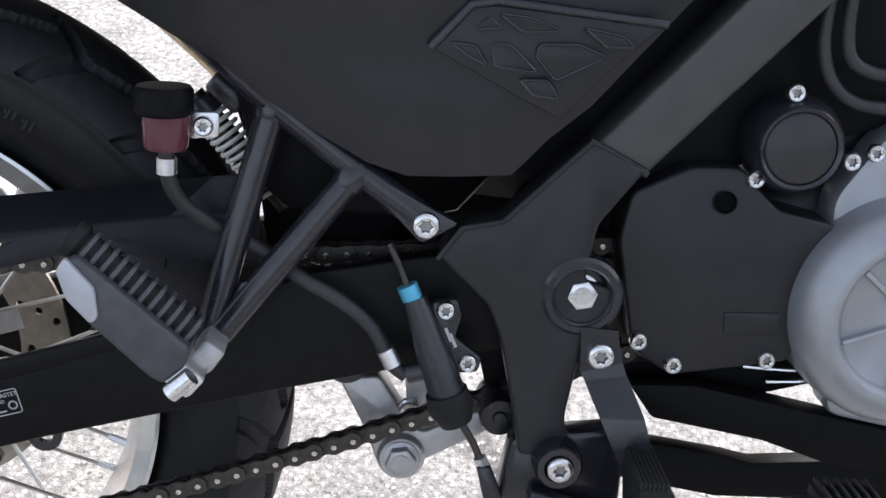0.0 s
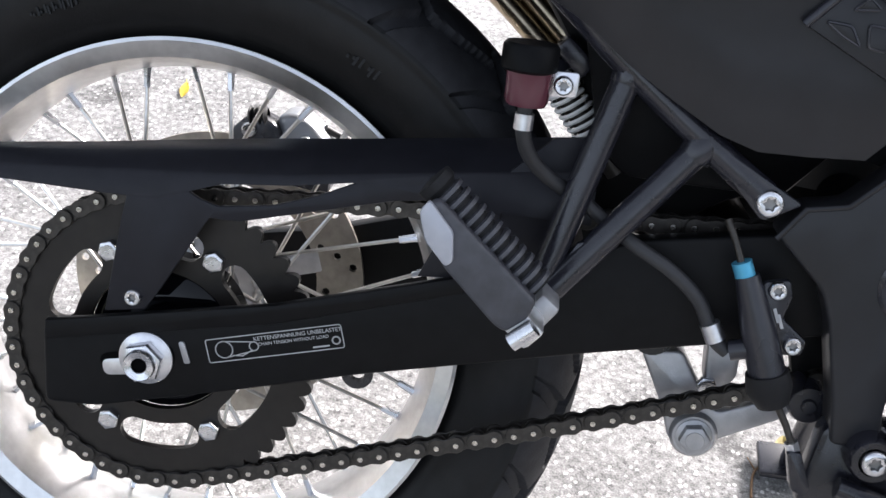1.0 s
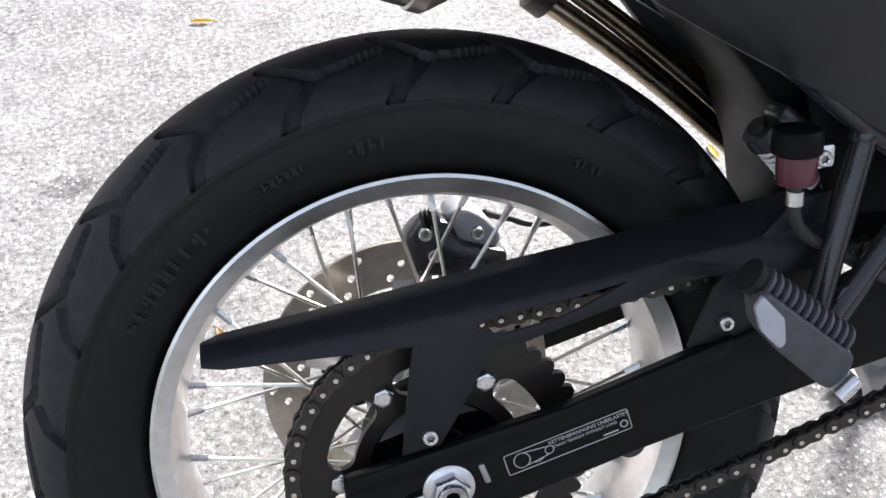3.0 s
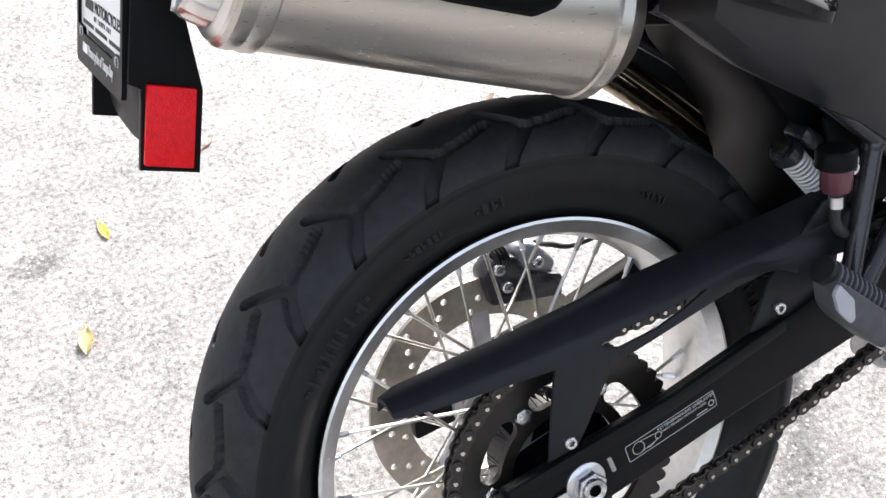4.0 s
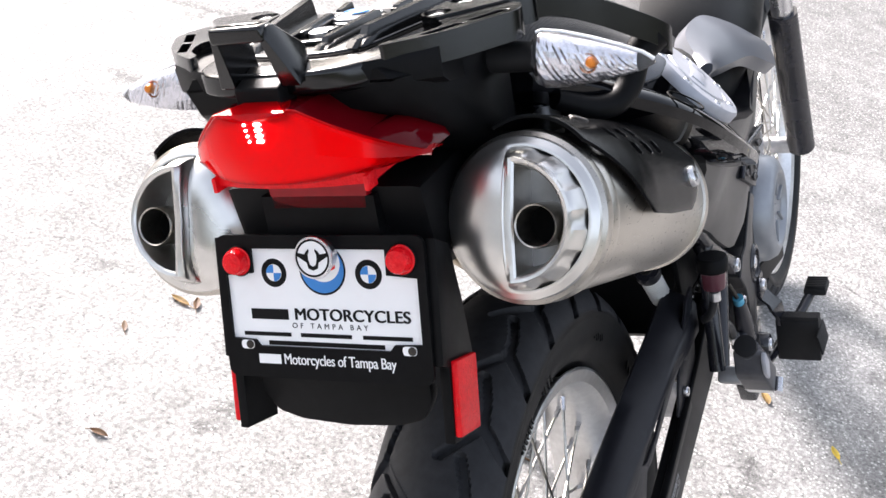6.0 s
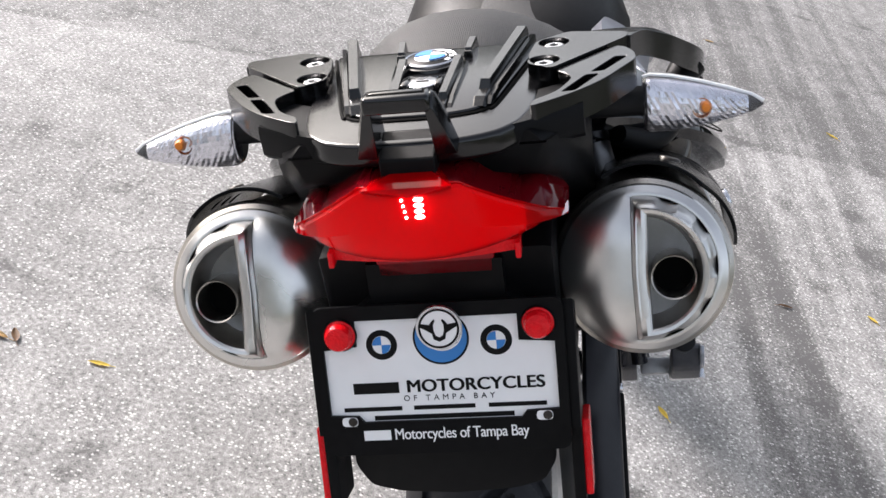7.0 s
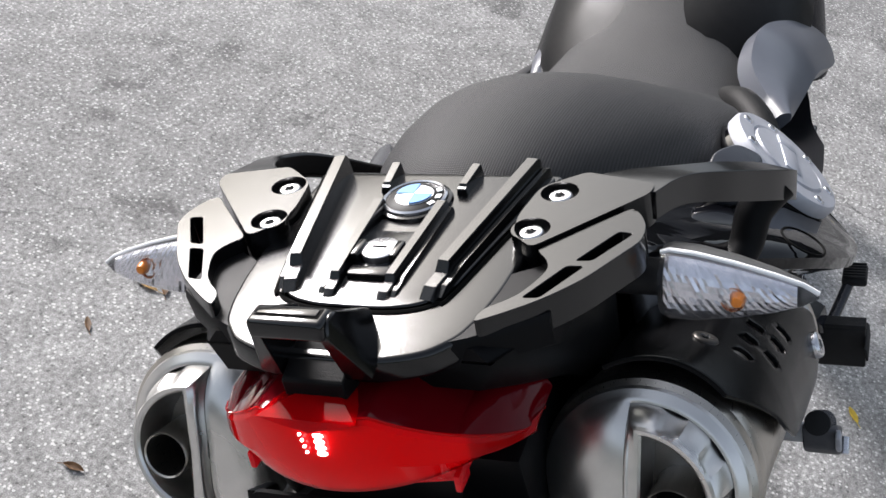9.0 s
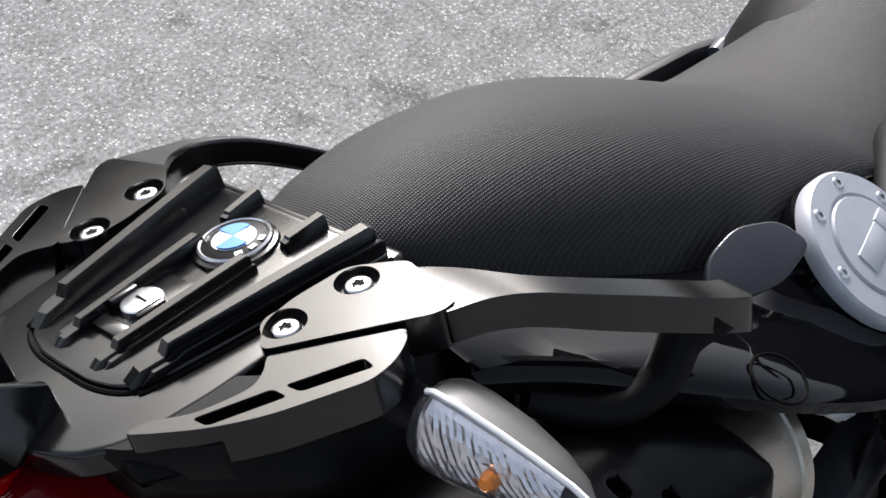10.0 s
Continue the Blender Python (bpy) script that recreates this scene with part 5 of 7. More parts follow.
# fuel cap
cn = Vector((0.17, -0.70, 0.69)).normalized()
cc = Vector((0.157, -0.184, 0.848))
fcap = part("fuel_cap", lathe([(0.059, -0.006), (0.059, 0.003), (0.0565, 0.006), (0.0405, 0.0065), (0.0396, 0.005), (0.038, 0.005), (0.0368, 0.0075), (0.018, 0.0085), (0, 0.0085)], cc, cn, 64), CAPSILVER, moto, "round silver fuel cap with lock flap")
CM = facing(cc + cn * 0.008, cn)
part("cap_neck", lathe([(0.057, -0.004), (0.060, -0.014), (0.066, -0.05)], cc, cn, 64), GLOSS, fcap, "glossy black neck under the cap")
part("lock_flap", box((0, 0, 0.0), (0.05, 0.018, 0.003), 0.001).copy(), CAPSILVER, fcap).data.transform(CM)
part("flap_end", box((0.024, 0, 0.0004), (0.016, 0.02, 0.0034), 0.0012).copy(), CAPSILVER, fcap).data.transform(CM)
for k in range(7):
    a = 2 * math.pi * k / 7 + 0.2
    piece("bolt", TORX, CM @ pose(0.0487 * math.cos(a), 0.0487 * math.sin(a), -0.0025, 0, 0, 0) @ Matrix.Diagonal((0.72, 0.72, 0.35, 1)), fcap)

# seat
seat_rows = []
for x, zt, w, ze in ((-0.158, 0.998, 0.03, 0.99), (-0.148, 1.003, 0.044, 0.986), (-0.12, 1.009, 0.074, 0.948), (-0.06, 1.009, 0.102, 0.905), (0.02, 0.994, 0.125, 0.868), (0.09, 0.969, 0.139, 0.85), (0.16, 0.935, 0.144, 0.838), (0.24, 0.89, 0.14, 0.84), (0.32, 0.850, 0.132, 0.80), (0.40, 0.842, 0.128, 0.785), (0.48, 0.852, 0.105, 0.79), (0.56, 0.870, 0.075, 0.81), (0.66, 0.895, 0.035, 0.83)):
    r = []
    for k in range(17):
        a = math.pi * k / 16
        cy, sz = math.cos(a), math.sin(a)
        r.append(Vector((x, -w * math.copysign(abs(cy) ** 0.95, cy), ze + (zt - ze) * sz ** 0.9)))
    seat_rows.append(r)
cols = [smooth_line([r[i] for r in seat_rows], 5) for i in range(17)]
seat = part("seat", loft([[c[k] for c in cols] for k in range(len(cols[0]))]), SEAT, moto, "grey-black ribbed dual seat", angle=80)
part("seat_base", loft([[(x, s * w, z) for s, z in ((-1, zl + 0.012), (-0.9, zl - 0.03), (0.9, zl - 0.03), (1, zl + 0.012))] for x, w, zl in ((-0.15, 0.055, 0.96), (-0.06, 0.098, 0.905), (0.02, 0.122, 0.868), (0.09, 0.136, 0.848), (0.16, 0.141, 0.836), (0.24, 0.142, 0.835), (0.34, 0.128, 0.785), (0.46, 0.1, 0.755), (0.6, 0.07, 0.765))]), PLASTIC, seat)

part("seat_bolster", tube([(0.35, -0.108, 0.815), (0.31, -0.128, 0.829), (0.262, -0.15, 0.832), (0.225, -0.164, 0.828), (0.215, -0.167, 0.824)], [0.016, 0.018, 0.017, 0.013, 0.008], 16), MATT, seat, "smooth black rubber bolster")

# tank cover in front of the seat
tank_rows = []
for x, w, zt, zb in ((0.34, 0.10, 0.78, 0.71), (0.40, 0.125, 0.80, 0.70), (0.48, 0.155, 0.847, 0.69), (0.56, 0.165, 0.866, 0.69), (0.64, 0.168, 0.886, 0.70), (0.72, 0.16, 0.905, 0.70), (0.82, 0.15, 0.92, 0.72), (0.95, 0.13, 0.95, 0.8), (1.02, 0.11, 0.95, 0.86)):
    tank_rows.append([(x, s * w, z) for s, z in ((-0.45, zt), (-0.8, zt - 0.03), (-1, (zt + zb) / 2), (-0.9, zb), (0.9, zb), (1, (zt + zb) / 2), (0.8, zt - 0.03), (0.45, zt))])
tank = part("tank_cover", loft(tank_rows), PLASTIC, moto, "black tank cover", angle=70)
for s in (-1, 1):
    if s < 0:
        upper = smooth_line([(0.285, -0.168, 0.832), (0.36, -0.132, 0.85), (0.45, -0.13, 0.853), (0.55, -0.145, 0.82), (0.63, -0.165, 0.78)], 6)
        lower = smooth_line([(0.29, -0.176, 0.822), (0.37, -0.182, 0.81), (0.46, -0.188, 0.795), (0.54, -0.195, 0.765), (0.60, -0.195, 0.745)], 6)
    else:
        upper = smooth_line([(0.46, 0.130, 0.80), (0.50, 0.136, 0.805), (0.54, 0.143, 0.80), (0.58, 0.15, 0.79)], 6)
        lower = smooth_line([(0.46, 0.141, 0.785), (0.50, 0.150, 0.78), (0.54, 0.158, 0.77), (0.58, 0.16, 0.76)], 6)
    rows = []
    for p, q in zip(upper, lower):
        n = Vector((0, s * 0.75, 0.66))
        bulge = [p.lerp(q, k / 6) + n * 0.007 * math.sin(math.pi * k / 6) for k in range(7)]
        rows.append(bulge + [q - n * 0.02, p - n * 0.02])
    part("tank_trim", loft(rows), GREY, tank, "pale grey painted trim panel", angle=50)
    leaf_ = slab([(-0.042, -0.004), (-0.026, 0.016), (0.004, 0.024), (0.034, 0.014), (0.044, -0.01), (0.01, -0.022), (-0.024, -0.018)], -0.006, 0.001, 0.002, r=0.01, seg=3, axes="xy")
    leaf_.transform(facing((0.058, s * 0.158, 0.893), (-0.15, s * 0.6, 0.75)))
    part("seat_side_trim", leaf_, SLATE, moto, "slate grey trim beside the seat")
# ---- rack and grab handles ----
rack = new("luggage_rack")
rack.parent = moto
tagged(rack, "black plastic luggage rack with ribs and handles")
half_deck = [(-0.355, 0.0), (-0.3545, 0.031), (-0.3505, 0.0457), (-0.3435, 0.0604), (-0.328, 0.0735), (-0.309, 0.0795), (-0.2815, 0.084), (-0.25, 0.086), (-0.2, 0.087), (-0.150, 0.085)]
deck = slab(half_deck[::-1] + [(x, -y) for x, y in half_deck[1:]], 0.990, 1.0065, 0.0035, r=0.006, seg=4, axes="xy")
part("deck", deck, RACK, rack)
half_panel = [(-0.3105, 0.0), (-0.310, 0.022), (-0.3055, 0.0385), (-0.298, 0.0485), (-0.285, 0.0555), (-0.158, 0.0825)]
centre = slab(half_panel[::-1] + [(x, -y) for x, y in half_panel[1:]], 1.002, 1.0095, 0.0014, r=0.006, seg=3, axes="xy")
part("centre_panel", centre, RACK, rack)
outline = [(x - 0.0012, y + 0.0012, 1.0066) for x, y in half_panel]
part("panel_seam", tube([(x, -y, z) for x, y, z in outline[::-1]] + outline[1:], 0.0016, 6, 4), BLACKHOLE, rack)


def rib(x0, y0, x1, y1, w, h, step, base=1.0088):
    """A tapered rib along the deck with sharp edges, stepped down at its rear end."""
    d = Vector((x1 - x0, y1 - y0))
    n = Vector((-d.y, d.x)).normalized()
    rings = []
    for u, ww, hh in ((0, 0.9, 0.05), (0.05, 1.0, step * 0.62), (0.14, 1.0, step * 0.68), (0.17, 0.9, 0.82), (0.98, 1.0, 1.0), (1.0, 1.0, 0.86)):
        p = Vector((x0, y0)) + d * u
        rings.append([(p.x + n.x * q * w * ww, p.y + n.y * q * w * ww, base + z * h * hh) for q, z in ((-1, -0.15), (-0.72, 0.9), (-0.62, 1), (0.62, 1), (0.72, 0.9), (1, -0.15))])
    return loft(rings)


for s in (1, -1):
    part("rib", rib(-0.301, s * 0.0430, -0.157, s * 0.0685, 0.0058, 0.0148, 0.6), RACK, rack, angle=25)
    part("rib_foot", rib(-0.297, s * 0.0500, -0.157, s * 0.0762, 0.0026, 0.0075, 0.9), RACK, rack, angle=25)
    part("rib", rib(-0.304, s * 0.0168, -0.205, s * 0.0215, 0.0044, 0.0100, 0.6), RACK, rack, angle=25)
    part("rib_foot", rib(-0.301, s * 0.0228, -0.205, s * 0.0262, 0.0022, 0.005, 0.9), RACK, rack, angle=25)
    part("rib", rib(-0.186, s * 0.0262, -0.157, s * 0.0285, 0.0042, 0.009, 0.95), RACK, rack, angle=25)
    part("key_rail", box((-0.262, s * 0.0125, 1.0135), (0.017, 0.005, 0.010), 0.0012), RACK, rack)
part("key_bridge", box((-0.279, 0, 1.0105), (0.010, 0.026, 0.006), 0.0015), RACK, rack)
part("key_bed", slab([(-0.275, -0.0165), (-0.232, -0.0185), (-0.232, 0.0185), (-0.275, 0.0165)], 1.006, 1.0112, 0.0012, axes="xy"), RACK, rack)
key = part("lock", lathe([(0.0, 1.0165), (0.0105, 1.0165), (0.0116, 1.0158), (0.0118, 1.0105)], (-0.259, 0, 0), (0, 0, 1), 32), ZINC, rack, "silver key lock")
part("key_slot", box((-0.259, 0, 1.0167), (0.0014, 0.009, 0.0006), 0), BLACKHOLE, key)
BC = (-0.196, 0.0015, 0)
badge = part("round_badge", lathe([(0.0, 1.0168), (0.0075, 1.0165), (0.0128, 1.0155)], BC, (0, 0, 1), 40), WHITE, rack, "round blue and white badge in chrome ring")
part("ring", lathe([(0.0127, 1.0157), (0.0185, 1.0142), (0.0198, 1.0135), (0.0198, 1.009)], BC, (0, 0, 1), 40), INK, badge)
part("chrome_edge", lathe([(0.0190, 1.0145), (0.0200, 1.0152), (0.0212, 1.0142), (0.0216, 1.009), (0.0200, 1.009)], BC, (0, 0, 1), 48, closed=True), ZINC, badge)
part("badge_collar", lathe([(0.0216, 1.0125), (0.0238, 1.0118), (0.0250, 1.0085)], BC, (0, 0, 1), 48), RACK, badge)
for q in (0, 2):
    ring = [(0, 0)] + [(0.0122 * math.cos(a), 0.0122 * math.sin(a)) for a in (math.pi / 2 * (q + k / 6) for k in range(7))]
    own = slab(ring, 1.0163, 1.0170, 0, axes="xy")
    own.transform(Matrix.Translation(BC))
    part("quarter", own, BLUE, badge)
for k in range(3):
    a = radians(60 + 30 * k)
    own = box((0.0163 * math.cos(a), 0.0163 * math.sin(a), 1.0152), (0.0035, 0.0045, 0.0005), 0, (0, 0, math.degrees(a)))
    own.transform(Matrix.Translation(BC) @ pose(0, 0, 0, 0, 0, 180))
    part("print_bar", own, WHITE, badge)


def drilled(outl, holes, z0, z1, s, bevel=0.0025):
    """A flat plate with rounded windows cut through it, mirrored by s."""
    own = bmesh.new()
    edges = []
    for lp in [rounded(outl, 0.007)] + holes:
        vs = [own.verts.new((p[0], s * p[1], z1)) for p in lp]
        edges += [own.edges.new((vs[i], vs[(i + 1) % len(vs)])) for i in range(len(vs))]
    bmesh.ops.triangle_fill(own, use_beauty=True, edges=edges)
    up_geo = bmesh.ops.extrude_face_region(own, geom=own.faces[:])
    for g in up_geo["geom"]:
        if isinstance(g, bmesh.types.BMVert):
            g.co.z = z0
    return own


def softened(ob, width, limit=50):
    bv = ob.modifiers.new("edge", "BEVEL")
    bv.width, bv.segments, bv.limit_method, bv.angle_limit = width, 2, "ANGLE", radians(limit)
    return ob


for s in (1, -1):
    # bolted plate with two sunk bolts, sweeping into the grab handle
    wells = [(-0.1915, 0.0935), (-0.2345, 0.0870)]
    plate_line = [(-0.2552, 0.0922), (-0.2385, 0.0772), (-0.219, 0.0752), (-0.186, 0.0800), (-0.174, 0.0945), (-0.166, 0.105), (-0.169, 0.115), (-0.178, 0.150), (-0.190, 0.1490)]
    circles = [[(x + 0.0118 * math.cos(a), y + 0.0118 * math.sin(a)) for a in (2 * math.pi * k / 28 for k in range(28))] for x, y in wells]
    softened(part("wing", drilled(plate_line, circles, 0.995, 1.0178, s), RACK, rack, angle=30), 0.0016)
    drop = 0.0 if s < 0 else 1.0
    rings = []
    stations = []
    for x, yi, zi, yo, zo, deep in ((-0.187, 0.105, 1.0172, 0.1515, 1.0168, 0.0195), (-0.170, 0.109, 1.0166, 0.1585, 1.0150, 0.020), (-0.155, 0.128, 1.0140, 0.1650, 1.0110, 0.021), (-0.140, 0.155, 1.0095, 0.1725, 1.0045, 0.022), (-0.120, 0.1725, 1.0010, 0.1850, 0.9945, 0.023), (-0.095, 0.184, 0.9880, 0.1970, 0.9815, 0.024), (-0.07, 0.193, 0.974, 0.2090, 0.968, 0.024), (-0.05, 0.198, 0.962, 0.2157, 0.957, 0.024), (-0.036, 0.197, 0.9535, 0.2170, 0.9490, 0.024), (-0.030, 0.1945, 0.9500, 0.2120, 0.9460, 0.023), (-0.0275, 0.1960, 0.9480, 0.2060, 0.9450, 0.020)):
        f = drop * max(0.0, min(1.0, (x + 0.187) / 0.06))
        stations.append([Vector((x + dx, s * (y - 0.014 * f), z - 0.005 * f)) for dx, y, z in ((0, yi, zi), (0, yo, zo), (0, yo - 0.001, zo - deep), (0, yi + 0.001, zi - deep))])
    if s > 0:
        # this one arches down behind the seat
        stations = stations[:3]
        for x, y, z, w, deep in ((-0.142, 0.1435, 1.0065, 0.0125, 0.021), (-0.118, 0.1500, 0.9985, 0.0085, 0.022), (-0.085, 0.1450, 0.9845, 0.0075, 0.022), (-0.05, 0.1345, 0.9620, 0.0075, 0.022), (-0.02, 0.1240, 0.9395, 0.0075, 0.022), (0.03, 0.1100, 0.905, 0.0075, 0.022)):
            stations.append([Vector(q) for q in ((x, y - w, z + 0.001), (x, y + w, z - 0.001), (x, y + w - 0.001, z - deep), (x, y - w + 0.001, z - deep + 0.001))])
    cols = [smooth_line([st[i] for st in stations], 4) for i in range(4)]
    for k in range(len(cols[0])):
        rings.append([c[k] for c in cols])
    softened(part("grab_handle", loft(rings), RACK, rack, angle=40), 0.0028, 40)
    if s < 0:
        part("handle_leg", tube([(-0.050, -0.204, 0.947), (-0.064, -0.191, 0.932), (-0.076, -0.185, 0.910), (-0.0926, -0.175, 0.8994), (-0.113, -0.160, 0.902), (-0.137, -0.138, 0.918)], [0.0150, 0.0130, 0.0120, 0.0115, 0.0105, 0.009], 16), PLASTIC, rack)
    # slotted outer wing: a bowed bar with two windows, joined to the plate by a short web
    outl = [(-0.327, 0.0795), (-0.317, 0.0935), (-0.304, 0.1095), (-0.291, 0.1217), (-0.2787, 0.1312), (-0.259, 0.1425), (-0.239, 0.1540), (-0.2225, 0.1530), (-0.2105, 0.1475), (-0.2040, 0.1410), (-0.2535, 0.0950), (-0.262, 0.1035), (-0.2715, 0.1075), (-0.2815, 0.1050), (-0.297, 0.0985), (-0.305, 0.092), (-0.314, 0.0815)]
    slots = [rounded(q, 0.0025) for q in ([(-0.3015, 0.1005), (-0.3005, 0.1100), (-0.2682, 0.1272), (-0.2685, 0.1175)], [(-0.2632, 0.1208), (-0.2622, 0.1302), (-0.2325, 0.1475), (-0.2310, 0.1388)])]
    softened(part("slotted_wing", drilled(outl, slots, 0.9935, 1.0155, s), RACK, rack, angle=30), 0.002)
    for x, y in wells:
        cup = part("bolt_well", lathe([(0.0119, 1.0165), (0.0117, 1.0122), (0, 1.0122)], (x, s * y, 0), (0, 0, 1), 28), RACK, rack)
        piece("bolt", TORX_BIG, Matrix.Translation((x, s * y, 1.0122)) @ Matrix.Diagonal((0.78, 0.78, 0.6, 1)), cup)

# hook at the rear edge
part("hook_bar", box((-0.3705, 0.0005, 1.0405), (0.017, 0.044, 0.012), 0.003, seg=3), RACK, rack)
part("bar_groove", box((-0.3695, 0.0005, 1.0464), (0.0085, 0.0375, 0.0008), 0.0002), BLACKHOLE, rack)
part("bar_pad", box((-0.3695, 0.0005, 1.0470), (0.0060, 0.0345, 0.0012), 0.0005), RACK, rack)
for s in (-1, 1):
    fin = bmesh.new()
    for p in ((-0.3765, 0.0175, 1.036), (-0.3765, 0.0225, 1.036), (-0.3725, 0.0225, 1.0455), (-0.364, 0.0225, 1.0455), (-0.364, 0.0175, 1.0445), (-0.328, 0.0205, 1.0225), (-0.328, 0.0235, 1.0215), (-0.3275, 0.0245, 1.006), (-0.3275, 0.019, 1.006), (-0.352, 0.0345, 1.005), (-0.3605, 0.0335, 0.9985), (-0.3625, 0.0195, 0.9985)):
        fin.verts.new((p[0], s * p[1], p[2]))
    bmesh.ops.convex_hull(fin, input=fin.verts[:])
    softened(part("hook_fin", fin, RACK, rack, angle=20), 0.0012, 25)
tongue = bmesh.new()
for y in (-0.0185, 0.0185):
    for x, z in ((-0.336, 1.0085), (-0.340, 1.0095), (-0.3665, 1.0), (-0.3675, 0.9985), (-0.3665, 0.983), (-0.345, 0.983)):
        tongue.verts.new((x, y, z))
bmesh.ops.convex_hull(tongue, input=tongue.verts[:])
softened(part("hook_tongue", tongue, PLASTIC, rack, angle=20), 0.0012, 25)

# rear face of the tail under the deck
face_rows = []
for k in range(13):
    y = -0.115 + 0.23 * k / 12
    b = (y / 0.115) ** 2
    x0 = -0.352 + 0.05 * b
    face_rows.append([(x0 + 0.002, y, 1.006), (x0, y, 1.002), (x0 + 0.003, y, 0.990 - 0.006 * b), (x0 + 0.012, y, 0.986 - 0.008 * b), (x0 + 0.06, y, 0.97), (x0 + 0.06, y, 1.006)])
part("tail_rim", loft(face_rows), PLASTIC, moto, "black plastic tail rim", angle=40)

# ---- tail lamp ----
lamp = new("tail_lamp")
lamp.parent = moto
tagged(lamp, "wide red tail lamp")
rings = []
for k in range(49):
    y = -0.100 + 0.200 * k / 48
    u = abs(y) / 0.100
    full = max(0.0, 1 - u * u)
    front = -0.309 - 0.0755 * full ** 0.75
    zb = 0.929 - 0.004 * full
    # the ridge climbs from the tips to two shoulders and dips between them; behind it the top sinks, then swells into a lobe on each side
    zr = 0.931 + 0.055 * max(0.0, min(1.0, (1 - u) / 0.68)) ** 0.88 - (0.0035 * (1 - u / 0.32) if u < 0.32 else 0)
    v = max(0.0, (u - 0.3) / 0.7)
    zt = zr + 0.0075 * max(0.0, 1 - u / 0.3) + (-0.014 * math.sin(math.pi * v / 0.55) if v < 0.55 else 0.009 * math.sin(math.pi * (v - 0.55) / 0.45))
    zt = max(zt, zb + 0.003)
    rings.append([Vector((front + 0.022, y, zb)), Vector((front + 0.007, y, zb + 0.006)), Vector((front - 0.001, y, (zb + zr) / 2)), Vector((front, y, zr - 0.003)), Vector((front + 0.003, y, zr)), Vector((front + 0.010 + 0.02 * full, y, zr + (zt - zr) * 0.85)), Vector((min(-0.285, front + 0.03 + 0.04 * full), y, zt)),
                  Vector((-0.27, y, zt - 0.004)), Vector((-0.27, y, zb))])
part("lens", loft([[q for q in r[:5]] + [Vector((-0.29, r[0].y, r[4].z)), Vector((-0.29, r[0].y, r[0].z))] for r in rings]), REDLENS, lamp, "clear red lens with a sharp ridge", angle=22)
part("upper_lens", loft([[r[4] + Vector((0.0005, 0, 0.0004)), r[5], r[6], Vector((-0.272, r[0].y, r[6].z)), Vector((-0.285, r[0].y, r[4].z + 0.0004))] for r in rings]), REDTOP, lamp, "red upper lens, darkened for the deck mirrored in it", angle=30)
part("ridge_line", tube([r[4] + Vector((-0.0006, 0, 0)) for r in rings[1:-1]], 0.0009, 6, curve=False), REDLENS, lamp)
dome_ = bmesh.new()
for p in ((-0.3835, -0.0295, 0.9862), (-0.3835, 0.0305, 0.9862), (-0.3875, -0.0035, 0.9815), (-0.3525, -0.0035, 0.9935), (-0.345, -0.02, 0.985), (-0.345, 0.02, 0.985), (-0.372, -0.028, 0.975), (-0.372, 0.028, 0.975)):
    dome_.verts.new(p)
bmesh.ops.convex_hull(dome_, input=dome_.verts[:])
part("lens_peak", dome_, REDLENS, lamp, "bright red three-sided peak of the lens", angle=10)
inner_rings = [[Vector((-0.285, p[0].y * 0.93, 0.932 + (p[0].z - 0.932) * 0.8)), Vector((p[2].x + 0.012, p[2].y * 0.93, 0.932 + (p[1].z - 0.932) * 0.7)), Vector((p[3].x + 0.014, p[3].y * 0.93, 0.932 + (p[3].z - 0.932) * 0.8)), Vector((-0.28, p[4].y * 0.93, 0.932 + (p[5].z - 0.932) * 0.8))] for p in rings[1:-1]]
part("reflector", loft(inner_rings), REDPLASTIC, lamp)
part("lower_strip", loft([[(-0.357 + 0.16 * y * y / 0.07, y, 0.9285), (-0.357 + 0.16 * y * y / 0.07, y, 0.9205), (-0.30, y, 0.9205), (-0.30, y, 0.9285)] for y in (-0.067, -0.04, -0.015, 0.015, 0.04, 0.067)]), REDPLASTIC, lamp)
part("lower_window", slab([(-0.046, 0.921), (0.043, 0.921), (0.041, 0.8885), (-0.044, 0.8885)], -0.318, -0.28, 0.002, axes="yz"), DEEPRED, lamp)
part("diffuser", loft([[Vector((p[3].x + 0.008, p[3].y, p[1].z + 0.002)), Vector((p[3].x + 0.008, p[3].y, p[3].z - 0.003)), Vector((p[3].x + 0.012, p[3].y, p[3].z - 0.003)), Vector((p[3].x + 0.012, p[3].y, p[1].z + 0.002))] for p in rings[7:42]]), LIT, lamp, "lit red diffuser behind the lens")
# glowing dots set on the lens imitate the sun's glints
glint_mesh = mesh_of("glint_dot", lathe([(0, 0.0016), (0.0013, 0.0009), (0.0015, 0)], (0, 0, 0), (0, 0, 1), 10), GLINT)
for j in range(4):
    place = facing((-0.3862, -0.0075, 0.9668 + 0.0041 * j), (-1, 0, 0.1))
    piece("glint_dot", glint_mesh, place @ Matrix.Diagonal((2.2, 0.95, 1, 1)), lamp)
    piece("glint_dot", glint_mesh, facing((-0.3862, 0.0015 + 0.0006 * j, 0.9668 + 0.0041 * j), (-1, 0, 0.1)) @ Matrix.Diagonal((0.6, 0.6, 1, 1)), lamp)

for s in (-1, 1):
    part("clip", box((-0.345, s * 0.0655, 0.922), (0.016, 0.004, 0.012), 0.0012), REDPLASTIC, lamp)

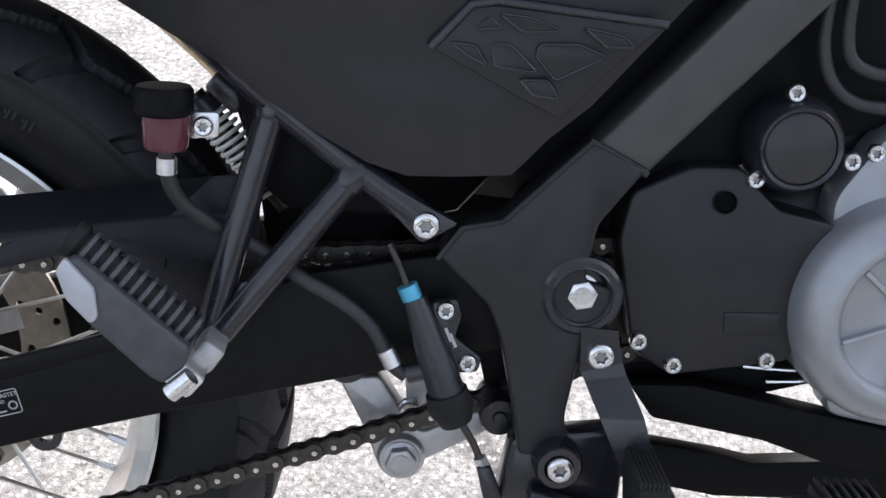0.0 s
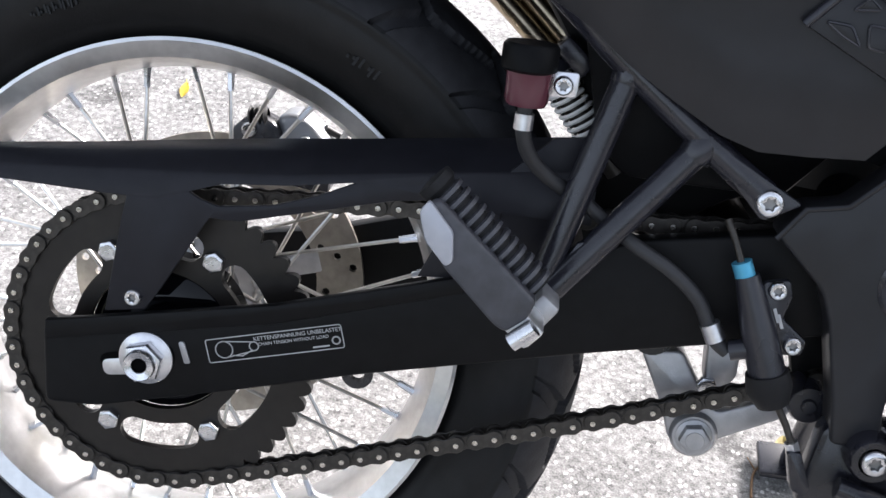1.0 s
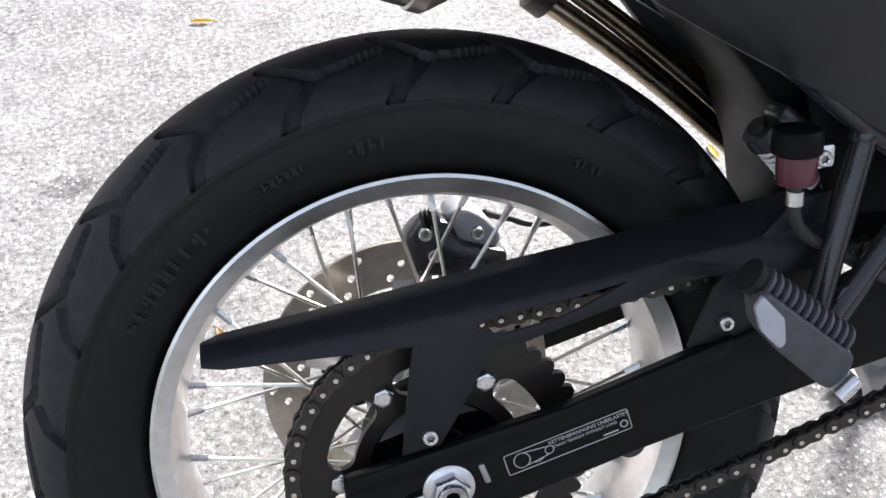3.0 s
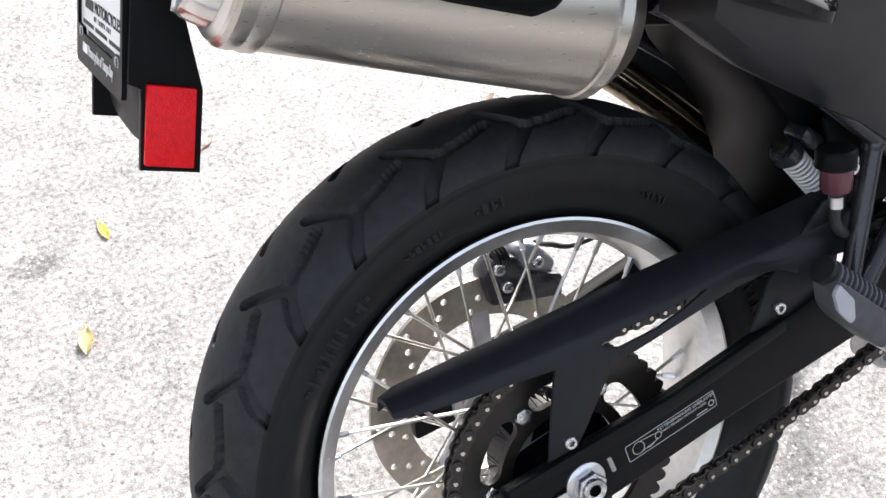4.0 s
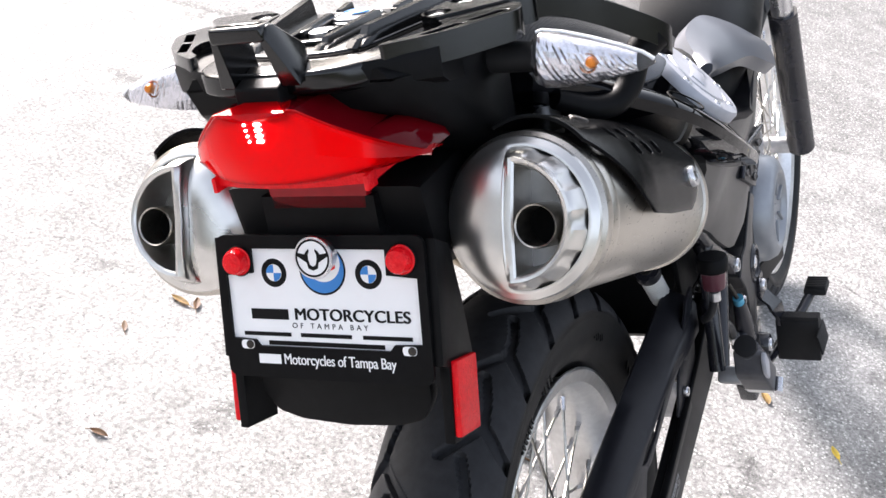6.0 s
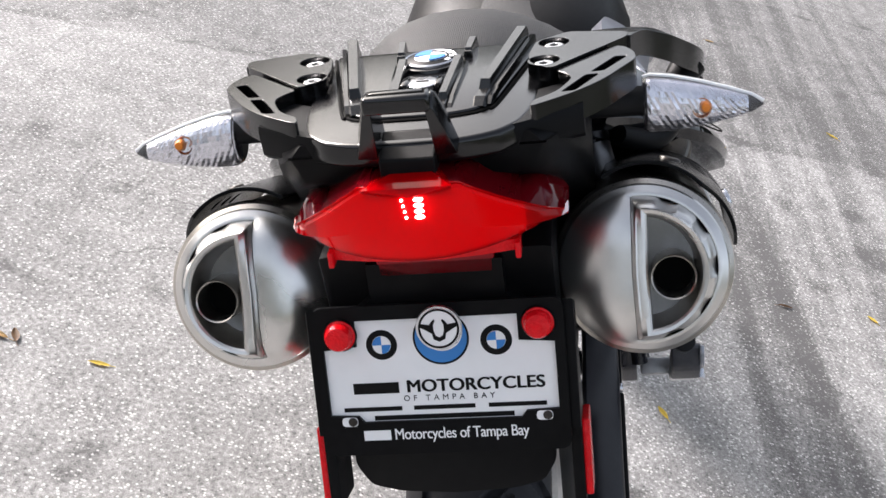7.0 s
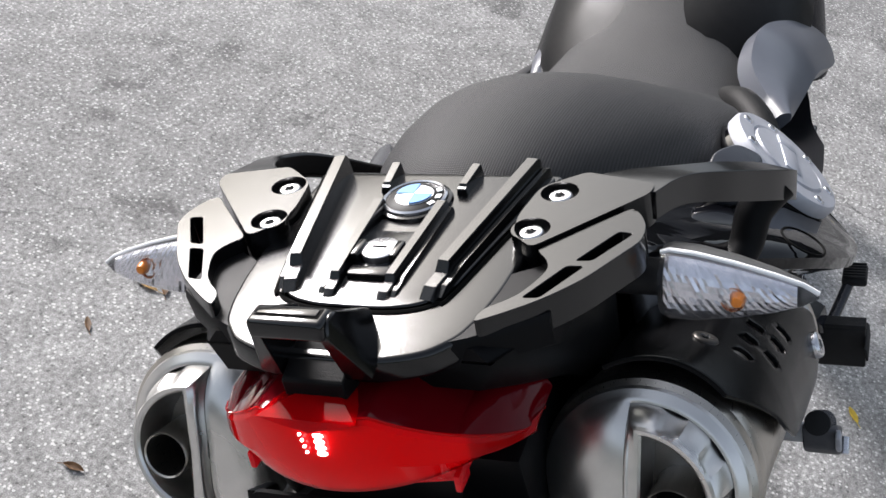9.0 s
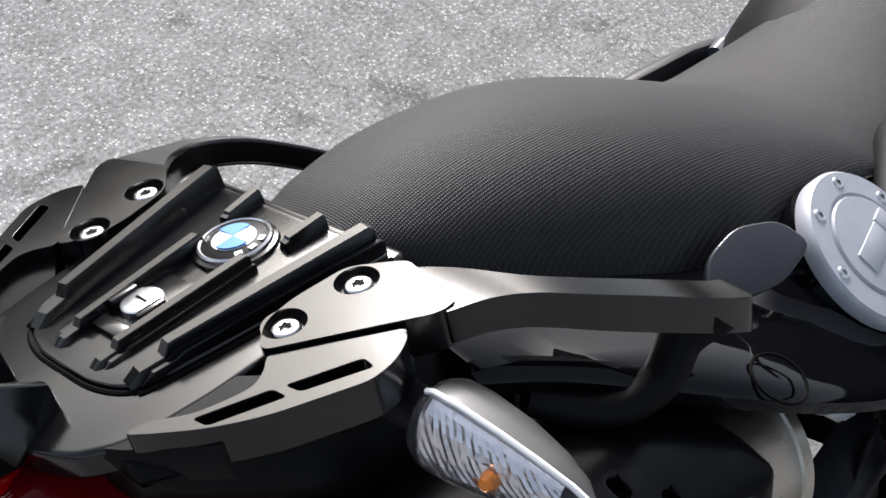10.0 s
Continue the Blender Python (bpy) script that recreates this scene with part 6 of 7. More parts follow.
# ---- plate carrier ----
carry = new("plate_carrier")
carry.parent = moto
tagged(carry, "black plastic plate carrier and splash guard")
part("neck", loft([[(x0, -w, z), (x1, -w, z), (x1, w, z), (x0, w, z)] for x0, x1, w, z in ((-0.318, -0.20, 0.05, 0.90), (-0.318, -0.26, 0.05, 0.872), (-0.323, -0.30, 0.085, 0.84), (-0.337, -0.315, 0.085, 0.765))]), PLASTIC, carry)
for s in (-1, 1):
    part("side_arm", slab([(-0.325, 0.868), (-0.303, 0.855), (-0.296, 0.808), (-0.2925, 0.757), (-0.306, 0.694), (-0.350, 0.706), (-0.338, 0.766), (-0.347, 0.772)], s * 0.099, s * 0.090, 0.0015), PLASTIC, carry)
    part("side_reflector", slab([(-0.334, 0.7705), (-0.298, 0.760), (-0.311, 0.700), (-0.3475, 0.7105)], s * 0.1045, s * 0.0985, 0.0015, r=0.002), REDPLASTIC, carry, "rectangular red side reflector")
flap = slab([(-0.077, 0.775), (0.077, 0.775), (0.078, 0.735), (0.068, 0.716), (0.045, 0.709), (0.0, 0.706), (-0.045, 0.709), (-0.068, 0.716), (-0.078, 0.735)], -0.335, -0.322, 0.002, r=0.006, axes="yz")
part("splash_flap", flap, PLASTIC, carry)

plate_ = new("number_plate")
plate_.parent = moto
tagged(plate_, "white dealer plate in a black frame")
PT, PB = Vector((-0.334, 0, 0.870)), Vector((-0.354, 0, 0.772))
pz = (PT - PB).normalized()
px = Vector((0, -1, 0))
pn = px.cross(pz)
PC = (PT + PB) / 2 + Vector((0.0075, 0.0, -0.0035))
PM = Matrix((( px.x, pz.x, pn.x, PC.x), (px.y, pz.y, pn.y, PC.y), (px.z, pz.z, pn.z, PC.z), (0, 0, 0, 1)))


def on_plate(bm_):
    bm_.transform(PM)
    return bm_


own = bmesh.new()
edges = []
for lp in (rounded([(-0.0935, -0.062), (0.0915, -0.062), (0.0915, 0.055), (-0.0935, 0.055)], 0.009), [(-0.087, -0.03), (-0.087, 0.022), (-0.062, 0.024), (-0.062, 0.044), (0.058, 0.044), (0.058, 0.024), (0.084, 0.022), (0.084, -0.03), (0.06, -0.031), (0.056, -0.036), (-0.062, -0.036), (-0.066, -0.031)]):
    vs = [own.verts.new((p[0], p[1], 0)) for p in lp]
    edges += [own.edges.new((vs[i], vs[(i + 1) % len(vs)])) for i in range(len(vs))]
bmesh.ops.triangle_fill(own, use_beauty=True, edges=edges)
upg = bmesh.ops.extrude_face_region(own, geom=own.faces[:])
for g in upg["geom"]:
    if isinstance(g, bmesh.types.BMVert):
        g.co.z = 0.004
part("frame", on_plate(own), PLASTIC, plate_, "black plastic plate frame", angle=30)
part("sheet", on_plate(slab([(-0.089, -0.045), (0.089, -0.045), (0.089, 0.05), (-0.089, 0.05)], -0.0005, 0.0012, 0, axes="xy")), WHITE, plate_)


def letters(words, size, u, v, lift, material, spread=1.0, bold=0.0, squeeze=1.0):
    text_mesh("lettering", words, size, PM @ pose(u, v, lift) @ Matrix.Diagonal((squeeze, 1, 1, 1)), material, plate_, spread, bold)


def bar(u, v, w, h, lift, material, name="print_bar"):
    part(name, on_plate(box((u, v, lift), (w, h, 0.0004), 0)), material, plate_)


bar(-0.0510, -0.0098, 0.0345, 0.0085, 0.0014, INK)
for k in range(4):
    letters("MOTORCYCLES", 0.0135, 0.0228 + 0.00033 * k, -0.0098 + 0.00025 * (k % 2), 0.0014 + 0.00005 * k, INK, 1.02, 0.0, 1.06)
letters("OF TAMPA BAY", 0.0062, 0.003, -0.0188, 0.0014, INK, 1.75)
bar(-0.055, -0.0263, 0.044, 0.0032, 0.0014, INK)
bar(-0.001, -0.0263, 0.046, 0.0032, 0.0014, INK)
bar(0.0535, -0.0263, 0.043, 0.0032, 0.0014, INK)
bar(-0.002, -0.0335, 0.105, 0.0036, 0.0014, INK)
bar(-0.0532, -0.0462, 0.0205, 0.0078, 0.0043, WHITE)
for k in range(2):
    letters("Motorcycles of Tampa Bay", 0.0125, 0.0100 + 0.00025 * k, -0.0462, 0.0043 + 0.00005 * k, WHITE, 0.95, 0.0, 0.79)
for u in (-0.0435, 0.0415):
    disc_ = part("printed_roundel", on_plate(lathe([(0, 0.0013), (0.0115, 0.0013), (0.0118, 0.0011)], (u, 0.024, 0), (0, 0, 1), 40)), INK, plate_)
    part("roundel_field", on_plate(lathe([(0, 0.0016), (0.0068, 0.0016), (0.007, 0.0013)], (u, 0.024, 0), (0, 0, 1), 32)), WHITE, disc_)
    for q in (1, 3):
        sec = [(u, 0.024)] + [(u + 0.0068 * math.cos(a), 0.024 + 0.0068 * math.sin(a)) for a in (math.pi / 2 * (q + k / 6) for k in range(7))]
        part("roundel_quarter", on_plate(slab(sec, 0.0016, 0.0019, 0, axes="xy")), BLUE, disc_)
em_ = part("central_badge", on_plate(lathe([(0, 0.0014), (0.0205, 0.0014), (0.021, 0.0011)], (0.001, 0.0275, 0), (0, 0, 1), 48)), INK, plate_, "blue, red and white printed roundel")
part("badge_blue", on_plate(lathe([(0, 0.0017), (0.0192, 0.0017), (0.0193, 0.0014)], (0.001, 0.0277, 0), (0, 0, 1), 48)), BLUE, em_)
part("badge_white", on_plate(lathe([(0, 0.002), (0.0155, 0.002), (0.0156, 0.0017)], (0.0018, 0.033, 0), (0, 0, 1), 48)), WHITE, em_)
part("badge_red", on_plate(slab([(0.001, 0.0225), (0.013, 0.0285), (0.0135, 0.0405), (0.005, 0.0325)], 0.002, 0.0023, 0, axes="xy")), REDPLASTIC, em_)
KU, KV = 0.0025, 0.0395
knob = part("lock_knob", on_plate(lathe([(0.0135, 0.001), (0.0140, 0.011), (0.0162, 0.0125), (0.0170, 0.0145), (0.0164, 0.0160), (0, 0.0162)], (KU, KV, 0), (0, 0, 1), 48)), ZINC, plate_, "round chrome and white fastener")
part("knob_face", on_plate(lathe([(0, 0.0165), (0.0150, 0.0165), (0.0152, 0.0160)], (KU, KV, 0), (0, 0, 1), 48)), WHITE, knob, "white face of the fastener")
ring_ = flat_ring([(0.0141 * math.cos(a), 0.0141 * math.sin(a)) for a in (math.pi * k / 20 for k in range(40))], 0.0016)
ring_.transform(PM @ pose(KU, KV, 0.0167))
part("knob_print", ring_, INK, knob)
for s in (-1, 1):
    horn = [(0.0, -0.0098), (0.0042, -0.0080), (0.0052, -0.0035), (0.0135, 0.0015), (0.0132, 0.0042), (0.0068, 0.0030), (0.0052, 0.0052), (0.0030, 0.0072), (0.0024, 0.0060), (0.0038, 0.0028), (0.0038, -0.0010), (0.0026, -0.0052), (0.0, -0.0066)]
    part("knob_print", on_plate(slab([(KU + s * p, KV + q) for p, q in horn], 0.0165, 0.0168, 0, axes="xy")), INK, knob)
for u in (-0.073, 0.073):
    rb = part("reflector_bolt", on_plate(lathe([(0.0115, 0.004), (0.0118, 0.006), (0.0102, 0.007), (0.0100, 0.013), (0.0085, 0.0155), (0.004, 0.0168), (0, 0.017)], (u, 0.034 + (0.003 if u > 0 else 0), 0), (0, 0, 1), 32)), REDPLASTIC, plate_, "round red reflector bolt")
    part("bolt_seat", on_plate(lathe([(0.0118, 0.0038), (0.0128, 0.0045), (0.0118, 0.0065)], (u, 0.034 + (0.003 if u > 0 else 0), 0), (0, 0, 1), 32)), PLASTIC, rb)
    part("frame_slot", on_plate(slab([(u - 0.006, -0.0385), (u + 0.006, -0.0385), (u + 0.006, -0.0312), (u - 0.006, -0.0312)], 0.0035, 0.0044, 0, r=0.0035, axes="xy")), WHITE, plate_)
    part("slot_screw", on_plate(lathe([(0, 0.0055), (0.0034, 0.005), (0.0036, 0.004)], (u + 0.0022, -0.0348, 0), (0, 0, 1), 16)), DARK_STEEL, plate_)

# ---- silencers ----
def silencer(s, name, label):
    """A round silencer with an end cap, an inset D-shaped outlet, a heat shield and its clamp."""
    top = new(name)
    top.parent = moto
    tagged(top, label)
    a, b = Vector((-0.272, s * 0.151, 0.863)), Vector((0.010, s * 0.159, 0.769))
    d = (b - a).normalized()
    v = Vector((0, 1, 0)).cross(d).normalized()
    v = v if v.z > 0 else -v
    h = d.cross(v).normalized()
    h = h if h.y * s > 0 else -h          # outwards
    ln = (b - a).length
    R = 0.0655

    def at(r_, ang, along):
        return a + d * along + (h * math.cos(ang) + v * math.sin(ang)) * r_

    def turned(profile, seg=64, closed=False):
        own = bmesh.new()
        rr = [[own.verts.new(at(r_, 2 * math.pi * k / seg, al)) for r_, al in profile] for k in range(seg)]
        n = len(profile)
        for k in range(seg):
            p, q = rr[k], rr[(k + 1) % seg]
            for i in range(n if closed else n - 1):
                own.faces.new((p[i], p[(i + 1) % n], q[(i + 1) % n], q[i]))
        bmesh.ops.remove_doubles(own, verts=own.verts, dist=1e-6)
        return own

    part("can", turned([(R - 0.006, 0.0), (R - 0.001, 0.0), (R, 0.003), (R, ln - 0.004), (R - 0.002, ln), (R - 0.007, ln + 0.001)]), STAINLESS, top, "brushed stainless steel can", angle=30)
    part("front_band", turned([(R, ln - 0.014), (R + 0.0022, ln - 0.013), (R + 0.0022, ln - 0.003), (R, ln), (R * 0.75, ln + 0.02), (0.02, ln + 0.035), (0, ln + 0.035)]), STAINLESS, top, angle=35)
    part("rear_band", turned([(R, 0.026), (R + 0.0022, 0.024), (R + 0.0026, 0.018), (R + 0.001, 0.012), (R + 0.002, 0.008), (R + 0.001, 0.0), (R - 0.004, -0.005)]), STAINLESS, top, angle=25)
    # end cap: cone from the band to a plateau that carries the D-shaped outlet, off-centre outwards
    seg = 128

    def d_ring(rd, clip, along, inner=None):
        """A D-shaped ring: a circle cut flat on its inner side, which may stand further out."""
        ring_ = []
        lim = math.sqrt(max(1e-9, rd * rd - clip * clip))
        for k in range(seg):
            ang = 2 * math.pi * k / seg
            cx, cy, al = math.cos(ang) * rd, math.sin(ang) * rd, along
            if cx < clip:
                cx, cy = clip - 0.0015 * (1 - abs(cy) / rd), max(-lim, min(lim, cy))
                if inner is not None:
                    al = along + (inner - along) * (1 - (abs(cy) / lim) ** 4)
            ring_.append(a + d * al + h * cx + v * cy)
        return ring_

    def circle(r_, along):
        return [at(r_, 2 * math.pi * k / seg, along) for k in range(seg)]

    def pressed(low_ring, high_ring, n=9):
        """Rings up the slope round the outlet, with five pockets pressed into its outer side."""
        out_ = []
        for j in range(n):
            f = j / (n - 1)
            row = []
            for p, q in zip(low_ring, high_ring):
                c_ = p.lerp(q, f) - d * (0.004 * math.sin(math.pi * f))
                turn_ = math.degrees(math.atan2((c_ - a).dot(v), (c_ - a).dot(h)))
                hollow = max(0.0, max(1 - ((turn_ + 68 - 34 * m_) / 8.5) ** 2 for m_ in range(5)))
                inward = (h * math.cos(radians(turn_)) + v * math.sin(radians(turn_))) * -1
                c_ = c_ + (inward * 0.0030 + d * 0.0014) * hollow ** 0.8 * math.sin(math.pi * min(1.0, 0.12 + 0.9 * f)) ** 0.7
                row.append(c_)
            out_.append(row)
        return out_

    skin = [circle(R - 0.001, 0.0), circle(R - 0.0035, -0.006)]
    start, stop = circle(R - 0.007, -0.0085), d_ring(0.0545, -0.007, -0.010, -0.0255)
    for k in range(13):
        f = k / 12
        ring_ = []
        for p, q in zip(start, stop):
            out = d * (-0.006 * math.sin(math.pi * f) * min(1.0, (p - q).length / 0.05))
            ring_.append(p.lerp(q, f) + out)
        skin.append(ring_)
    dome = loft(skin, caps=False)
    end = part("end_cap", dome, CAPSTEEL, top, "pressed steel end cap with D-shaped opening", angle=28)
    part("outlet_surround", loft(pressed(d_ring(0.0545, -0.0068, -0.009, -0.0245), d_ring(0.0475, -0.0025, -0.029, -0.0325)) + [d_ring(0.0465, 0.0005, -0.0325), d_ring(0.044, 0.003, -0.032), d_ring(0.0425, 0.0045, -0.0305), d_ring(0.0405, 0.005, -0.022), d_ring(0.036, 0.005, 0.012)], caps=False), CAPSTEEL, end, angle=26)
    part("opening_floor", loft([d_ring(0.0375, 0.0048, 0.0015), d_ring(0.006, 0.0048, 0.0035)], caps=True), FLOOR_STEEL, end)
    pin_c = a + h * 0.0215 - v * 0.004
    pipe = bmesh.new()
    rr = []
    for k in range(32):
        ang = 2 * math.pi * k / 32
        rr.append([pipe.verts.new(pin_c + d * al + (h * math.cos(ang) + v * math.sin(ang)) * r_) for r_, al in ((0.0168, 0.012), (0.0168, -0.0325), (0.0163, -0.034), (0.0152, -0.033), (0.0152, 0.011))])
    for k in range(32):
        p, q = rr[k], rr[(k + 1) % 32]
        for i in range(4):
            pipe.faces.new((p[i], p[i + 1], q[i + 1], q[i]))
    part("outlet_pipe", pipe, STAINLESS, end)
    # a black disc stands in for the shaded depth of the pipe
    mouth_disc = bmesh.new()
    mouth_disc.faces.new([mouth_disc.verts.new(pin_c + d * -0.004 + (h * math.cos(q) + v * math.sin(q)) * 0.0153) for q in (2 * math.pi * k / 24 for k in range(24))])
    part("pipe_mouth", mouth_disc, BLACKHOLE, end, "black disc for the dark inside of the pipe")
    # heat shield over the upper outer side
    vents = [(0.064, 54.6), (0.091, 54.8), (0.118, 55.0), (0.093, 41), (0.121, 41), (0.148, 41)]
    sh = bmesh.new()
    cols_, rows_ = 44, 64
    where, gridv = [], []

    def vent_radius(al, deg):
        """The nearest vent, and the distance from its middle in its own slanted radii."""
        best = (9.0, None)
        for va, vd in vents:
            x_, y_ = al - va, radians(deg - vd) * (R + 0.012)
            p_, q_ = (x_ * 0.8 + y_ * 0.6) / 0.0055, (y_ * 0.8 - x_ * 0.6) / 0.0082
            best = min(best, (math.hypot(p_, q_), (va, vd)))
        return best

    def low_edge(al):
        pts_ = ((-0.01, 60), (0.023, 40), (0.049, 25), (0.069, 11), (0.096, -1), (0.138, -3), (0.205, -3), (0.222, 4), (0.231, 14), (0.236, 24))
        for (x0, y0), (x1, y1) in zip(pts_, pts_[1:]):
            if al <= x1:
                return y0 + (y1 - y0) * (al - x0) / (x1 - x0)
        return pts_[-1][1]

    def high_edge(al):
        return 112 - 75 * max(0.0, (al - 0.15) / 0.086) ** 1.5

    for i in range(rows_ + 1):
        al = 0.004 + (0.236 - 0.004) * i / rows_
        lo, hi = low_edge(al), high_edge(al)
        spots = []
        for j in range(cols_ + 1):
            deg = lo + (hi - lo) * j / cols_
            rad, mid_ = vent_radius(al, deg)
            x_, y_ = al, deg
            if 0.72 < rad < 1.3:
                x_, y_ = mid_[0] + (al - mid_[0]) / rad, mid_[1] + (deg - mid_[1]) / rad
            spots.append((x_, y_, rad))
        where.append(spots)
        gridv.append([sh.verts.new(at(R + 0.010 + 0.004 * math.sin(math.pi * j / cols_), radians(spots[j][1]), spots[j][0])) for j in range(cols_ + 1)])
    for i in range(rows_):
        for j in range(cols_):
            if min(where[i + p_][j + q_][2] for p_ in (0, 1) for q_ in (0, 1)) < 0.72:
                continue
            sh.faces.new((gridv[i][j], gridv[i + 1][j], gridv[i + 1][j + 1], gridv[i][j + 1]))
    loose = [q_ for q_ in sh.verts if not q_.link_faces]
    bmesh.ops.delete(sh, geom=loose, context="VERTS")
    shield = part("heat_shield", sh, SHIELD, top, "black vented heat shield", angle=60)
    so = shield.modifiers.new("thickness", "SOLIDIFY")
    so.thickness, so.offset = 0.003, -1
    bv = shield.modifiers.new("round", "BEVEL")
    bv.width, bv.segments, bv.limit_method = 0.0012, 2, "ANGLE"
    piece("bolt", TORX_BIG, facing(at(R + 0.0115, radians(19), 0.207), at(1, radians(19), 0) - at(0, 0, 0)), shield)
    piece("bolt", TORX_DARK, facing(at(R + 0.0115, radians(72), 0.055), at(1, radians(72), 0) - at(0, 0, 0)), shield)
    # hanger clamp above, and the pipe running down to the engine
    part("hanger", tube([at(R - 0.005, radians(118), 0.14), at(R + 0.03, radians(112), 0.14)], 0.012, 16, curve=False), DULL_ALU, top, "bare metal hanger")
    part("hanger_strap", tube([at(R + 0.02, radians(112), 0.14), Vector((-0.11, s * 0.10, 0.93))], 0.009, 12, curve=False), PAINT, top)
    if s > 0:
        for off in (0.014, -0.014):
            part("head_pipe", tube([b + d * 0.01, (0.06, 0.15, 0.728 + off * 0.6), (0.127, 0.14, 0.69 + off), (0.206, 0.136, 0.632 + off), (0.27, 0.13, 0.579 + off), (0.33, 0.12, 0.525 + off), (0.40, 0.10, 0.46 + off)], 0.0108, 18), BRONZE, top, "heat-tinted exhaust pipe")
        part("pipe_clamp", tube([(0.15, 0.138, 0.672), (0.165, 0.137, 0.66)], 0.028, 18, curve=False), DARK_STEEL, top)
    else:
        part("head_pipe", tube([b + d * 0.01, (0.05, -0.125, 0.752), (0.10, -0.09, 0.755)], 0.016, 18), BRONZE, top, "heat-tinted exhaust pipe")
    part("saddle", box(at(R + 0.004, radians(-128), 0.12), (0.06, 0.02, 0.012), 0.003, (0, 19, 0)), PAINT, top)


silencer(-1, "silencer", "round brushed steel silencer with black heat shield")
silencer(1, "silencer", "round brushed steel silencer with black heat shield")

# ---- indicators ----
for s in (-1, 1):
    ind = new("turn_indicator")
    ind.parent = moto
    tagged(ind, "teardrop turn indicator with clear lens")
    stations = ((0.158, 0.021, 0.0205), (0.163, 0.0235, 0.0225), (0.178, 0.0235, 0.0215), (0.2, 0.0205, 0.0175), (0.222, 0.015, 0.012), (0.238, 0.0085, 0.007), (0.2465, 0.002, 0.002))
    back, front = [], []
    for y, wx, wz in stations:
        u = (y - 0.158) / 0.0885
        cx, cz = -0.214 + 0.012 * u * 0.3, 0.972 - 0.008 * u + (0.0 if s < 0 else -0.004)
        back.append([(cx - wx * 0.95 * math.sin(a), s * y, cz + wz * math.cos(a)) for a in (math.pi * k / 10 for k in range(11))])
        front.append([(cx + wx * 1.1 * math.sin(a) + 0.0006, s * y, cz + wz * math.cos(a)) for a in (math.pi * k / 10 for k in range(11))])
    part("lens", loft(back), CLEAR, ind, "clear faceted lens", angle=50)
    part("housing", loft(front), BEAM, ind, "dark grey housing", angle=50)
    refl = bmesh.new()
    grid_ = []
    for j_ in range(33):
        y = 0.161 + 0.074 * j_ / 32
        lo_ = max(k for k in range(len(stations) - 1) if stations[k][0] <= y)
        f = (y - stations[lo_][0]) / (stations[lo_ + 1][0] - stations[lo_][0])
        wx, wz = (stations[lo_][q] + (stations[lo_ + 1][q] - stations[lo_][q]) * f for q in (1, 2))
        cz = 0.972 - 0.008 * (y - 0.158) / 0.0885 + (0.0 if s < 0 else -0.004)
        row_ = []
        for k in range(15):
            a = math.pi * k / 14
            step = rnd.uniform(0, 0.0006) + 0.0003 * ((j_ + k) % 2)
            row_.append(refl.verts.new((-0.2135 - wx * 0.62 * math.sin(a) + step, s * y, cz + wz * 0.86 * math.cos(a))))
        grid_.append(row_)
    for p, q in zip(grid_, grid_[1:]):
        for k in range(14):
            refl.faces.new((p[k], p[k + 1], q[k + 1], q[k]))
    part("reflector", refl, CHROME, ind, "faceted chrome reflector", smooth=False)
    part("bulb", lathe([(0, 0.009), (0.003, 0.008), (0.0046, 0.004), (0.004, -0.002), (0, -0.004)], (-0.224, s * 0.203, 0.969), (-0.5, 0, 0.1), 16), AMBER, ind, "amber bulb")
    part("bulb_hood", lathe([(0.0045, -0.002), (0.0058, 0.001), (0.0072, 0.004), (0.0066, 0.004), (0.004, 0.001)], (-0.222, s * 0.200, 0.968), (-0.5, 0, 0.1), 20, closed=True), AMBER_HOOD, ind)
    part("trim_line", tube([(r[0][0] - 0.0012, r[0][1], r[0][2] - 0.0002) for r in back], 0.0017, 8, curve=False), WHITE, ind, "bright trim line")
    part("stalk", tube([(-0.212, s * 0.118, 0.975), (-0.213, s * 0.16, 0.973)], [0.013, 0.011], 16, curve=False), SOFT, ind)

# ---- front wheel and fork, seen past the engine ----
FX = Vector((1.46, 0, 0.345))
wheel("front", FX, 0.345, 0.275, 0.045, 36, 32, 360)
fork = new("front_fork")
fork.parent = moto
tagged(fork, "black and silver telescopic front fork")
for s in (-1, 1):
    part("slider", tube([(1.46, s * 0.09, 0.34), (1.32, s * 0.09, 0.66)], 0.028, 18, curve=False), PAINT, fork)
    part("stanchion", tube([(1.32, s * 0.09, 0.66), (1.16, s * 0.09, 1.03)], 0.021, 18, curve=False), ZINC, fork)
part("front_axle", tube([(1.46, -0.1, 0.345), (1.46, 0.1, 0.345)], 0.018, 16, curve=False), DULL_ALU, fork)
part("front_disc", lathe([(0.09, 0.068), (0.15, 0.068), (0.15, 0.073), (0.09, 0.073)], FX, (0, 1, 0), 64, closed=True), DISC, fork)
part("yoke", box((1.17, 0, 1.0), (0.09, 0.24, 0.03), 0.008, (0, -22, 0)), PAINT, fork)
part("mudguard", loft([[(1.40 + 0.40 * math.cos(t_) * (0.98 if q else 1), y * w, 0.36 + 0.40 * math.sin(t_) + 0.02) for q, y, w in ((0, -1, 0.07), (0, 0, 0.07), (0, 1, 0.07))] for t_ in (radians(40 + 10 * k) for k in range(10))], closed=False), PANEL, fork)
bars = new("handlebar")
bars.parent = moto
tagged(bars, "black handlebar with rubber grips")
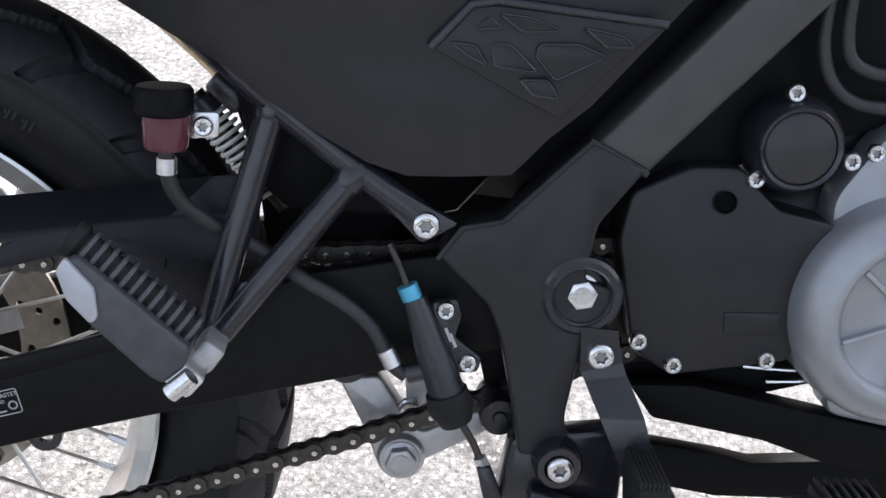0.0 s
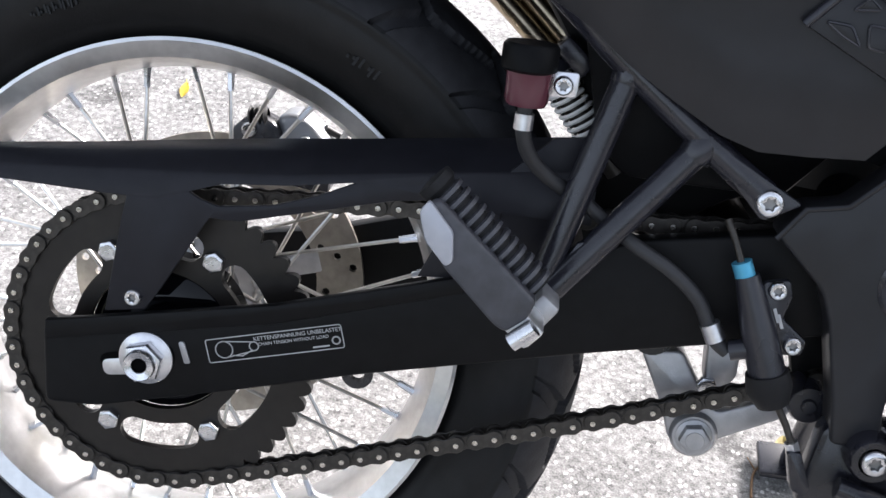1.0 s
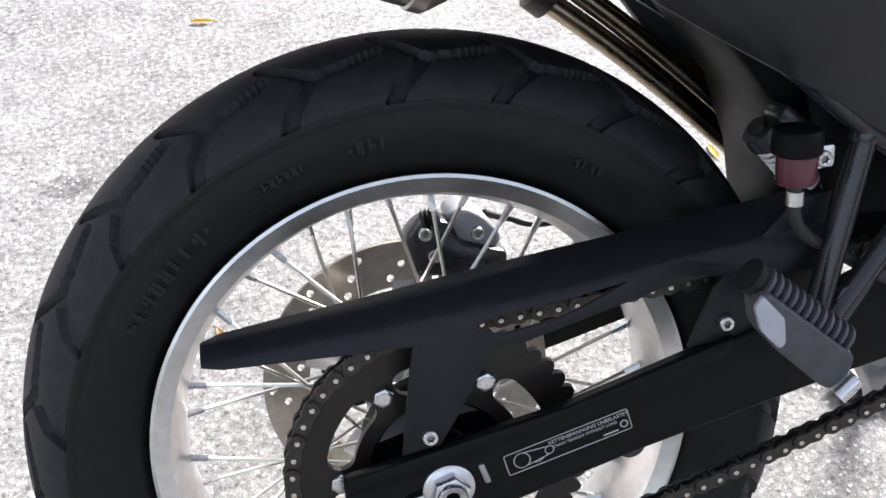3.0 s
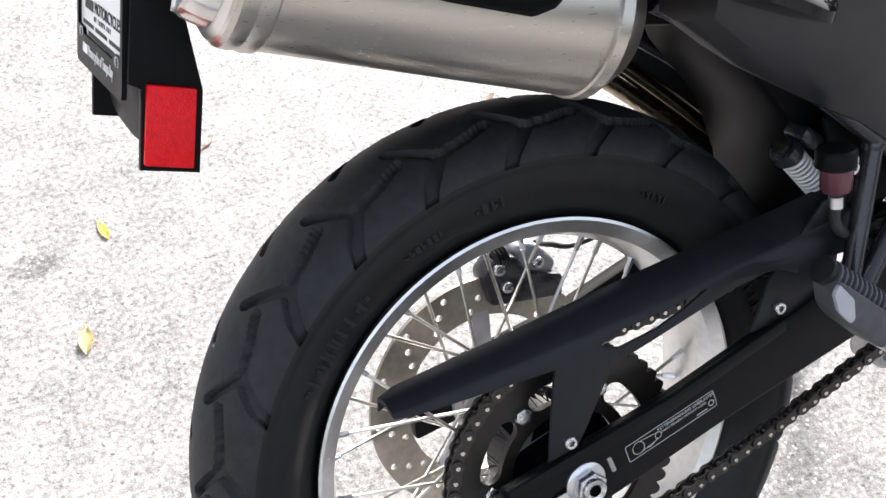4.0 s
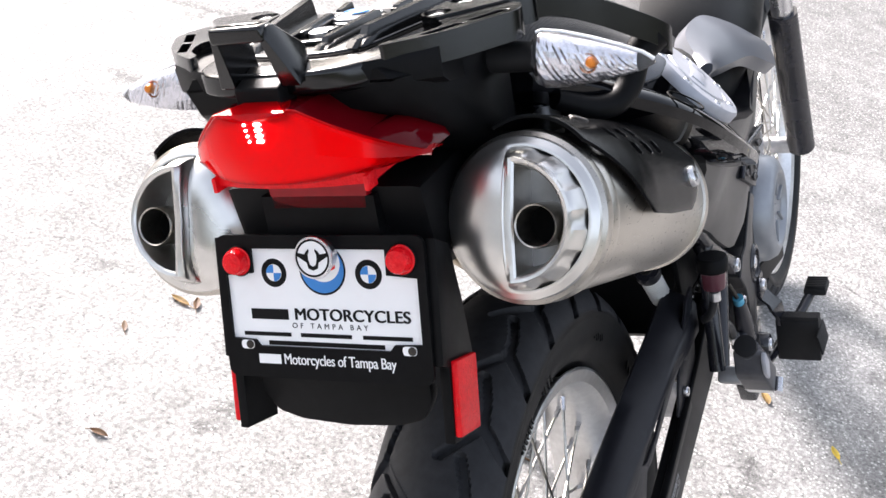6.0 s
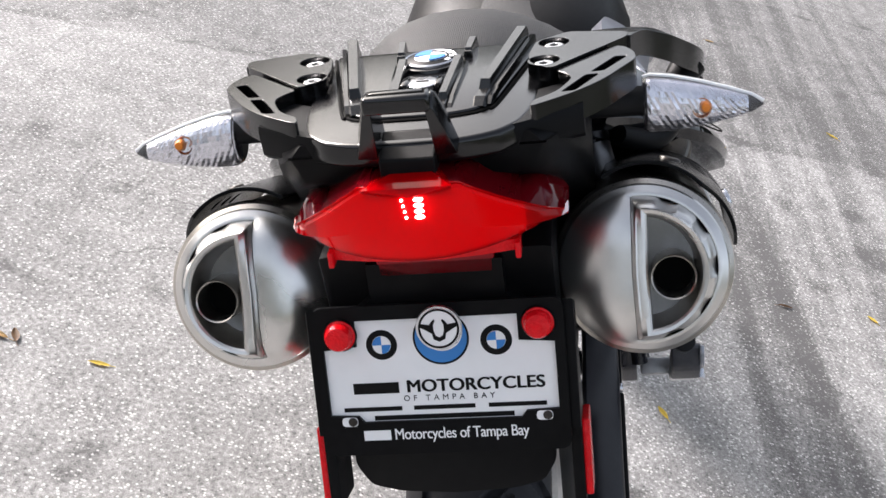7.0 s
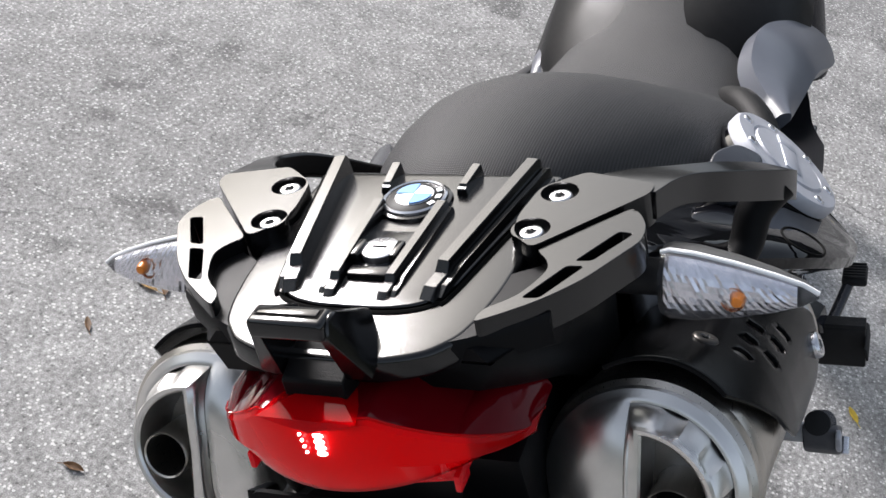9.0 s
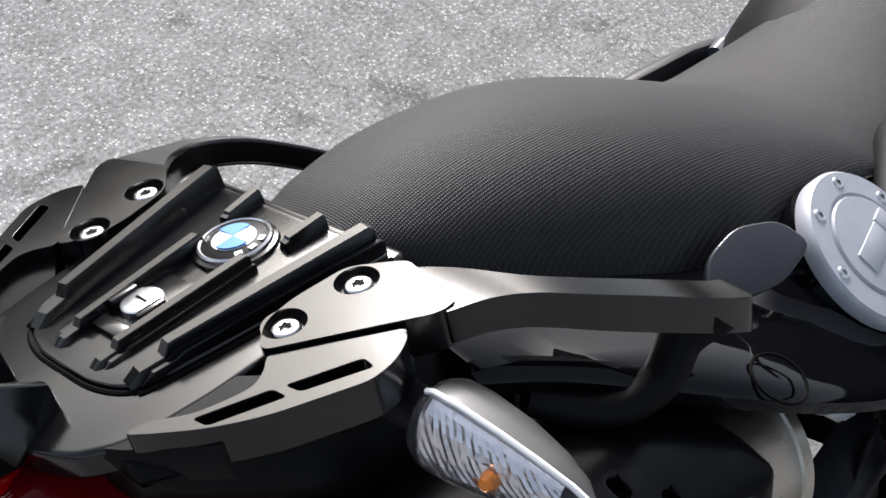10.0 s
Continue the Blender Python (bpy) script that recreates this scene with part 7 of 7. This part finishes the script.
part("bar", tube([(0.98, -0.38, 1.13), (1.05, -0.25, 1.13), (1.12, -0.1, 1.07), (1.12, 0.1, 1.07), (1.05, 0.25, 1.13), (0.98, 0.38, 1.13)], 0.011, 14), PAINT, bars)
for s in (-1, 1):
    part("grip", tube([(1.02, s * 0.30, 1.13), (0.965, s * 0.41, 1.13)], 0.016, 16, curve=False), SOFT, bars)
# side stand
stand = new("side_stand")
stand.parent = moto
tagged(stand, "black steel side stand folded out")
part("leg", tube([(0.6, 0.13, 0.33), (0.61, 0.28, 0.122)], 0.012, 14, curve=False), PAINT, stand)
part("foot", box((0.61, 0.285, 0.117), (0.07, 0.05, 0.008), 0.003, (21.5, 0, 0)), PAINT, stand)

# ---- fallen leaves and twigs on the ground ----
rnd = random.Random(11)


def leaf(x, y, size, kind):
    """A dry leaf: a curled blade with a midrib and a short stalk."""
    own = bmesh.new()
    curl, bend, wide = rnd.uniform(0.1, 0.5), rnd.uniform(-0.2, 0.5), rnd.uniform(0.28, 0.45)
    n = 9
    rows = []
    for i in range(n):
        u = i / (n - 1)
        w = wide * math.sin(math.pi * min(1, u * 0.96 + 0.02)) ** 0.8
        rows.append([own.verts.new(((u - 0.5) * size, f * w * size * 0.5, size * (0.06 + curl * 0.25 * f * f * (0.3 + w) + bend * 0.3 * (u - 0.5) ** 2 + (0.012 if f else 0)))) for f in (-1, -0.5, 0, 0.5, 1)])
    for p, q in zip(rows, rows[1:]):
        for k in range(4):
            own.faces.new((p[k], p[k + 1], q[k + 1], q[k]))
    bmesh.ops.solidify(own, geom=own.faces[:], thickness=0.0004)
    tube([(0.48 * size, 0, 0.07 * size), (0.6 * size, 0.02 * size, 0.05 * size), (0.75 * size, 0.06 * size, 0.03 * size)], 0.0006, 5, 3, bm=own)
    low = min(q.co.z for q in own.verts)
    bmesh.ops.translate(own, verts=own.verts, vec=(0, 0, -low))
    ob = part("fallen_leaf", own, LEAF[kind], None)
    ob.matrix_world = pose(x, y, 0.0, 0, 0, rnd.uniform(0, 360))
    words = ("dry yellow leaf lying on the asphalt", "dry light brown leaf lying on the asphalt", "curled dark brown leaf lying on the asphalt", "pale straw-coloured leaf lying on the asphalt")[kind]
    tagged(ob, words, "leaf", "fallen leaves")


for k, (x, y) in enumerate(((1.57, -1.01), (0.92, -0.72), (0.95, -0.82), (1.65, -0.81), (1.00, -0.91), (2.15, -1.03), (2.07, -1.05), (0.606, 0.339), (0.59, 0.80), (2.96, -1.60), (2.76, -1.16), (3.77, -0.58), (4.69, -2.07), (0.76, -0.50),
                            (2.49, -1.44), (-0.27, 0.907), (-0.35, 0.69), (-0.17, 1.28), (-0.18, 0.53), (0.46, 1.01), (0.60, 0.95), (-0.62, 1.05), (0.48, 1.71), (1.07, 1.96), (0.20, 0.87), (0.59, 0.98), (2.18, -0.33), (1.58, -0.57), (0.95, -0.22), (2.35, -1.05), (2.59, -1.16), (3.02, -0.96), (1.04, -0.07))):
    leaf(x, y, rnd.uniform(0.032, 0.05), {7: 3, 19: 2, 24: 2}.get(k, (0, 0, 3, 0, 1, 0, 2)[k % 7]))
for x, y, turn, ln in ((-0.06, 1.05, 40, 0.05), (0.578, 0.298, 75, 0.08)):
    own = tube([(-ln / 2, 0, 0.0016), (-ln * 0.1, ln * 0.06, 0.0022), (ln * 0.2, 0, 0.0018), (ln / 2, ln * 0.08, 0.0016)], [0.0016, 0.0014, 0.0012, 0.0008], 8)
    tube([(0, ln * 0.04, 0.002), (ln * 0.2, ln * 0.2, 0.002)], [0.001, 0.0006], 6, curve=False, bm=own)
    tw = part("twig", own, LEAF[2], None)
    tw.matrix_world = pose(x, y, 0, 0, 0, turn)
    tagged(tw, "short reddish-brown twig lying on the asphalt", "twig")
